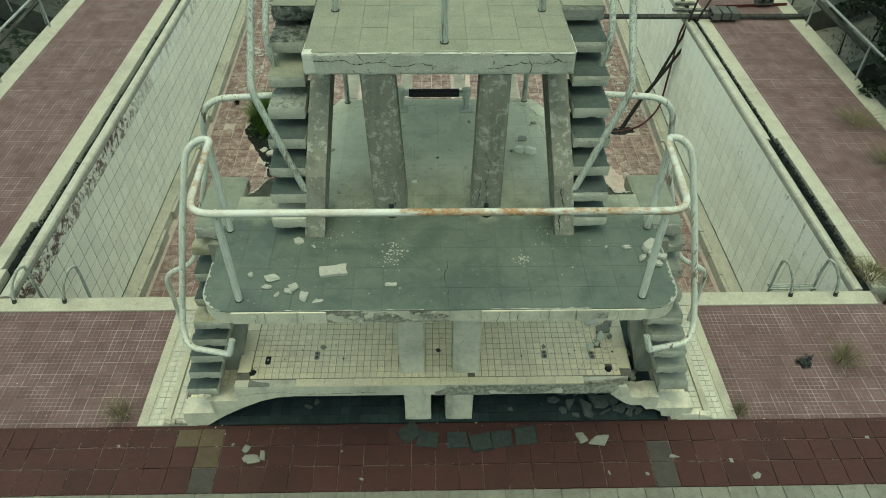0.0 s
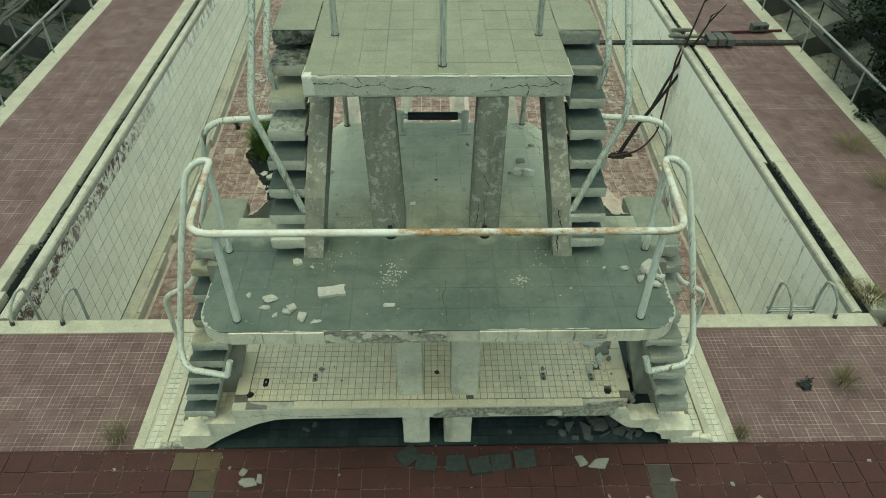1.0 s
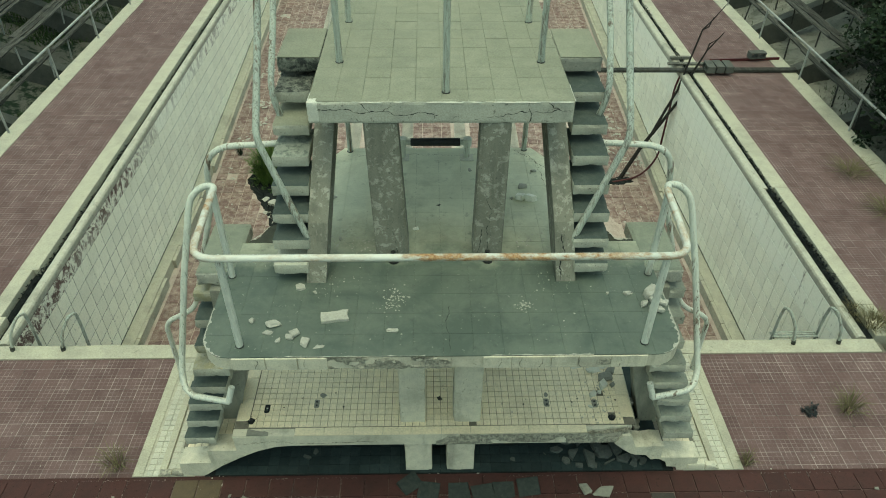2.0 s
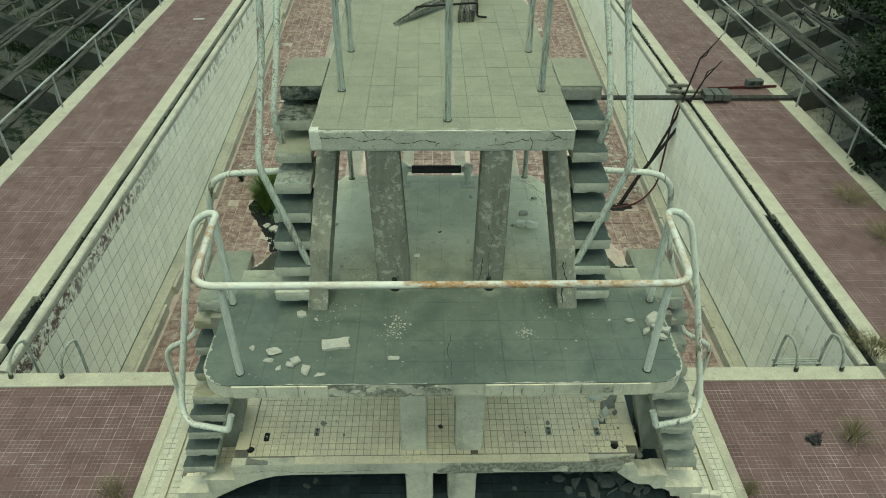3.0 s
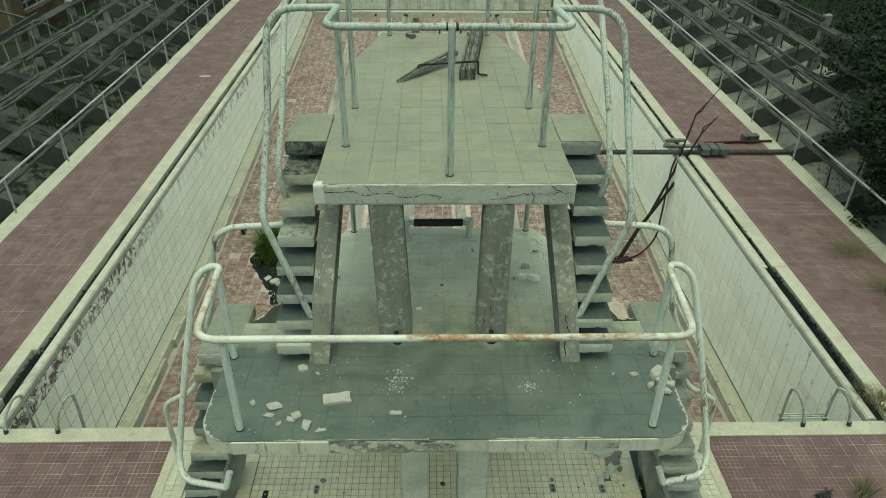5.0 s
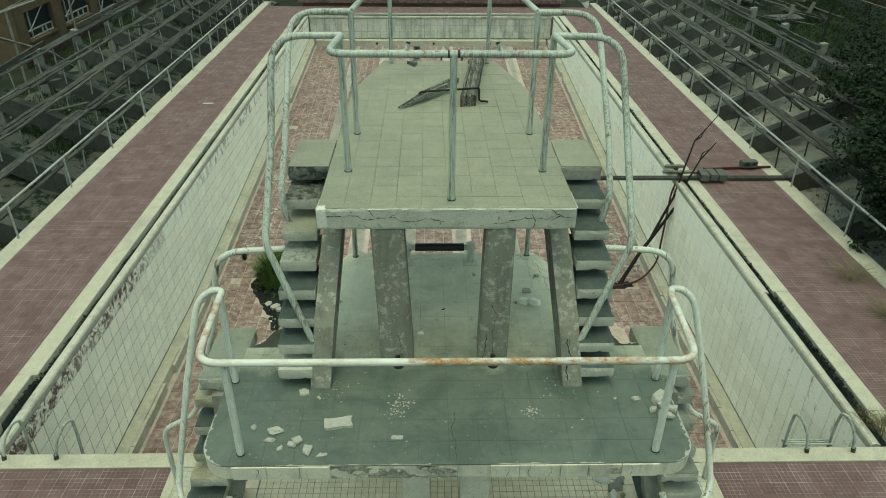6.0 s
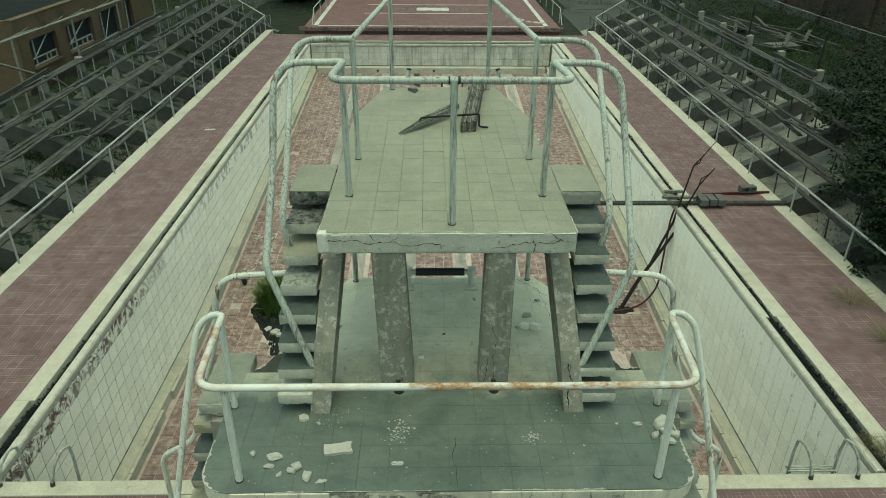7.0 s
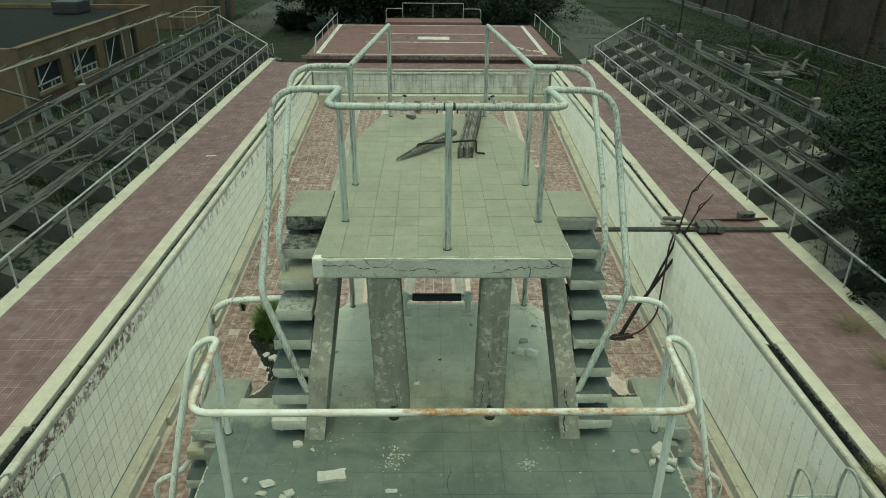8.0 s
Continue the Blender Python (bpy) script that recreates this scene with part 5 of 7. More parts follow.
# black leaf litter that chokes the overflow gutters
rng = random.Random(51)
bm = bmesh.new()
for s in (-1, 1):
    for _ in range(2600 if s < 0 else 4200):
        y = 1.3 + 23 * rng.random()
        full = noise.noise(Vector((s * 9.0, y * 0.7, 0.0))) + (0.25 if s > 0 and y < 13 else 0)
        if full < -0.05:
            continue
        x = s * (5.195 + (rng.uniform(-0.035, 0.06) if s < 0 else rng.uniform(-0.05 if y < 4.2 else 0.012, 0.05)))
        p = Vector((x, y, (-0.10 if s < 0 else -0.05) + rng.uniform(0.0, 0.11) * min(1, 0.4 + full)))
        d = Vector((rng.uniform(-1, 1), rng.uniform(-1, 1), rng.uniform(-0.4, 0.6))).normalized() * rng.uniform(0.02, 0.06)
        w = d.cross(Vector((0.3, 0.2, 1))).normalized() * rng.uniform(0.008, 0.025)
        bm.faces.new([bm.verts.new(q) for q in (p - w, p + d * 0.5 - w * 0.3, p + d, p + w)])
for s, y0, y1, x1 in ((-1, 1.46, 2.30, 5.30), (1, 1.56, 4.17, 5.28)):
    for _ in range(int((160 if s < 0 else 380) * (y1 - y0))):
        p = Vector((s * rng.uniform(5.17, x1), rng.uniform(y0, y1), -0.09 + rng.uniform(0, 0.03 if s < 0 else 0.07)))
        d = Vector((rng.uniform(-1, 1), rng.uniform(-1, 1), rng.uniform(-0.3, 0.6))).normalized() * rng.uniform(0.02, 0.06)
        w = d.cross(Vector((0.3, 0.2, 1))).normalized() * rng.uniform(0.008, 0.025)
        bm.faces.new([bm.verts.new(q) for q in (p - w, p + d * 0.5 - w * 0.3, p + d, p + w)])
tagged(part("leaf_litter", bm, DIRT_SHADE), "black rotten leaf litter in the gutters", "leaf litter", kind="stuff")

# ---- fittings, ladders and debris ----


def pool_ladder(feet, lean, label, rungs):
    """Two hooped stiles that lean over the coping into the pool, with rungs below."""
    ob = thing("pool_ladder", label, "ladder", "pool ladders")
    legs = []
    for x in feet:
        pts = [(x, 0.878, 0.0), (x + lean * 0.35, 0.90, 0.26), (x + lean * 1.15, 0.98, 0.45), (x + lean * 1.35, 1.07, 0.42), (x + lean * 1.15, 1.12, 0.20), (x + lean, 1.13, -0.17), (x + lean, 1.13, -0.9)]
        st = part("stile", tube(pts, 0.018, 0.12, 8), PIPE, ob)
        part("socket", tube([(x, 0.878, 0.01), (x + lean * 0.05, 0.881, 0.065)], 0.026, sides=10), WOOD, st, "corroded grey socket")
        legs.append(x + lean)
    a, b = min(legs), max(legs)
    for z in (-0.35, -0.6, -0.85):
        part("rung", tube([(a, 1.13, z), (b, 1.13, z)], 0.014, sides=6), PIPE, ob)
    if rungs:
        for y in (1.10, 1.135, 1.17):
            part("rung", tube([(a - 0.02, y, -0.10), (b + 0.0, y, -0.10)], 0.012, sides=6), PIPE, ob, "slat of the broken top step")
        for x in (a, (a + b) / 2, b):
            part("rung_bar", tube([(x, 1.085, -0.112), (x, 1.185, -0.112)], 0.010, sides=6), WOOD, ob)


pool_ladder((-4.913, -4.335), 0.14, "white tubular pool ladder at the deep end", False)
pool_ladder((4.195, 4.735), -0.11, "white tubular pool ladder with a broken top step", True)

ROLLER = thing("fulcrum_roller", "black rubber fulcrum roller on white pipe brackets", "roller")
part("roller", tube([(-0.287, 1.57, 2.345), (0.226, 1.57, 2.345)], 0.042, sides=16), BLACK, ROLLER, "black rubber sleeve")
part("axle", tube([(-0.40, 1.57, 2.345), (0.33, 1.57, 2.345)], 0.030), PIPE_PALE, ROLLER)
for x in (-0.375, 0.30):
    part("bracket", tube([(x, 1.57, MID_Z), (x, 1.57, 2.36)], 0.036), PIPE_PALE, ROLLER)
    part("collar", tube([(x, 1.57, 2.30), (x, 1.57, 2.39)], 0.046, sides=12), PIPE_PALE, ROLLER)
    part("base_plate", box((x - 0.07, 1.49, MID_Z), (x + 0.07, 1.62, MID_Z + 0.014), 0.003), CHALK_OLD, ROLLER, "white painted base plate")
for x, y in ((-0.935, 1.70), (0.92, 1.72)):
    ob = thing("rail_stub", "white pipe post remaining of the end railing", "post", "rail stubs")
    post(x, y, MID_Z, MID_Z + 0.85, ob)
    part("cross_pipe", tube([(x, y, MID_Z + 0.82), (x * 1.36, y - 0.3, MID_Z + 0.82)], R), PIPE, ob)

# black sockets before the inner columns
for x in (-0.405, 0.40):
    ob = thing("pipe_socket", "short black pipe socket bolted before a column", "socket", "pipe sockets")
    part("base", tube([(x, -0.135, MID_Z), (x, -0.135, MID_Z + 0.018)], 0.045, sides=12), BLACK, ob)
    part("stub", tube([(x, -0.135, MID_Z + 0.018), (x - 0.005, -0.125, MID_Z + 0.10)], 0.022, sides=10), BLACK, ob)

# split clamp over the middle post, and two stub sockets on the top front rail
CLAMP = thing("pipe_clamp", "broken black clamp where the post meets the rail", "clamp")
for x0, x1, dz in ((-0.008, 0.004, 0.0), (0.060, 0.078, 0.002)):
    part("band", tube([(x0, 0.15, RAIL_T + dz), (x1, 0.15, RAIL_T + dz)], 0.0295, sides=12), BLACK, CLAMP)
for x, y in ((-0.055, 0.118), (0.09, 0.112)):
    part("bolt", tube([(x, y, RAIL_T - 0.01), (x, y - 0.010, RAIL_T - 0.035)], 0.007, sides=6), BLACK, CLAMP)
for x, tip in ((-0.30, 0.012), (0.36, -0.018)):
    ob = thing("pipe_socket", "stub socket welded on the rail with a blackened top", "socket", "pipe sockets")
    part("saddle", tube([(x - 0.045, 0.15, RAIL_T), (x + 0.045, 0.15, RAIL_T)], 0.0305, sides=12), PIPE, ob)
    st = part("stub", tube([(x, 0.15, RAIL_T + 0.02), (x + tip, 0.15, RAIL_T + 0.075)], 0.020, sides=10, taper=0.6), PIPE, ob)
    part("cap", tube([(x + tip, 0.15, RAIL_T + 0.072), (x + tip * 1.2, 0.152, RAIL_T + 0.084)], 0.016, sides=10), BLACK, st, "blackened ragged top")

# timbers on the upper platform


def timber(p, q, wide, high, strands, seed, label, taper=0.0):
    """A weathered baulk that has split lengthwise into uneven strands."""
    rng = random.Random(seed)
    bm = bmesh.new()
    p, q = Vector(p), Vector(q)
    d = (q - p).normalized()
    side = d.cross(Vector((0, 0, 1))).normalized()
    up = side.cross(d).normalized()
    n = 12
    for k in range(strands):
        u0, u1 = -wide + 2 * wide * k / strands, -wide + 2 * wide * (k + 1) / strands - 0.0018
        start, stop = rng.uniform(0.0, 0.035), 1 - rng.uniform(0.0, 0.05)
        lift = rng.uniform(-0.012, 0.010)
        rings = []
        for i in range(n + 1):
            f = start + (stop - start) * i / n
            c = p.lerp(q, f)
            thin = 1 - taper * max(0, 1 - 2.4 * f)
            jig = rng.uniform(-0.003, 0.003)
            a, b = u0 * thin + jig, u1 * thin + jig
            h = high * thin + lift + rng.uniform(-0.005, 0.005)
            rings.append([bm.verts.new(c + side * x + up * z) for x, z in ((a, -high * thin), (b, -high * thin), (b, h - 0.006), (b - 0.005, h), (a + 0.005, h), (a, h - 0.006))])
        for r0, r1 in zip(rings, rings[1:]):
            for i in range(6):
                bm.faces.new((r0[i], r0[(i + 1) % 6], r1[(i + 1) % 6], r1[i]))
        bm.faces.new(rings[0]), bm.faces.new(rings[-1])
    bmesh.ops.recalc_face_normals(bm, faces=bm.faces)
    return tagged(part("timber", bm, DARK_WOOD), label, "timber", "timbers")


timber((0.275, 2.36, TOP_Z + 0.062), (0.50, 4.20, TOP_Z + 0.062), 0.082, 0.06, 6, 1, "split grey timber lying on the upper platform")
timber((-0.46, 2.27, TOP_Z + 0.03), (0.19, 3.04, TOP_Z + 0.12), 0.05, 0.032, 4, 2, "charred tapering timber lying on the upper platform", 0.75)
STONES = ((-3.517, 7.36, 0.085), (-3.356, 7.25, 0.10), (-3.255, 7.15, 0.09), (-3.35, 6.77, 0.05), (-3.35, 6.95, 0.05), (-3.46, 7.16, 0.04), (-3.28, 6.6, 0.035), (-3.60, 7.5, 0.04))
for k, (x, y, r) in enumerate(STONES):
    ob = tagged(part("stone", shard(r * 2, r * 1.5, r * 0.9, 300 + k), PLASTER, POOL_FLOOR), "white broken stone")
    ob.matrix_world = pose(x, y, floor_z(y) - 0.225, 9 - 4 * (k % 4), 8 * (k % 3) - 8, 50 * k)
BRACKET = thing("iron_bracket", "bent rusty iron strap across the timbers", "bracket")
part("strap", tube([(-0.30, 2.52, TOP_Z + 0.02), (-0.24, 2.52, TOP_Z + 0.02), (-0.24, 2.52, TOP_Z + 0.12), (0.40, 2.50, TOP_Z + 0.17), (0.40, 2.50, TOP_Z + 0.03), (0.50, 2.50, TOP_Z + 0.02)], 0.011, 0.03, 6), BARK, BRACKET)


def scatter(name, items, z, mat, label, category, group, flat=0.45):
    for k, (x, y, s) in enumerate(items):
        bm = shard(s * 1.9, s * (1.0 + 0.25 * (k % 3)), max(0.012, s * flat), k * 7 + len(items)) if k % 4 else chip(s, k * 7 + len(items), flat)
        ob = tagged(part(name, bm, mat), label, category, group)
        ob.matrix_world = pose(x, y, z - 0.003, 4 * (k % 3) - 4, 3 * (k % 2), math.degrees(k * 1.7))


MID_CHIPS = ((-1.30, -0.89, 0.115, 0.075, 0.03, 20), (-1.335, -0.98, 0.07, 0.05, 0.02, -10), (-1.25, -1.07, 0.05, 0.04, 0.02, 30), (-1.12, -0.99, 0.085, 0.07, 0.035, 35), (-1.165, -1.03, 0.07, 0.05, 0.03, -15), (-1.05, -1.085, 0.075, 0.095, 0.03, -20), (-1.475, -0.85, 0.05, 0.055, 0.02, 60), (-0.385, -0.965, 0.10, 0.045, 0.02, -8), (-0.93, -1.13, 0.085, 0.03, 0.012, 12))
big = tagged(part("plaster_chip", broken_slab(0.215, 0.105, 0.028, 4), PLASTER), "large flat slab of broken plaster on the platform", "rubble", "plaster chips")
big.matrix_world = pose(-0.84, -0.82, MID_Z - 0.002, 0, 0, 8)
for k, (x, y, w, d, h, turn) in enumerate(MID_CHIPS):
    ob = tagged(part("plaster_chip", chunk(w, d, h, 20 + k), PLASTER), "broken white plaster chip on the green platform", "rubble", "plaster chips")
    ob.matrix_world = pose(x, y, MID_Z - 0.002, 0, 0, turn)
BLOCKS = ((1.52, -0.57, 0.075, 0.045, 0.03, 15, 0), (1.68, -0.59, 0.11, 0.10, 0.07, 30, 0), (1.735, -0.675, 0.17, 0.06, 0.045, -22, 0), (1.62, -0.705, 0.065, 0.06, 0.04, 10, 0), (1.69, -0.765, 0.12, 0.065, 0.05, -12, 0),
          (0.88, 0.765, 0.085, 0.085, 0.075, 35, 1), (0.775, 0.79, 0.095, 0.07, 0.06, -25, 1), (0.83, 1.0, 0.10, 0.06, 0.035, 10, 0), (0.70, 0.80, 0.05, 0.03, 0.02, 60, 0), (0.97, 1.28, 0.06, 0.04, 0.025, 20, 0))
# The last field picks the whitened plaster that offsets the platform's shade.
for k, (x, y, w, d, h, turn, fresh) in enumerate(BLOCKS):
    ob = tagged(part("plaster_chip", chunk(w, d, h, k), PLASTER_BRIGHT if fresh else PLASTER), "block of broken plaster behind the columns, whitened to look lit" if fresh else "thick block of broken plaster on the green platform", "rubble", "plaster chips")
    ob.matrix_world = pose(x, y, MID_Z - 0.002, 0, 0, turn)
scatter("plaster_chip", [(-0.22, 0.32, 0.036), (-0.72, 1.35, 0.03), (0.5, 1.05, 0.025)], MID_Z, PLASTER_BRIGHT, "plaster chip behind the columns, whitened to look lit", "rubble", "plaster chips", 0.7)
SMALL_CHIPS = [(0.94, 1.25, 0.023), (0.32, 1.32, 0.03), (-1.02, 0.83, 0.036), (-0.89, 0.18, 0.03), (-0.96, -1.12, 0.03), (-1.16, -0.46, 0.05), (1.35, -0.56, 0.019), (-1.03, -0.53, 0.02), (-1.48, -0.19, 0.02)]
scatter("plaster_chip", SMALL_CHIPS, MID_Z, PLASTER, "small broken plaster chip on the green platform", "rubble", "plaster chips", 0.3)
scatter("stone", [(-0.01, 0.70, 0.024)], MID_Z, RAW, "small grey stone on the platform", "stone", "stones")
scatter("stone", [(-0.35, 4.0, 0.1), (0.42, 4.1, 0.08)], TOP_Z, RAW, "small grey stone on the upper platform", "stone", "stones")
for k, (x, y, w, d, turn) in enumerate(((1.391, -0.989, 0.10, 0.125, 22), (1.557, -1.023, 0.165, 0.125, -8), (-1.875, -1.077, 0.065, 0.095, -20), (-1.786, -1.181, 0.15, 0.10, 5), (-1.70, -1.140, 0.055, 0.11, -12), (-1.86, -1.185, 0.06, 0.07, 40))):
    ob = tagged(part("plaster_chip", chunk(w, d, 0.024, 40 + k), GREY_CHIP), "flat grey slab of plaster on the red path", "rubble", "plaster chips")
    ob.matrix_world = pose(x, y, 0.005, 0, 0, turn)
PATH_CHIPS = [(2.25, -1.22, 0.058), (2.79, -1.26, 0.034), (2.98, -1.42, 0.048), (1.59, -1.37, 0.023),
              (2.35, -1.06, 0.025), (1.95, -1.39, 0.023), (-2.01, -1.02, 0.023), (-3.11, -1.02, 0.020), (-3.48, -0.98, 0.020), (-0.74, -1.40, 0.022), (-0.95, -1.11, 0.018), (4.22, -1.03, 0.027)]
scatter("plaster_chip", PATH_CHIPS, 0.003, GREY_CHIP, "broken grey plaster chip on the red path", "rubble", "plaster chips", 0.25)
RUBBLE = [(1.35, -0.62, 0.09), (1.49, -0.66, 0.10), (1.64, -0.6, 0.09), (1.76, -0.55, 0.10), (1.83, -0.66, 0.09), (1.57, -0.5, 0.08), (1.44, -0.44, 0.085), (1.95, -0.63, 0.073), (1.68, -0.70, 0.078), (-1.33, -0.6, 0.042), (-1.25, -0.54, 0.036), (0.72, -0.66, 0.03), (1.04, -0.6, 0.03), (1.18, -0.55, 0.06), (1.25, -0.68, 0.05), (1.30, -0.45, 0.07), (1.52, -0.72, 0.06), (1.88, -0.50, 0.08), (1.72, -0.42, 0.09), (2.02, -0.70, 0.05), (1.12, -0.42, 0.04), (1.60, -0.40, 0.07), (1.38, -0.74, 0.045), (1.92, -0.72, 0.05)]
scatter("rubble_piece", RUBBLE, 0.008, RUBBLE_GREY, "dark rubble piece under the hollow plinth", "rubble", "rubble", 0.5)
PLINTH_CHIPS = ((1.66, -0.13, 0.15, 0.11, 0.035, 10), (1.60, -0.25, 0.10, 0.08, 0.05, 40), (1.52, -0.06, 0.08, 0.06, 0.03, -20), (1.72, -0.05, 0.12, 0.09, 0.03, 70), (1.48, -0.36, 0.07, 0.06, 0.05, 15), (1.56, -0.33, 0.05, 0.05, 0.03, 0), (1.71, -0.24, 0.06, 0.05, 0.03, 33), (1.38, 0.02, 0.11, 0.07, 0.012, 12), (1.44, -0.50, 0.05, 0.04, 0.02, 5))
for k, (x, y, w, d, h, turn) in enumerate(PLINTH_CHIPS):
    ob = tagged(part("plaster_chip", chunk(w, d, h, 60 + k), CHALK_OLD if k % 3 else GREY_CHIP), "broken plaster chip on the tiled plinth", "rubble", "plaster chips")
    ob.matrix_world = pose(x, y, 0.622, 0, 0, turn)

# bricks and wedges fallen into the gap beside the plinth
for k, (x, y, z, w, d, h, turn) in enumerate(((1.99, -0.20, 0.302, 0.12, 0.07, 0.06, 4), (2.08, -0.15, 0.302, 0.13, 0.07, 0.07, -6), (1.90, -0.52, 0.36, 0.07, 0.14, 0.05, 20), (1.97, -0.44, 0.302, 0.06, 0.05, 0.03, 50), (2.05, -0.38, 0.302, 0.04, 0.04, 0.03, 10))):
    ob = tagged(part("brick_piece", rough_box((-w / 2, -d / 2, 0), (w / 2, d / 2, h), 70 + k, 0.012, 0.004, 0.02), GREY_CHIP), "broken grey brick in the gap beside the plinth", "rubble", "rubble")
    ob.matrix_world = pose(x, y, z, 0, 0, turn)

# loose dark floor slabs dropped on the red path
for k, (x, y) in enumerate(((-0.30, -0.92), (-0.12, -0.99), (0.17, -1.0), (0.40, -1.04), (0.60, -1.0), (0.84, -0.97))):
    bm = box((-0.10, -0.085, 0.0), (0.10, 0.085, 0.03), 0.006, 0.012)
    ob = tagged(part("loose_slab", bm, SLAB_DARK), "loose dark green floor slab on the red path", "slab", "loose slabs")
    ob.matrix_world = pose(x, y, 0.0 + 0.012 * (k % 2), 4 * (k % 3), -3 * (k % 2), (35, -10, 4, 8, 5, 6)[k])

# paint flakes and fine crumbs
rng = random.Random(21)
bm = bmesh.new()


def crumbs(x, y, z, spread, count, size):
    for _ in range(count):
        px, py, s = rng.gauss(x, spread), rng.gauss(y, spread), size * rng.uniform(0.3, 1.3)
        n = rng.randint(4, 6)
        vs = [bm.verts.new((px + s * math.cos(i * math.tau / n) * rng.uniform(0.5, 1.2), py + s * math.sin(i * math.tau / n) * rng.uniform(0.5, 1.2), z + 0.002)) for i in range(n)]
        t = bm.verts.new((px, py, z + 0.3 * s))
        for i in range(n):
            bm.faces.new((vs[i], vs[(i + 1) % n], t))


crumbs(-0.40, -0.66, MID_Z, 0.06, 75, 0.0075)
crumbs(-0.38, -0.55, MID_Z, 0.05, 26, 0.011)
crumbs(0.66, -0.70, MID_Z, 0.03, 45, 0.008)
crumbs(-0.72, 0.1, MID_Z, 0.08, 55, 0.010)
crumbs(-0.9, 0.15, MID_Z, 0.05, 24, 0.011)
crumbs(0.80, 0.12, MID_Z, 0.07, 26, 0.012)
crumbs(-0.9, -0.42, MID_Z, 0.09, 35, 0.0072)
crumbs(0.85, -0.38, MID_Z, 0.09, 28, 0.0072)
for _ in range(9):
    crumbs(rng.uniform(-1.4, 1.4), rng.uniform(-1.0, 1.4), MID_Z, 0.25, 8, 0.008)
crumbs(0.1, -0.88, 0.0, 0.25, 90, 0.012)
crumbs(-2.2, -0.86, 0.0, 0.15, 60, 0.014)
crumbs(1.6, -0.35, 0.625, 0.14, 60, 0.012)
for _ in range(12):
    crumbs(rng.uniform(-1.7, 1.5), rng.uniform(-0.62, -0.1), 0.625, 0.1, 2, 0.008)
for _ in range(30):
    crumbs(rng.uniform(-6, 6), rng.uniform(-1.4, -0.9), 0.0, 0.3, 5, 0.008)
    crumbs(rng.choice((-1, 1)) * rng.uniform(2.0, 4.7), rng.uniform(3, 20), -2.40, 0.3, 0, 0.02)
tagged(part("crumbs", bm, PLASTER), "pale paint flakes and plaster crumbs on the floors", "crumbs", kind="stuff")
rng = random.Random(22)
bm = bmesh.new()
for _ in range(60):
    y = rng.uniform(4, 22)
    crumbs(rng.choice((-1, 1)) * rng.uniform(3.6, 4.7), y, floor_z(y) - 0.192, 0.15, 4, 0.04)
for _ in range(12):
    y = rng.uniform(8.3, 13)
    crumbs(rng.uniform(4.0, 4.7), y, floor_z(y) - 0.19, 0.12, 9, 0.06)
    y = rng.uniform(9, 15)
    crumbs(-4.3 + rng.uniform(-0.3, 0.3), y, floor_z(y) - 0.185, 0.10, 6, 0.05)
crumbs(-3.35, 7.1, -2.41, 0.12, 16, 0.06)
for x, y, spread, count, size in ((-4.15, 11.2, 0.14, 30, 0.05), (-4.3, 13.0, 0.16, 34, 0.055), (-4.2, 14.6, 0.2, 26, 0.05), (-3.9, 12.2, 0.25, 14, 0.04), (-4.45, 16.2, 0.12, 16, 0.06), (4.0, 9.4, 0.15, 26, 0.055), (4.2, 10.6, 0.14, 22, 0.05), (4.15, 14.5, 0.2, 26, 0.05), (4.3, 17.5, 0.2, 20, 0.055)):
    crumbs(x, y, floor_z(y) - 0.192, spread, count, size)
tagged(part("pool_crumbs", bm, PLASTER), "pale rubble crumbs along the pool floor", "crumbs", kind="stuff")

# dead branch leaning on the coping, with a red hose
BRANCH = thing("dead_branch", "dead forked branch leaning out of the pool over the coping", "branch")
bm = bmesh.new()
add_tube(bm, [(4.09, 8.1, -2.44), (4.44, 8.15, -1.64), (4.80, 8.2, -1.03), (5.10, 8.25, -0.50), (5.25, 8.30, 0.06), (5.44, 8.35, 0.48), (5.69, 8.35, 0.85)], 0.048, 8, 0.22)
add_tube(bm, [(4.62, 8.17, -1.34), (4.85, 8.25, -0.75), (5.02, 8.30, -0.34), (5.09, 8.30, 0.12), (5.25, 8.35, 0.91), (5.40, 8.35, 1.10), (5.59, 8.35, 1.40)], 0.034, 8, 0.22)
add_tube(bm, [(5.25, 8.35, 0.91), (5.36, 8.36, 0.96), (5.42, 8.37, 1.15)], 0.018, 6, 0.4)
add_tube(bm, [(5.44, 8.35, 0.48), (5.46, 8.36, 0.62), (5.62, 8.37, 0.72)], 0.018, 6, 0.4)
part("limb", bm, BARK, BRANCH)
HOSE = thing("hose", "dull red hose hanging down the pool wall", "hose")
part("pipe", tube([(5.40, 8.42, 0.03), (5.08, 8.42, 0.03), (4.99, 8.4, -0.3), (4.98, 8.4, -1.2), (4.93, 8.3, -1.95), (4.66, 8.18, -2.26), (4.35, 8.02, -2.32), (3.92, 7.93, -2.335)], 0.021, 0.25, 8), RED_CABLE, HOSE)

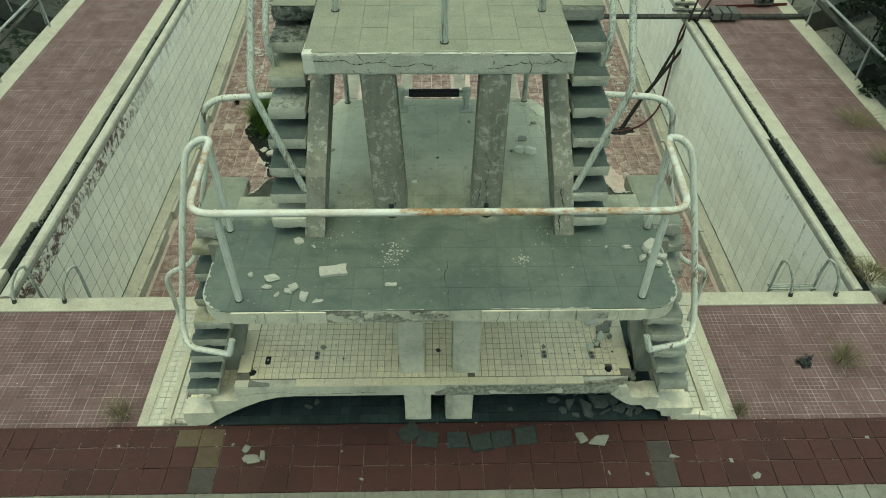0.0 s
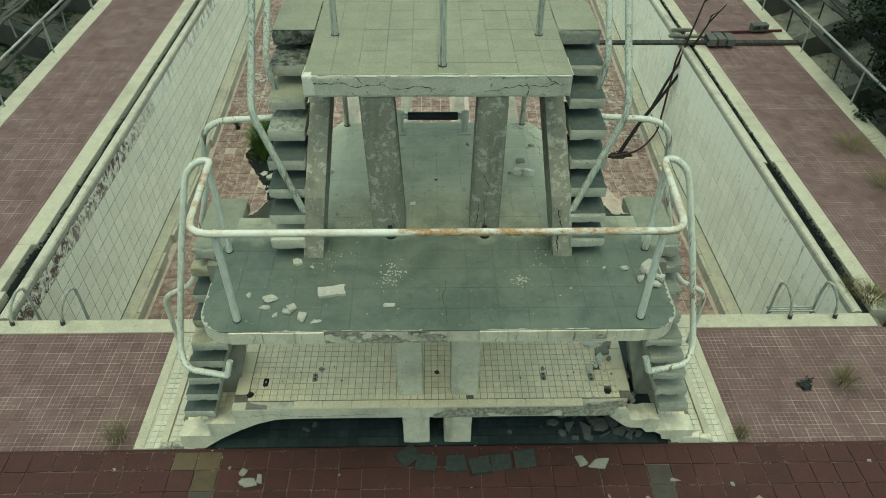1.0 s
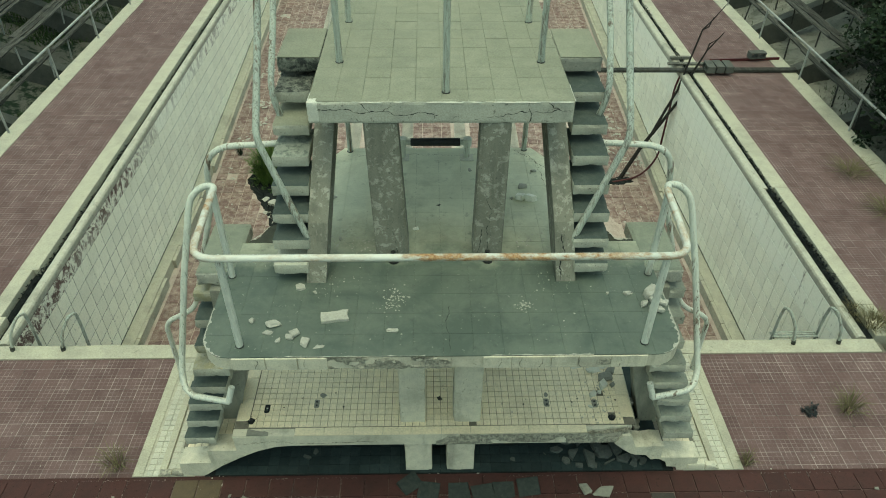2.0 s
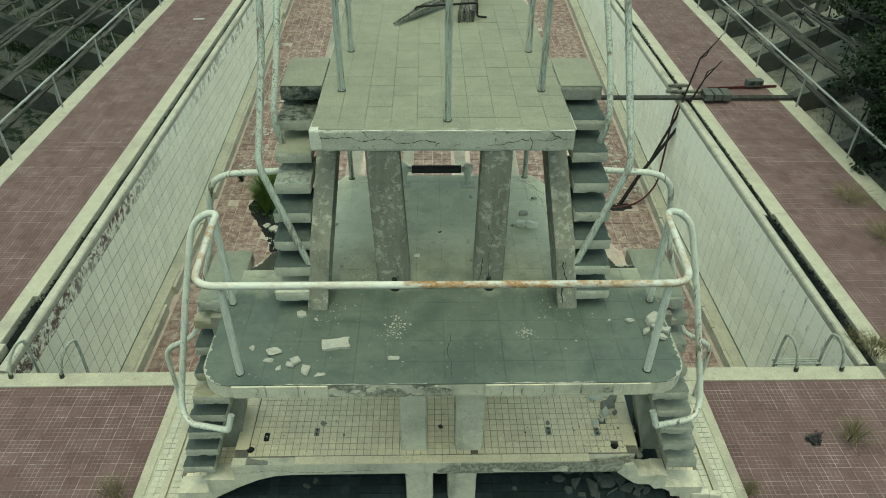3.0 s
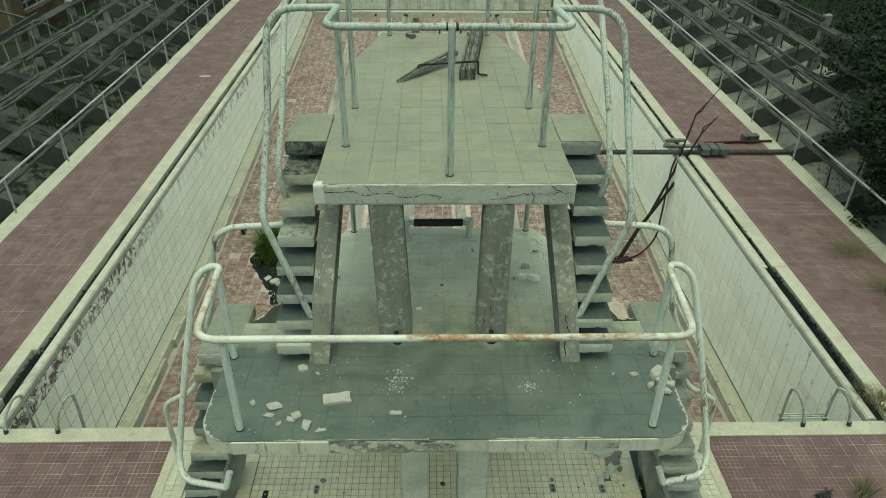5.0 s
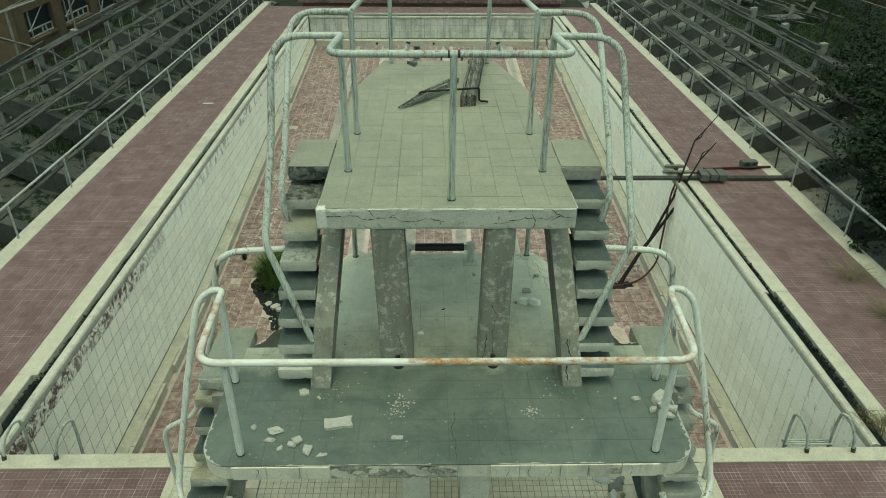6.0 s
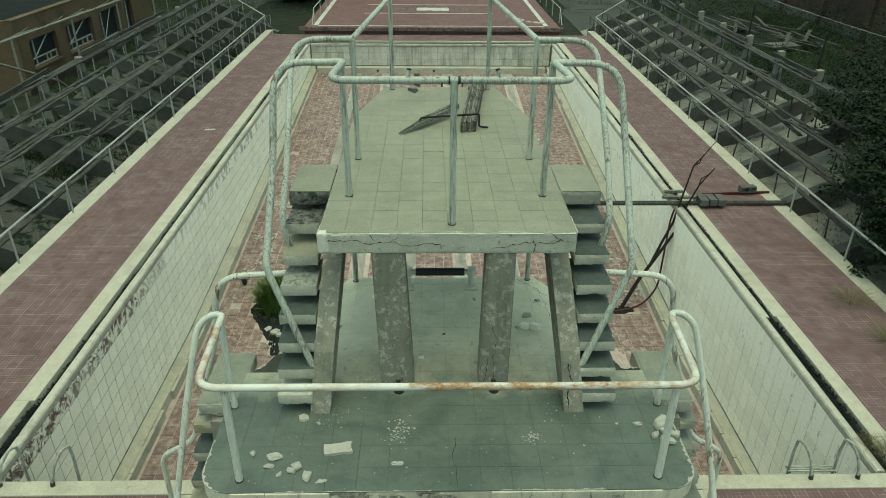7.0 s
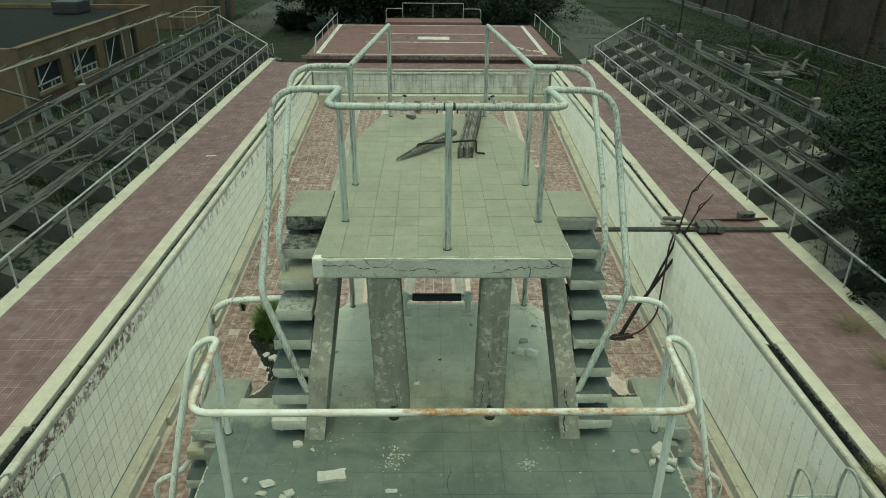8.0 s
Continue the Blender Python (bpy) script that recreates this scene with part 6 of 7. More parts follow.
# boards and blocks across the deck
tagged(part("scaffold_board", box((3.35, 8.36, 0.015), (7.42, 8.50, 0.065), 0.006, 0.006), WOOD), "long grey scaffold board laid across the deck", "board")
tagged(part("scaffold_board", box((4.86, 8.70, 0.014), (5.9, 8.78, 0.06), 0.005, 0.006), DARK_WOOD), "short dark board beside the coping", "board")
ob = tagged(part("scaffold_board", box((-0.75, -0.03, 0.0), (0.75, 0.03, 0.05), 0.005, 0.006), RED_CABLE), "dark red painted bar on the deck", "board")
ob.matrix_world = pose(6.55, 8.98, 0.006, 0, 0, 4)


def cinder_block(x, y, z, turn, label):
    bm = bmesh.new()
    add_box(bm, (-0.17, -0.065, 0), (0.17, -0.04, 0.16))
    add_box(bm, (-0.17, 0.04, 0), (0.17, 0.065, 0.16))
    for a in (-0.17, -0.0125, 0.145):
        add_box(bm, (a, -0.04, 0), (a + 0.025, 0.04, 0.16))
    ob = tagged(part("cinder_block", bm, RAW), label, "block", "cinder blocks")
    ob.matrix_world = pose(x, y, z, 90, 0, turn)


cinder_block(5.50, 8.38, 0.131, 86, "grey cinder block weighing down a board")
cinder_block(5.68, 8.39, 0.131, 92, "grey cinder block weighing down a board")
cinder_block(5.87, 8.38, 0.131, 88, "grey cinder block weighing down a board")
cinder_block(6.78, 9.08, 0.122, 5, "grey cinder block lying on a red bar")
tagged(part("scaffold_board", box((5.0, 9.0, 0.013), (5.4, 9.08, 0.07), 0.006, 0.006), DARK_WOOD), "short dark offcut on the coping", "board")

# pile of old boards on the waste ground
PILE = thing("board_pile", "heap of old grey boards on waste ground", "boards")
rng = random.Random(31)
for k in range(26):
    bm = bmesh.new()
    x, y, z = rng.uniform(14.5, 18.2), rng.uniform(24.5, 31.5), -0.72 + 0.02 * k
    a = rng.uniform(-0.8, 0.8)
    plank(bm, (x, y, z), (x + 2.4 * math.sin(a), y + 2.4 * math.cos(a), z + rng.uniform(-0.05, 0.25)), 0.16, 0.04, rng)
    part("board", bm, WOOD, PILE)
part("pale_slat", box((15.6, 27.0, -0.75), (16.8, 28.0, -0.55), 0.02, 0.05), RAW, PILE)

# worn marks on the decks
MARK = tagged(part("paper_scrap", box((-0.14, -0.05, 0.0), (0.14, 0.05, 0.004)), PLASTER), "flat pale scrap of paper on the deck", "paper")
MARK.matrix_world = pose(-6.03, 13.35, 0.001, 0, 0, 5)

# ---- tiles and boards, piece by piece ----


def inside(p, poly):
    x, y = p
    hit = False
    for (x0, y0), (x1, y1) in zip(poly, poly[1:] + poly[:1]):
        if (y0 > y) != (y1 > y) and x < x0 + (y - y0) * (x1 - x0) / (y1 - y0):
            hit = not hit
    return hit


def clip(poly, window):
    """The part of poly inside a convex counter-clockwise window."""
    for (x0, y0), (x1, y1) in zip(window, window[1:] + window[:1]):
        out = []
        side = lambda p: (x1 - x0) * (p[1] - y0) - (y1 - y0) * (p[0] - x0)
        for a, b in zip(poly, poly[1:] + poly[:1]):
            sa, sb = side(a), side(b)
            if sa >= 0:
                out.append(a)
            if (sa > 0) != (sb > 0) and abs(sa - sb) > 1e-12:
                t = sa / (sa - sb)
                out.append((a[0] + (b[0] - a[0]) * t, a[1] + (b[1] - a[1]) * t))
        poly = out
        if len(poly) < 3:
            return []
    return poly


def piece_mesh(name, outline, z0, z1, mat, chamfer=0.003):
    """A flat tile: outline in plan with a chamfered upper edge."""
    cx, cy = sum(p[0] for p in outline) / len(outline), sum(p[1] for p in outline) / len(outline)
    n = len(outline)
    vs = [(x, y, z0) for x, y in outline] + [(x, y, z1 - chamfer) for x, y in outline]
    vs += [(x + (cx - x) * chamfer / max(0.01, abs(cx - x) + abs(cy - y)) * 1.4, y + (cy - y) * chamfer / max(0.01, abs(cx - x) + abs(cy - y)) * 1.4, z1) for x, y in outline]
    fs = [tuple(range(2 * n, 3 * n))]
    for i in range(n):
        j = (i + 1) % n
        fs += [(i, j, n + j, n + i), (n + i, n + j, 2 * n + j, 2 * n + i)]
    me = bpy.data.meshes.new(name)
    me.from_pydata(vs, [], fs)
    me.materials.append(mat)
    return me


def lay(name, me, parent, at, turn=0.0, tip=0.0):
    ob = new(name, me)
    ob.parent = parent
    ob.matrix_world = pose(*at, tip, 0, turn)
    return ob


rng = random.Random(77)
# upper platform: square green tiles of 0.2 m
cell, gap = 0.2, 0.0009
square = piece_mesh("tile", [(-0.1 + gap, -0.1 + gap), (0.1 - gap, -0.1 + gap), (0.1 - gap, 0.1 - gap), (-0.1 + gap, 0.1 - gap)], -0.012, 0.0, GREEN_TILE, 0.001)
for i in range(10):
    for j in range(22):
        x, y = -0.9 + cell * i, 0.1 + cell * j
        corners = [(x + a, y + b) for a, b in ((-0.1, -0.1), (0.1, -0.1), (0.1, 0.1), (-0.1, 0.1))]
        lift = rng.uniform(-0.0012, 0.0012)
        whole = clip(corners, TOP_OUTLINE)
        if len(whole) == 4 and abs(x) < 0.95 and y < 2.9:
            lay("tile", square, TOP, (x, y, TOP_Z + lift))
        elif whole:
            lay("tile", piece_mesh("cut_tile", [(p[0] - x, p[1] - y) for p in whole], -0.012, 0.0, GREEN_TILE), TOP, (x, y, TOP_Z + lift))

# lower platform: painted tiles of 0.225 m inside the broken outline
cell = 0.226
h = cell / 2 - 0.0006
square = piece_mesh("tile", [(-h, -h), (h, -h), (h, h), (-h, h)], -0.008, 0.0, GREEN_FLOOR, 0.0008)
front = MID_OUTLINE[:14] + [(1.81, 0.16), (-1.81, 0.14)]
back = [(-1.26, 0.5), (1.26, 0.5), (1.26, 1.35), (1.0, 1.76), (-1.0, 1.76), (-1.26, 1.35)]
for i in range(16):
    for j in range(14):
        x, y = -1.695 + cell * i, -1.115 + cell * j
        corners = [(x + a, y + b) for a, b in ((-h, -h), (h, -h), (h, h), (-h, h))]
        if all(inside(p, MID_OUTLINE) for p in corners):
            lay("tile", square, MID, (x, y, MID_Z + rng.uniform(-0.0003, 0.0003)))
        elif y < 0.16 or y > 0.5:
            cut = clip(corners, front if y < 0.16 else back)
            if len(cut) > 2:
                lay("tile", piece_mesh("cut_tile", [(p[0] - x, p[1] - y) for p in cut], -0.008, 0.0, GREEN_FLOOR, 0.0008), MID, (x, y, MID_Z))

# edge slips of the lower platform: white facing tiles with a long broken stretch
x = -1.56
while x < 1.5:
    w = rng.uniform(0.20, 0.30)
    if not (-0.98 < x < 0.05):
        me = piece_mesh("facing_tile", [(0, 0), (w - 0.004, 0), (w - 0.004, 0.118), (0, 0.118)], 0, 0.012, CREAM)
        ob = new("facing_tile", me)
        ob.parent = MID
        ob.matrix_world = pose(x, -1.232, MID_Z - 0.122, 90, rng.uniform(-0.4, 0.4), 0)
    x += w

# mosaic on the plinth: front rows piece by piece, the rest in one mesh
m = 0.0665
h = m / 2 - 0.0022
tessera = piece_mesh("mosaic_tile", [(-h, -h), (h, -h), (h, h), (-h, h)], -0.004, 0.006, MOSAIC, 0.0015)
part("screed", box((-1.925, -0.705, 0.612), (1.83, 0.5, 0.6175)), GROUT, PLINTH)
rows = []
for j in range(17):
    for i in range(53):
        x, y = -1.762 + m * i, -0.665 + m * j
        gone = (x > 1.35 and noise.noise(Vector((x * 4, y * 4, 2))) > 0.5) or rng.random() < 0.003
        column = any(a + 0.03 < x < b - 0.03 for a, b in ((-0.385, -0.145), (0.115, 0.375))) and -0.63 < y < -0.45
        if gone or column:
            continue
        if j < 6 and i < 50:
            lay("mosaic_tile", tessera, PLINTH, (x, y, 0.6185 + rng.uniform(-0.0008, 0.0008)))
        else:
            rows.append((x, y, 0.6185))


def joined(name, mesh, places, mat, parent, label, turn=None):
    """Many alike pieces in one mesh."""
    base = np.array([v.co[:] for v in mesh.vertices])
    faces = [tuple(p.vertices) for p in mesh.polygons]
    verts, fs = [], []
    for k, p in enumerate(places):
        m4 = p if isinstance(p, Matrix) else Matrix.Translation(p)
        arr = np.array(m4)
        verts.append(base @ arr[:3, :3].T + arr[:3, 3])
        fs += [tuple(v + k * len(base) for v in f) for f in faces]
    me = bpy.data.meshes.new(name)
    me.from_pydata(np.concatenate(verts).tolist(), [], fs)
    me.materials.append(mat)
    ob = new(name, me)
    ob.parent = parent
    return tagged(ob, label, kind="stuff")


joined("mosaic_field", tessera, rows, MOSAIC_JOINED, PLINTH, "small white mosaic tiles with brown joints")
for s in (-1, 1):
    places = [(s * (1.975 + m * i), -0.57 + m * j, 0.393) for i in range(4) for j in range(12) if s < 0]
    places += [(s * (2.245 + m * i), -0.57 + m * j, 0.191) for i in range(4) for j in range(16)]
    joined("block_mosaic", tessera, places, MOSAIC_JOINED, PLINTH, "mosaic tiles on the stepped side block")
# border tiles: flat cream caps along the front and sides
k = 0
for x in np.arange(-1.90, 1.9, 0.272):
    if not (1.30 < x < 1.75) and not (-1.95 < x < -1.6):
        lay("cap_tile", piece_mesh("cap_tile", [(0, 0), (0.268, 0), (0.268, 0.082), (0, 0.082)], 0.0, 0.012, MOSAIC), PLINTH, (x, -0.788, 0.6125), 0)
for s in (-1, 1):
    for y in np.arange(-0.62, 0.4, 0.26):
        lay("cap_tile", piece_mesh("cap_tile", [(-0.06, 0), (0.06, 0), (0.06, 0.255), (-0.06, 0.255)], 0.0, 0.01, MOSAIC), PLINTH, (-1.862 if s < 0 else 1.79 + 0.03 * y, y, 0.6185), -1.5 if s > 0 else 0)

# drain holes and sockets in the mosaic


def floor_socket(x, y, kind):
    ob = thing("floor_socket", {"slot": "black empty slot let into the mosaic", "plate": "rusty plate with two bolt holes in the mosaic", "hole": "round black hole broken through the tiles"}[kind], "socket", "floor sockets", at=(x, y, 0.6265))
    if kind == "hole":
        part("hole", prism([(0.034 * math.cos(a) * (1 + 0.12 * math.sin(3 * a)), 0.034 * math.sin(a)) for a in (k * math.tau / 14 for k in range(14))], -0.004, 0.0015), DIRT_SHADE, ob)
        part("stub", tube([(0, 0, 0.0), (0.004, 0.004, 0.028)], 0.016, sides=10), BLACK, ob)
        return
    w, d = (0.019, 0.042)
    part("frame", prism(rounded_rect(w + 0.006, d + 0.006, 0.012), -0.004, 0.0012), DIRT_SHADE if kind == "slot" else GREY_CHIP, ob)
    if kind == "slot":
        part("bolt", box((-0.007, -0.004, 0.0012), (0.008, 0.008, 0.006), 0.002), CHALK_OLD, ob)
    for yy in (-0.022, 0.022):
        part("bolt", tube([(0, yy, 0.001), (0, yy, 0.007)], 0.010, sides=10), BLACK, ob)


def rounded_rect(w, d, r):
    return [p for cx, cy, a in ((w - r, d - r, 0), (r - w, d - r, 90), (r - w, r - d, 180), (w - r, r - d, 270)) for p in corner(cx, cy, r, a, a + 90, 3)]


for x, y, kind in ((-1.656, -0.484, "slot"), (-1.19, -0.43, "plate"), (1.026, -0.444, "plate"), (1.49, -0.46, "plate"), (-1.78, -0.63, "hole"), (1.62, -0.63, "hole")):
    floor_socket(x, y, kind)
for k, (x, y, r) in enumerate(((-0.01, -0.38, 0.03), (-0.93, -0.47, 0.012), (-1.50, -0.47, 0.009), (0.80, -0.46, 0.012), (0.83, -0.40, 0.008), (1.27, -0.44, 0.012), (1.33, -0.40, 0.010), (1.20, -0.52, 0.008), (-1.34, -0.36, 0.008), (-1.02, -0.30, 0.009), (1.56, -0.30, 0.014), (1.70, -0.42, 0.012))):
    part("stain", prism(ragged_disc(r, 40 + k), 0.0, 0.0012), WOOD, PLINTH, "small dark pit in the mosaic").location = (x, y, 0.6255)
for k, (x, y, r) in enumerate(((-1.14, -0.33, 0.036), (1.03, -0.35, 0.032), (1.58, -0.02, 0.07), (1.50, 0.10, 0.05), (1.66, 0.02, 0.055), (1.42, 0.16, 0.04))):
    part("bare_patch", prism(ragged_disc(r, 70 + k), 0.0, 0.0018), GREY_CHIP if k < 2 else CHALK_OLD, PLINTH, "patch where a mosaic tile has come off").location = (x, y, 0.6255)
part("bare_patch", prism(ragged((-1.80, -0.787), (-1.60, -0.787), 4, 0.002, 5) + ragged((-1.60, -0.75), (-1.80, -0.70), 5, 0.012, 6), 0.612, 0.6165), GREY_CHIP, PLINTH, "bare concrete where the cap tile has broken off")
for k in range(5):
    a = 0.5 + 1.1 * k
    crack(PLINTH, [(-1.78 + 0.03 * math.cos(a), -0.63 + 0.03 * math.sin(a), 0.6245), (-1.78 + 0.09 * math.cos(a + 0.2), -0.63 + 0.07 * math.sin(a + 0.2), 0.6245)], 0.0015, (0, 0, 1), 300 + k, False)

# pads of mosaic beside the tower
for s, n in ((-1, 1), (1, 2)):
    pad = thing(f"pad_{n}", "white mosaic pad with a cream border beside the tower", "pad", kind="structure")
    a, b = sorted((s * 2.40, s * 3.0))
    part("screed", box((a, -0.80, -0.002), (b, 0.735, 0.006)), LEDGE, pad)
    a, b = sorted((s * 2.90, s * 3.0))
    part("border", box((a, -0.80, 0.006), (b, 0.735, 0.013), 0.002), COPING, pad, "cream border strip")
    a, b = sorted((s * 2.68, s * 2.75))
    part("kerb_strip", box((a, -0.80, 0.006), (b, 0.735, 0.03), 0.006), COPING, pad, "raised cream strip")
    places = [(s * (2.24 + m * i), -0.765 + m * j, 0.0075) for i in range(10) for j in range(22) if not (2.66 < 2.24 + m * i < 2.77) and i > 3]
    joined("mosaic_field", tessera, places, PAD_TILE, pad, "small white mosaic tiles with brown joints")

for x0, x1, h, mat, seed in ((-2.74, -2.62, 0.045, ROUGH, 1), (-2.615, -2.50, 0.06, ROUGH, 2), (2.42, 2.60, 0.10, CREAM, 3), (2.605, 2.72, 0.085, CREAM, 4)):
    part("pad_kerb", rough_box((x0, -0.802, 0.0), (x1, -0.735, h), seed, 0.014, 0.004, 0.02), mat, bpy.data.objects["pad_1" if x0 < 0 else "pad_2"], "broken kerb piece")

# red path: large cement tiles, a few grey or ochre
path_ob = bpy.data.objects["pavement_7"]
rowsy = [(-0.842, -1.035), (-1.041, -1.258), (-1.264, -1.520)]
PITCH = 0.229
for row, (y1, y0) in enumerate(rowsy):
    for i in range(62):
        x = -7.0345 + PITCH * i
        mat = RED_STRIP
        if (row == 0 and -2.6 < x < -2.1) or (row == 1 and -2.4 < x < -2.15):
            mat = PATH_OCHRE
        elif (row == 2 and -2.4 < x < -2.15) or (row > 0 and 1.9 < x < 2.2):
            mat = PATH_GREY
        w = PITCH / 2 - rng.uniform(0.002, 0.0045)
        cut = [rng.uniform(-0.004, 0.003) for _ in range(8)]
        outline = [(-w + cut[0], y0 + 0.002 + cut[1]), (w + cut[2], y0 + 0.002 + cut[3]), (w + cut[4], y1 + cut[5]), (-w + cut[6], y1 + cut[7])]
        lay("path_tile", piece_mesh("path_tile", outline, -0.005, 0.006, mat), path_ob, (x, 0, rng.uniform(-0.0015, 0.0015)))
edge = bpy.data.objects["trim_3"]
me = piece_mesh("edging_tile", [(-0.125, -1.79), (0.125, -1.79), (0.125, -1.533), (-0.125, -1.533)], 0.006, 0.02, EDGING)
for i in range(56):
    lay("edging_tile", me, edge, (-7.02 + 0.258 * i, 0, rng.uniform(-0.001, 0.001)))
part("path_kerb", box((-7.14, -0.846, -0.006), (7.14, -0.805, 0.003), 0.003), RED_STRIP, path_ob, "narrow red border strip")

# side walls of the pool: glazed tiles, the stretch beside the tower one by one
TW = 0.262
h = TW / 2 - 0.0045
g = h - 0.0025
left_tile = piece_mesh("wall_tile", [(-g, -g), (g, -g), (g, g), (-g, g)], -0.004, 0.005, WHITE_WALL, 0.0015)
band_tile = piece_mesh("band_tile", [(-h, -h), (h, -h), (h, h), (-h, h)], -0.004, 0.006, BAND, 0.002)
for s in (-1, 1):
    rest, band = [], []
    count = 0
    for j in range(90):
        y = 1.05 + TW * (j + 0.5)
        if y > POOL_Y1 - 0.1:
            break
        for i in range(9):
            z = -0.13 - TW * (i + 0.5)
            if z - TW / 2 < floor_z(y) - 0.26:
                continue
            m4 = pose(s * (POOL_X - 0.001), y, z, 0, -90 * s, 0)
            if i == 0 or (i == 1 and s > 0):
                band.append(m4)
            elif 2.6 < y < 11.8 and count < 290:
                ob = new("wall_tile", left_tile)
                ob.parent = POOL_WALLS[s]
                ob.matrix_world = m4 @ pose(0, 0, rng.uniform(-0.001, 0.001), rng.uniform(-0.3, 0.3), rng.uniform(-0.3, 0.3), 0)
                count += 1
            else:
                rest.append(m4)
    joined("tile_field", left_tile, rest, WHITE_WALL_JOINED, POOL_WALLS[s], "white glazed pool tiles")
    if band:
        near = [p for p in band if s < 0 and p.translation.y < 6.6]
        if near:
            joined("top_course", band_tile, near, BAND, POOL_WALLS[s], "mottled brown and white top course of tiles")
        joined("top_course", band_tile, band[len(near):], FLECKED_BROWN if s < 0 else FLECKED, POOL_WALLS[s], "top course of white tiles flecked with dirt")
far = piece_mesh("wall_tile", [(-h, -h), (h, -h), (h, h), (-h, h)], -0.004, 0.006, FAR_TILE, 0.002)
for i in range(38):
    for j in range(3):
        x, z = -4.86 + TW * i, -0.27 - TW * j
        ob = new("wall_tile", far)
        ob.parent = FAR_WALL
        ob.matrix_world = pose(x, POOL_Y1 + 0.008, z, 90, 0, 0)

# kerb of short blocks on the ledge's inner edge, a few of them gone, and the open joint at the wall's foot
for s in (-1, 1):
    wall = POOL_WALLS[s]
    y = 1.3
    k = 0
    while y < POOL_Y1 - 0.9:
        length = rng.uniform(0.42, 0.62)
        tilt = 0 if y < 7 else math.degrees(math.atan(0.0722))
        if rng.random() > 0.07:
            a, b = sorted((-s * 0.0, -s * 0.06))
            ob = part("kerb_block", box((a, 0.0, -0.21), (b, length - 0.012, rng.uniform(0.0, 0.012)), 0.004), LEDGE, wall)
            ob.matrix_world = pose(s * (4.843 + rng.uniform(-0.004, 0.004)), y, floor_z(y) - 0.02, tilt, 0, rng.uniform(-0.3, 0.3))
        y += length
    bm = bmesh.new()
    for y0, y1 in ((1.2, 7.0), (7.0, POOL_Y1 - 0.4)):
        vs = [bm.verts.new((s * q, yy, floor_z(yy) + z)) for yy in (y0, y1) for q, z in ((5.05, 0.022), (5.036, 0.004))]
        bm.faces.new((vs[0], vs[1], vs[3], vs[2]))
    part("open_joint", bm, DIRT_SHADE, wall, "dark open joint at the wall's foot")

# drain holes in the shallow end's ledge
for x in (-2.24, 0.10, 2.42):
    ob = thing("drain_hole", "dark round drain in the pool ledge", "drain", "drains", at=(x, POOL_Y1 - 0.352, -1.06))
    part("ring", tube([(0, 0.01, 0), (0, -0.012, 0)], 0.07, sides=14), LEDGE, ob)
    part("hole", tube([(0, -0.008, 0), (0, -0.016, 0)], 0.05, sides=12), BLACK, ob)
# broken tiles lying on the far stage
for k, (x, y) in enumerate(((3.8, 29.0), (4.0, 28.6), (4.2, 28.3), (4.45, 27.9), (4.8, 27.7), (5.0, 27.6), (3.7, 29.4))):
    ob = tagged(part("broken_tile", shard(0.34, 0.22, 0.03, 60 + k), PLASTER), "pale broken tile on the red stage", "rubble", "broken tiles")
    ob.matrix_world = pose(x, y, 0.299, 0, 0, 37 * k)

# pool floor: red tiles between white lane lines
FT = 0.225
h = FT / 2 - 0.006
floor_tile = piece_mesh("floor_tile", [(-h, -h), (h, -h), (h, h), (-h, h)], -0.006, 0.006, POOL_RED, 0.002)
LANES = [-3.05, -1.82, -0.59, 0.65, 1.88, 3.11]
SOIL_PATCH = [(-3.20, 6.38), (-3.12, 6.75), (-3.05, 7.3), (-3.05, 8.1), (-3.4, 8.45), (-3.95, 8.35), (-4.06, 8.1), (-3.90, 7.72), (-3.67, 7.33), (-3.50, 7.05), (-3.38, 6.80), (-3.28, 6.45)]
BARE_PATCH = [(3.45, 6.0), (3.72, 5.9), (3.84, 6.2), (3.70, 6.6), (3.62, 6.9), (3.45, 7.1)]
rest, count = [], 0
for j in range(106):
    y = 1.1 + FT * (j + 0.5)
    if y > POOL_Y1 - 0.4:
        break
    tilt = 0 if y < 7 else math.degrees(math.atan(0.0722))
    for i in range(42):
        x = -4.62 + FT * i
        if any(abs(x - l) < 0.12 + FT * 0.3 for l in LANES) and y > 9:
            continue
        if inside((x, y), SOIL_PATCH) or (3.9 < x < 4.4 and 7.85 < y < 8.1) or inside((x, y), BARE_PATCH) or rng.random() < 0.005:
            continue
        z = floor_z(y) - 0.197
        if 5.6 < y < 9.0 and abs(x) > 2.1 and count < 290:
            lay("floor_tile", floor_tile, POOL_FLOOR, (x, y, z + rng.uniform(-0.002, 0.002)), 0, tilt)
            count += 1
        else:
            rest.append(pose(x, y, z, tilt, 0, 0))
joined("tile_field", floor_tile, rest, POOL_RED_JOINED, POOL_FLOOR, "worn red floor tiles with pale joints")
for l in LANES:
    bm = bmesh.new()
    a, b = 9.2, POOL_Y1 - 0.4
    vs = [bm.verts.new(p) for p in ((l - 0.13, a, floor_z(a) - 0.186), (l + 0.13, a, floor_z(a) - 0.186), (l + 0.13, b, floor_z(b) - 0.186), (l - 0.13, b, floor_z(b) - 0.186))]
    bm.faces.new(vs)
    bmesh.ops.solidify(bm, geom=bm.faces[:], thickness=0.01)
    part("lane_line", bm, LANE, POOL_FLOOR, "dirty white lane line")
# bare soil and screed where the floor has broken up


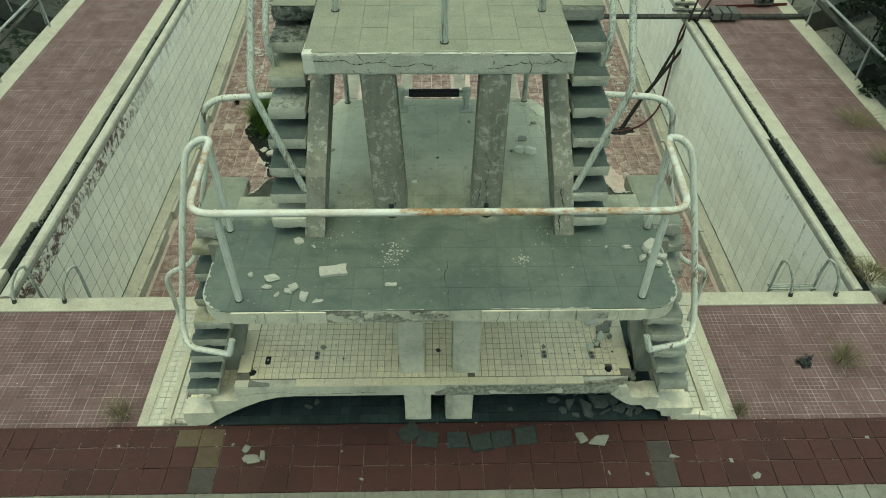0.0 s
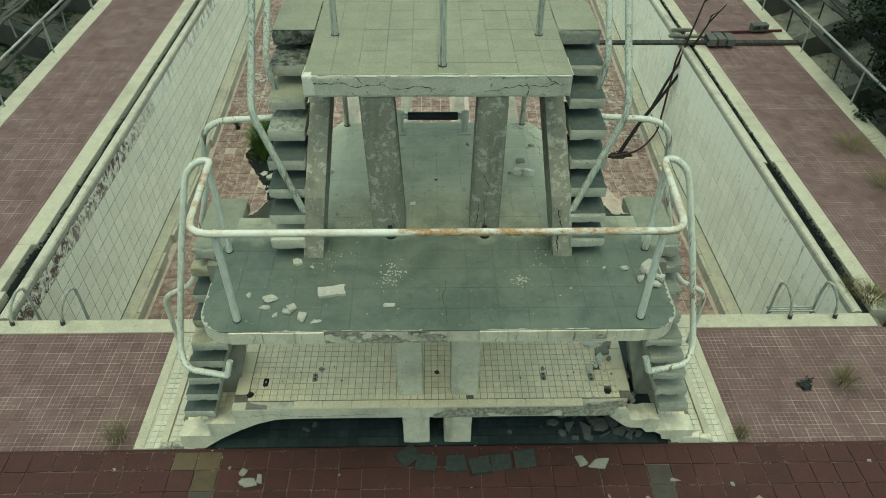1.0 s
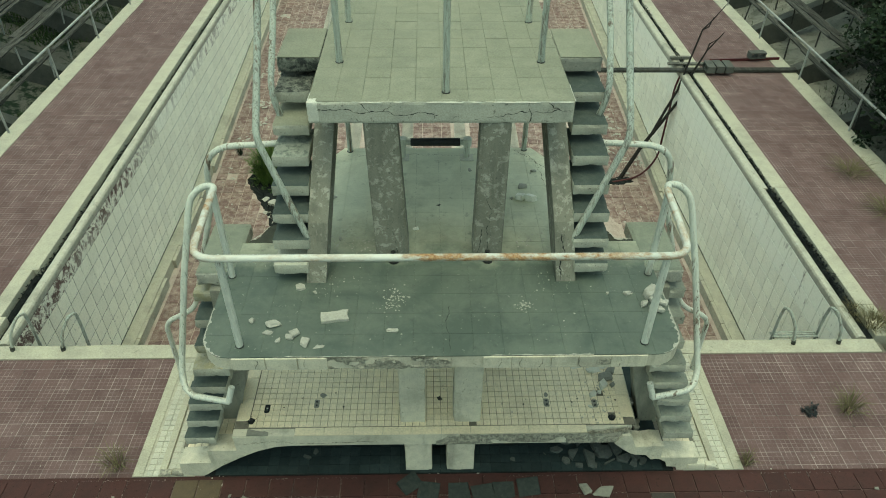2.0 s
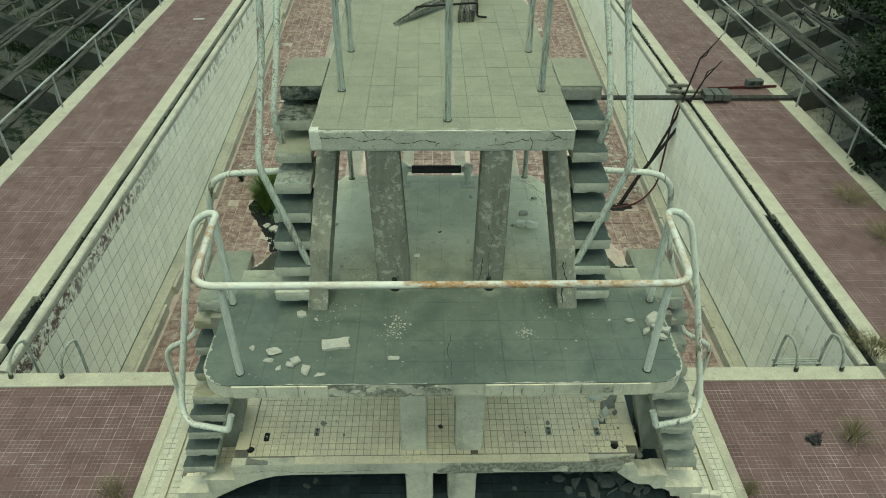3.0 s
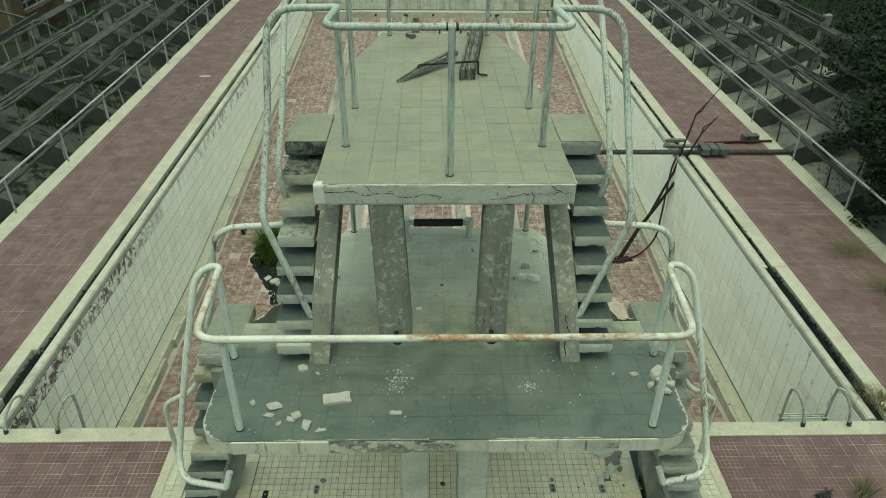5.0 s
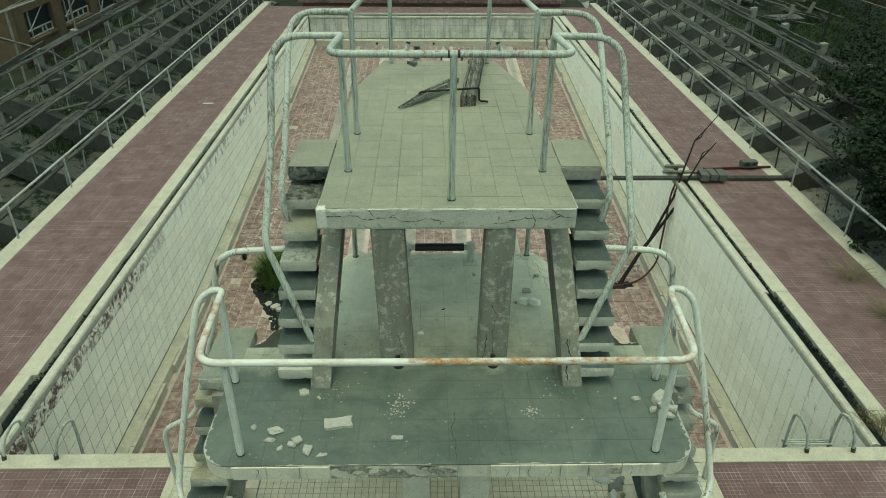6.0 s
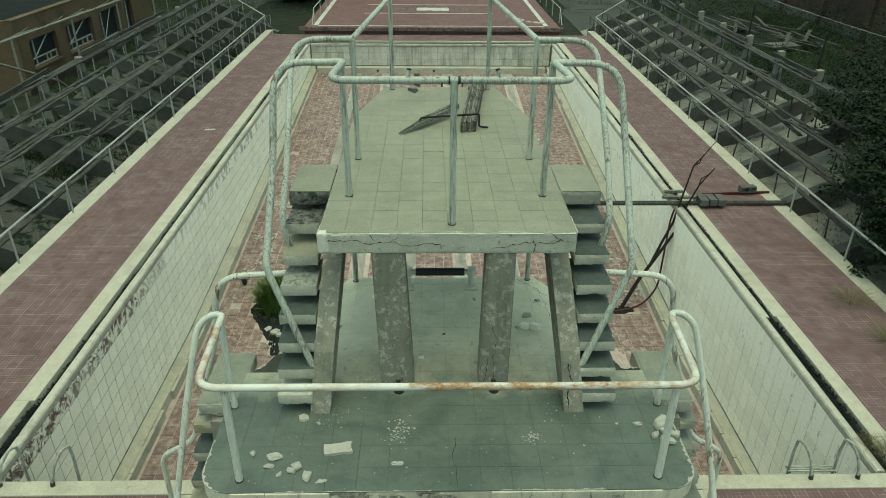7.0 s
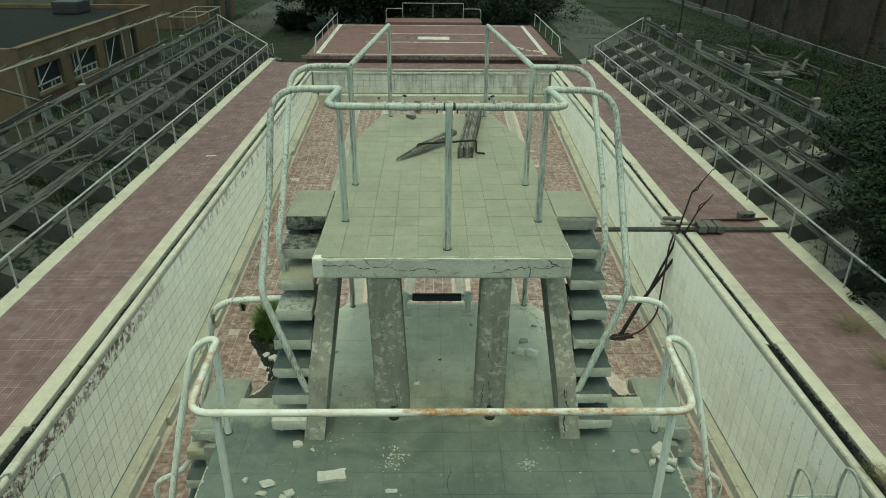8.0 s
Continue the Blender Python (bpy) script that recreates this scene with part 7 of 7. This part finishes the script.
def rough_patch(outline, z, mat, label, seed, lump=0.02):
    """A ragged low mound over a plan outline."""
    rr = random.Random(seed)
    pts = []
    for a, b in zip(outline, outline[1:] + outline[:1]):
        pts += ragged(a, b, 5, 0.025, rr.randint(0, 999))[:-1]
    cx, cy = sum(p[0] for p in pts) / len(pts), sum(p[1] for p in pts) / len(pts)
    bm = bmesh.new()
    rings = []
    for f, up in ((1.0, -0.03), (0.98, 0.004), (0.75, 0.012), (0.45, 0.018), (0.2, 0.02)):
        rings.append([bm.verts.new((cx + (x - cx) * f, cy + (y - cy) * f, z(cy + (y - cy) * f) + up + rr.uniform(-1, 1) * lump * (up > 0.005))) for x, y in pts])
    for a, b in zip(rings, rings[1:]):
        for k in range(len(pts)):
            bm.faces.new((a[k], a[(k + 1) % len(pts)], b[(k + 1) % len(pts)], b[k]))
    bm.faces.new(rings[-1])
    return part("broken_patch", bm, mat, POOL_FLOOR, label)


rough_patch(SOIL_PATCH, lambda y: floor_z(y) - 0.195, DIRT_SHADE, "damp black soil in a broken patch", 3)
rough_patch([(3.80, 7.88), (4.1, 7.84), (4.40, 7.95), (4.34, 8.10), (4.05, 8.12), (3.86, 8.02)], lambda y: floor_z(y) - 0.195, DIRT_SHADE, "damp black soil in a broken patch", 4, 0.01)
rough_patch(BARE_PATCH, lambda y: floor_z(y) - 0.199, POOL_JOINT, "pale bare screed without tiles", 5, 0.004)


# ---- cracks and broken edges of the tower ----


front = (0, -1, 0)
edge_y = -0.019
for k, pts in enumerate((
        [(-0.94, 3.53), (-0.74, 3.545), (-0.60, 3.51), (-0.46, 3.525), (-0.34, 3.495), (-0.16, 3.515), (-0.02, 3.50)],
        [(-0.62, 3.59), (-0.58, 3.55), (-0.52, 3.52)],
        [(0.34, 3.47), (0.48, 3.50), (0.60, 3.525), (0.74, 3.515), (0.86, 3.535), (0.98, 3.515)],
        [(0.66, 3.43), (0.68, 3.50), (0.655, 3.59)],
        [(0.80, 3.59), (0.84, 3.55), (0.90, 3.53)])):
    crack(TOP, [(x, edge_y, z) for x, z in pts], 0.0024, front, 90 + k, k in (0, 2))
crack(TOWER, [(0.99, -0.412, 2.18), (0.97, -0.385, 2.30), (1.01, -0.33, 2.42), (0.98, -0.26, 2.54)], 0.004, (0, -0.85, 0.5), 120)
crack(TOWER, [(0.40, -0.077, 2.20), (0.38, -0.064, 2.42), (0.42, -0.052, 2.62), (0.36, -0.041, 2.8)], 0.0018, front, 121)
crack(TOWER, [(0.31, -0.078, 2.18), (0.34, -0.062, 2.45)], 0.0024, front, 122, False)
crack(TOWER, [(-0.36, -0.077, 2.2), (-0.40, -0.062, 2.45)], 0.0018, front, 123, False)
crack(PLINTH, [(-1.85, -0.79, 0.50), (-1.6, -0.79, 0.53), (-1.2, -0.79, 0.50), (-0.6, -0.79, 0.52)], 0.002, front, 124)
for k, pts in enumerate(([(0.95, 1.62, MID_Z), (1.02, 1.45, MID_Z), (1.14, 1.30, MID_Z)], [(0.80, 1.72, MID_Z), (1.0, 1.5, MID_Z), (1.04, 1.2, MID_Z), (1.07, 0.9, MID_Z)], [(-0.95, 1.6, MID_Z), (-0.5, 1.64, MID_Z), (0.1, 1.60, MID_Z), (0.6, 1.66, MID_Z)],
                         [(0.05, -1.2, MID_Z), (0.03, -0.95, MID_Z), (0.06, -0.7, MID_Z)])):
    crack(MID, pts, 0.0016, (0, 0, 1), 130 + k)


def broken_edge(parent, x0, x1, y, z0, z1, depth, seed, label):
    """A stretch of edge whose facing has fallen: rough raw concrete."""
    bm = bmesh.new()
    nx, nz = int((x1 - x0) / 0.012), 9
    grid = []
    for j in range(nz):
        row = []
        for i in range(nx):
            x, z = x0 + (x1 - x0) * i / (nx - 1), z0 + (z1 - z0) * j / (nz - 1)
            n = noise.fractal(Vector((x * 9, z * 16, seed)), 0.8, 2.1, 4)
            pit = max(0, noise.noise(Vector((x * 5, z * 8, seed + 5))) - 0.1)
            row.append(bm.verts.new((x, y + 0.006 + depth * (0.35 * abs(n) + 2.2 * pit), z)))
        grid.append(row)
    for a, b in zip(grid, grid[1:]):
        for i in range(nx - 1):
            bm.faces.new((a[i], a[i + 1], b[i + 1], b[i]))
    return part("broken_edge", bm, ROUGH, parent, label)


broken_edge(MID, -0.98, 0.06, -1.246, MID_Z - 0.128, MID_Z - 0.004, 0.055, 3, "broken edge with raw concrete showing")
broken_edge(PLINTH, -0.05, 1.75, -0.80, 0.46, 0.606, 0.03, 8, "broken plinth edge with raw concrete showing")


def bare_rim(points, seed, wide=1.0):
    """A ragged pale line where the floor paint has flaked off a slab's edge."""
    rng = random.Random(seed)
    bm = bmesh.new()
    rows = []
    n = len(points)
    for i, (x, y) in enumerate(points):
        ax, ay = points[max(i - 1, 0)]
        bx, by = points[min(i + 1, n - 1)]
        d = Vector((bx - ax, by - ay)).normalized()
        w = rng.choice((0.003, 0.005, 0.006, 0.009, 0.016, 0.026)) * wide
        rows.append([bm.verts.new((x + d.y * 0.0015, y - d.x * 0.0015, MID_Z + 0.0024)), bm.verts.new((x - d.y * w, y + d.x * w, MID_Z + 0.0024))])
    for a, b in zip(rows, rows[1:]):
        bm.faces.new((a[0], b[0], b[1], a[1]))
    return part("bare_rim", bm, PLASTER, MID, "pale flaked rim of the slab")


def dense(points, cell=0.02):
    out = []
    for (x0, y0), (x1, y1) in zip(points, points[1:]):
        k = max(1, int(math.hypot(x1 - x0, y1 - y0) / cell))
        out += [(x0 + (x1 - x0) * i / k, y0 + (y1 - y0) * i / k) for i in range(k)]
    return out


bare_rim(dense([(-1.81, -0.70)] + corner(-1.58, -1.0, 0.23, 180, 262, 12)), 1)
bare_rim(dense(corner(1.58, -1.0, 0.23, 285, 360, 12) + [(1.81, -0.45)]), 2)
bare_rim(dense([(0.35, -1.23), (1.15, -1.23)], 0.035), 3, 0.5)
bare_rim(dense([(-1.25, -1.23), (-0.1, -1.23)], 0.035), 4, 0.5)
bare_rim(dense([(1.71, 0.168), (1.57, 0.172), (1.54, 0.27)]), 5)
bare_rim(dense([(-1.56, 0.37), (-1.60, 0.27), (-1.70, 0.145)]), 6)


# chalky crust left along the joints of the red path
rng = random.Random(91)
bm = bmesh.new()
for _ in range(9000):
    across = rng.random() < 0.45
    if across:
        x = -7.0345 + PITCH * (rng.randint(4, 58) + 0.5) + rng.gauss(0, 0.004)
        y = rng.uniform(-1.52, -0.845)
    else:
        x, y = rng.uniform(-6.2, 6.2), rng.choice((-1.038, -1.261, -1.038, -1.261, -0.842, -1.522)) + rng.gauss(0, 0.005)
    if noise.noise(Vector((x * 1.1, y * 2.0, 4.0))) + (0.22 if x < -1.0 else -0.12 if x > 1.0 else 0) < 0.02:
        continue
    crumb = rng.uniform(0.0015, 0.0045)
    n = rng.randint(4, 6)
    vs = [bm.verts.new((x + crumb * math.cos(i * math.tau / n) * rng.uniform(0.5, 1.6) * (0.7 if across else 1.6), y + crumb * math.sin(i * math.tau / n) * rng.uniform(0.5, 1.6) * (1.6 if across else 0.7), 0.0065)) for i in range(n)]
    t = bm.verts.new((x, y, 0.0065 + 0.35 * crumb))
    for i in range(n):
        bm.faces.new((vs[i], vs[(i + 1) % n], t))
tagged(part("joint_crust", bm, CRUST), "chalky crust along the joints of the red path", "crust", kind="stuff")

# cracked and knocked-out places in the platform's facing
for k, x in enumerate((-1.38, -1.02, 0.42, 0.58, 0.72, 1.02, 1.31)):
    crack(MID, [(x, -1.2445, MID_Z - 0.008), (x + 0.012 * (-1) ** k, -1.2445, MID_Z - 0.05), (x - 0.015 * (-1) ** k, -1.2445, MID_Z - 0.118)], 0.0016, (0, -1, 0), 400 + k, False)
part("knocked_spot", rough_box((1.13, -1.2475, MID_Z - 0.10), (1.25, -1.235, MID_Z - 0.02), 55, 0.03, 0.006, 0.012), ROUGH, MID, "raw spot knocked out of the facing")
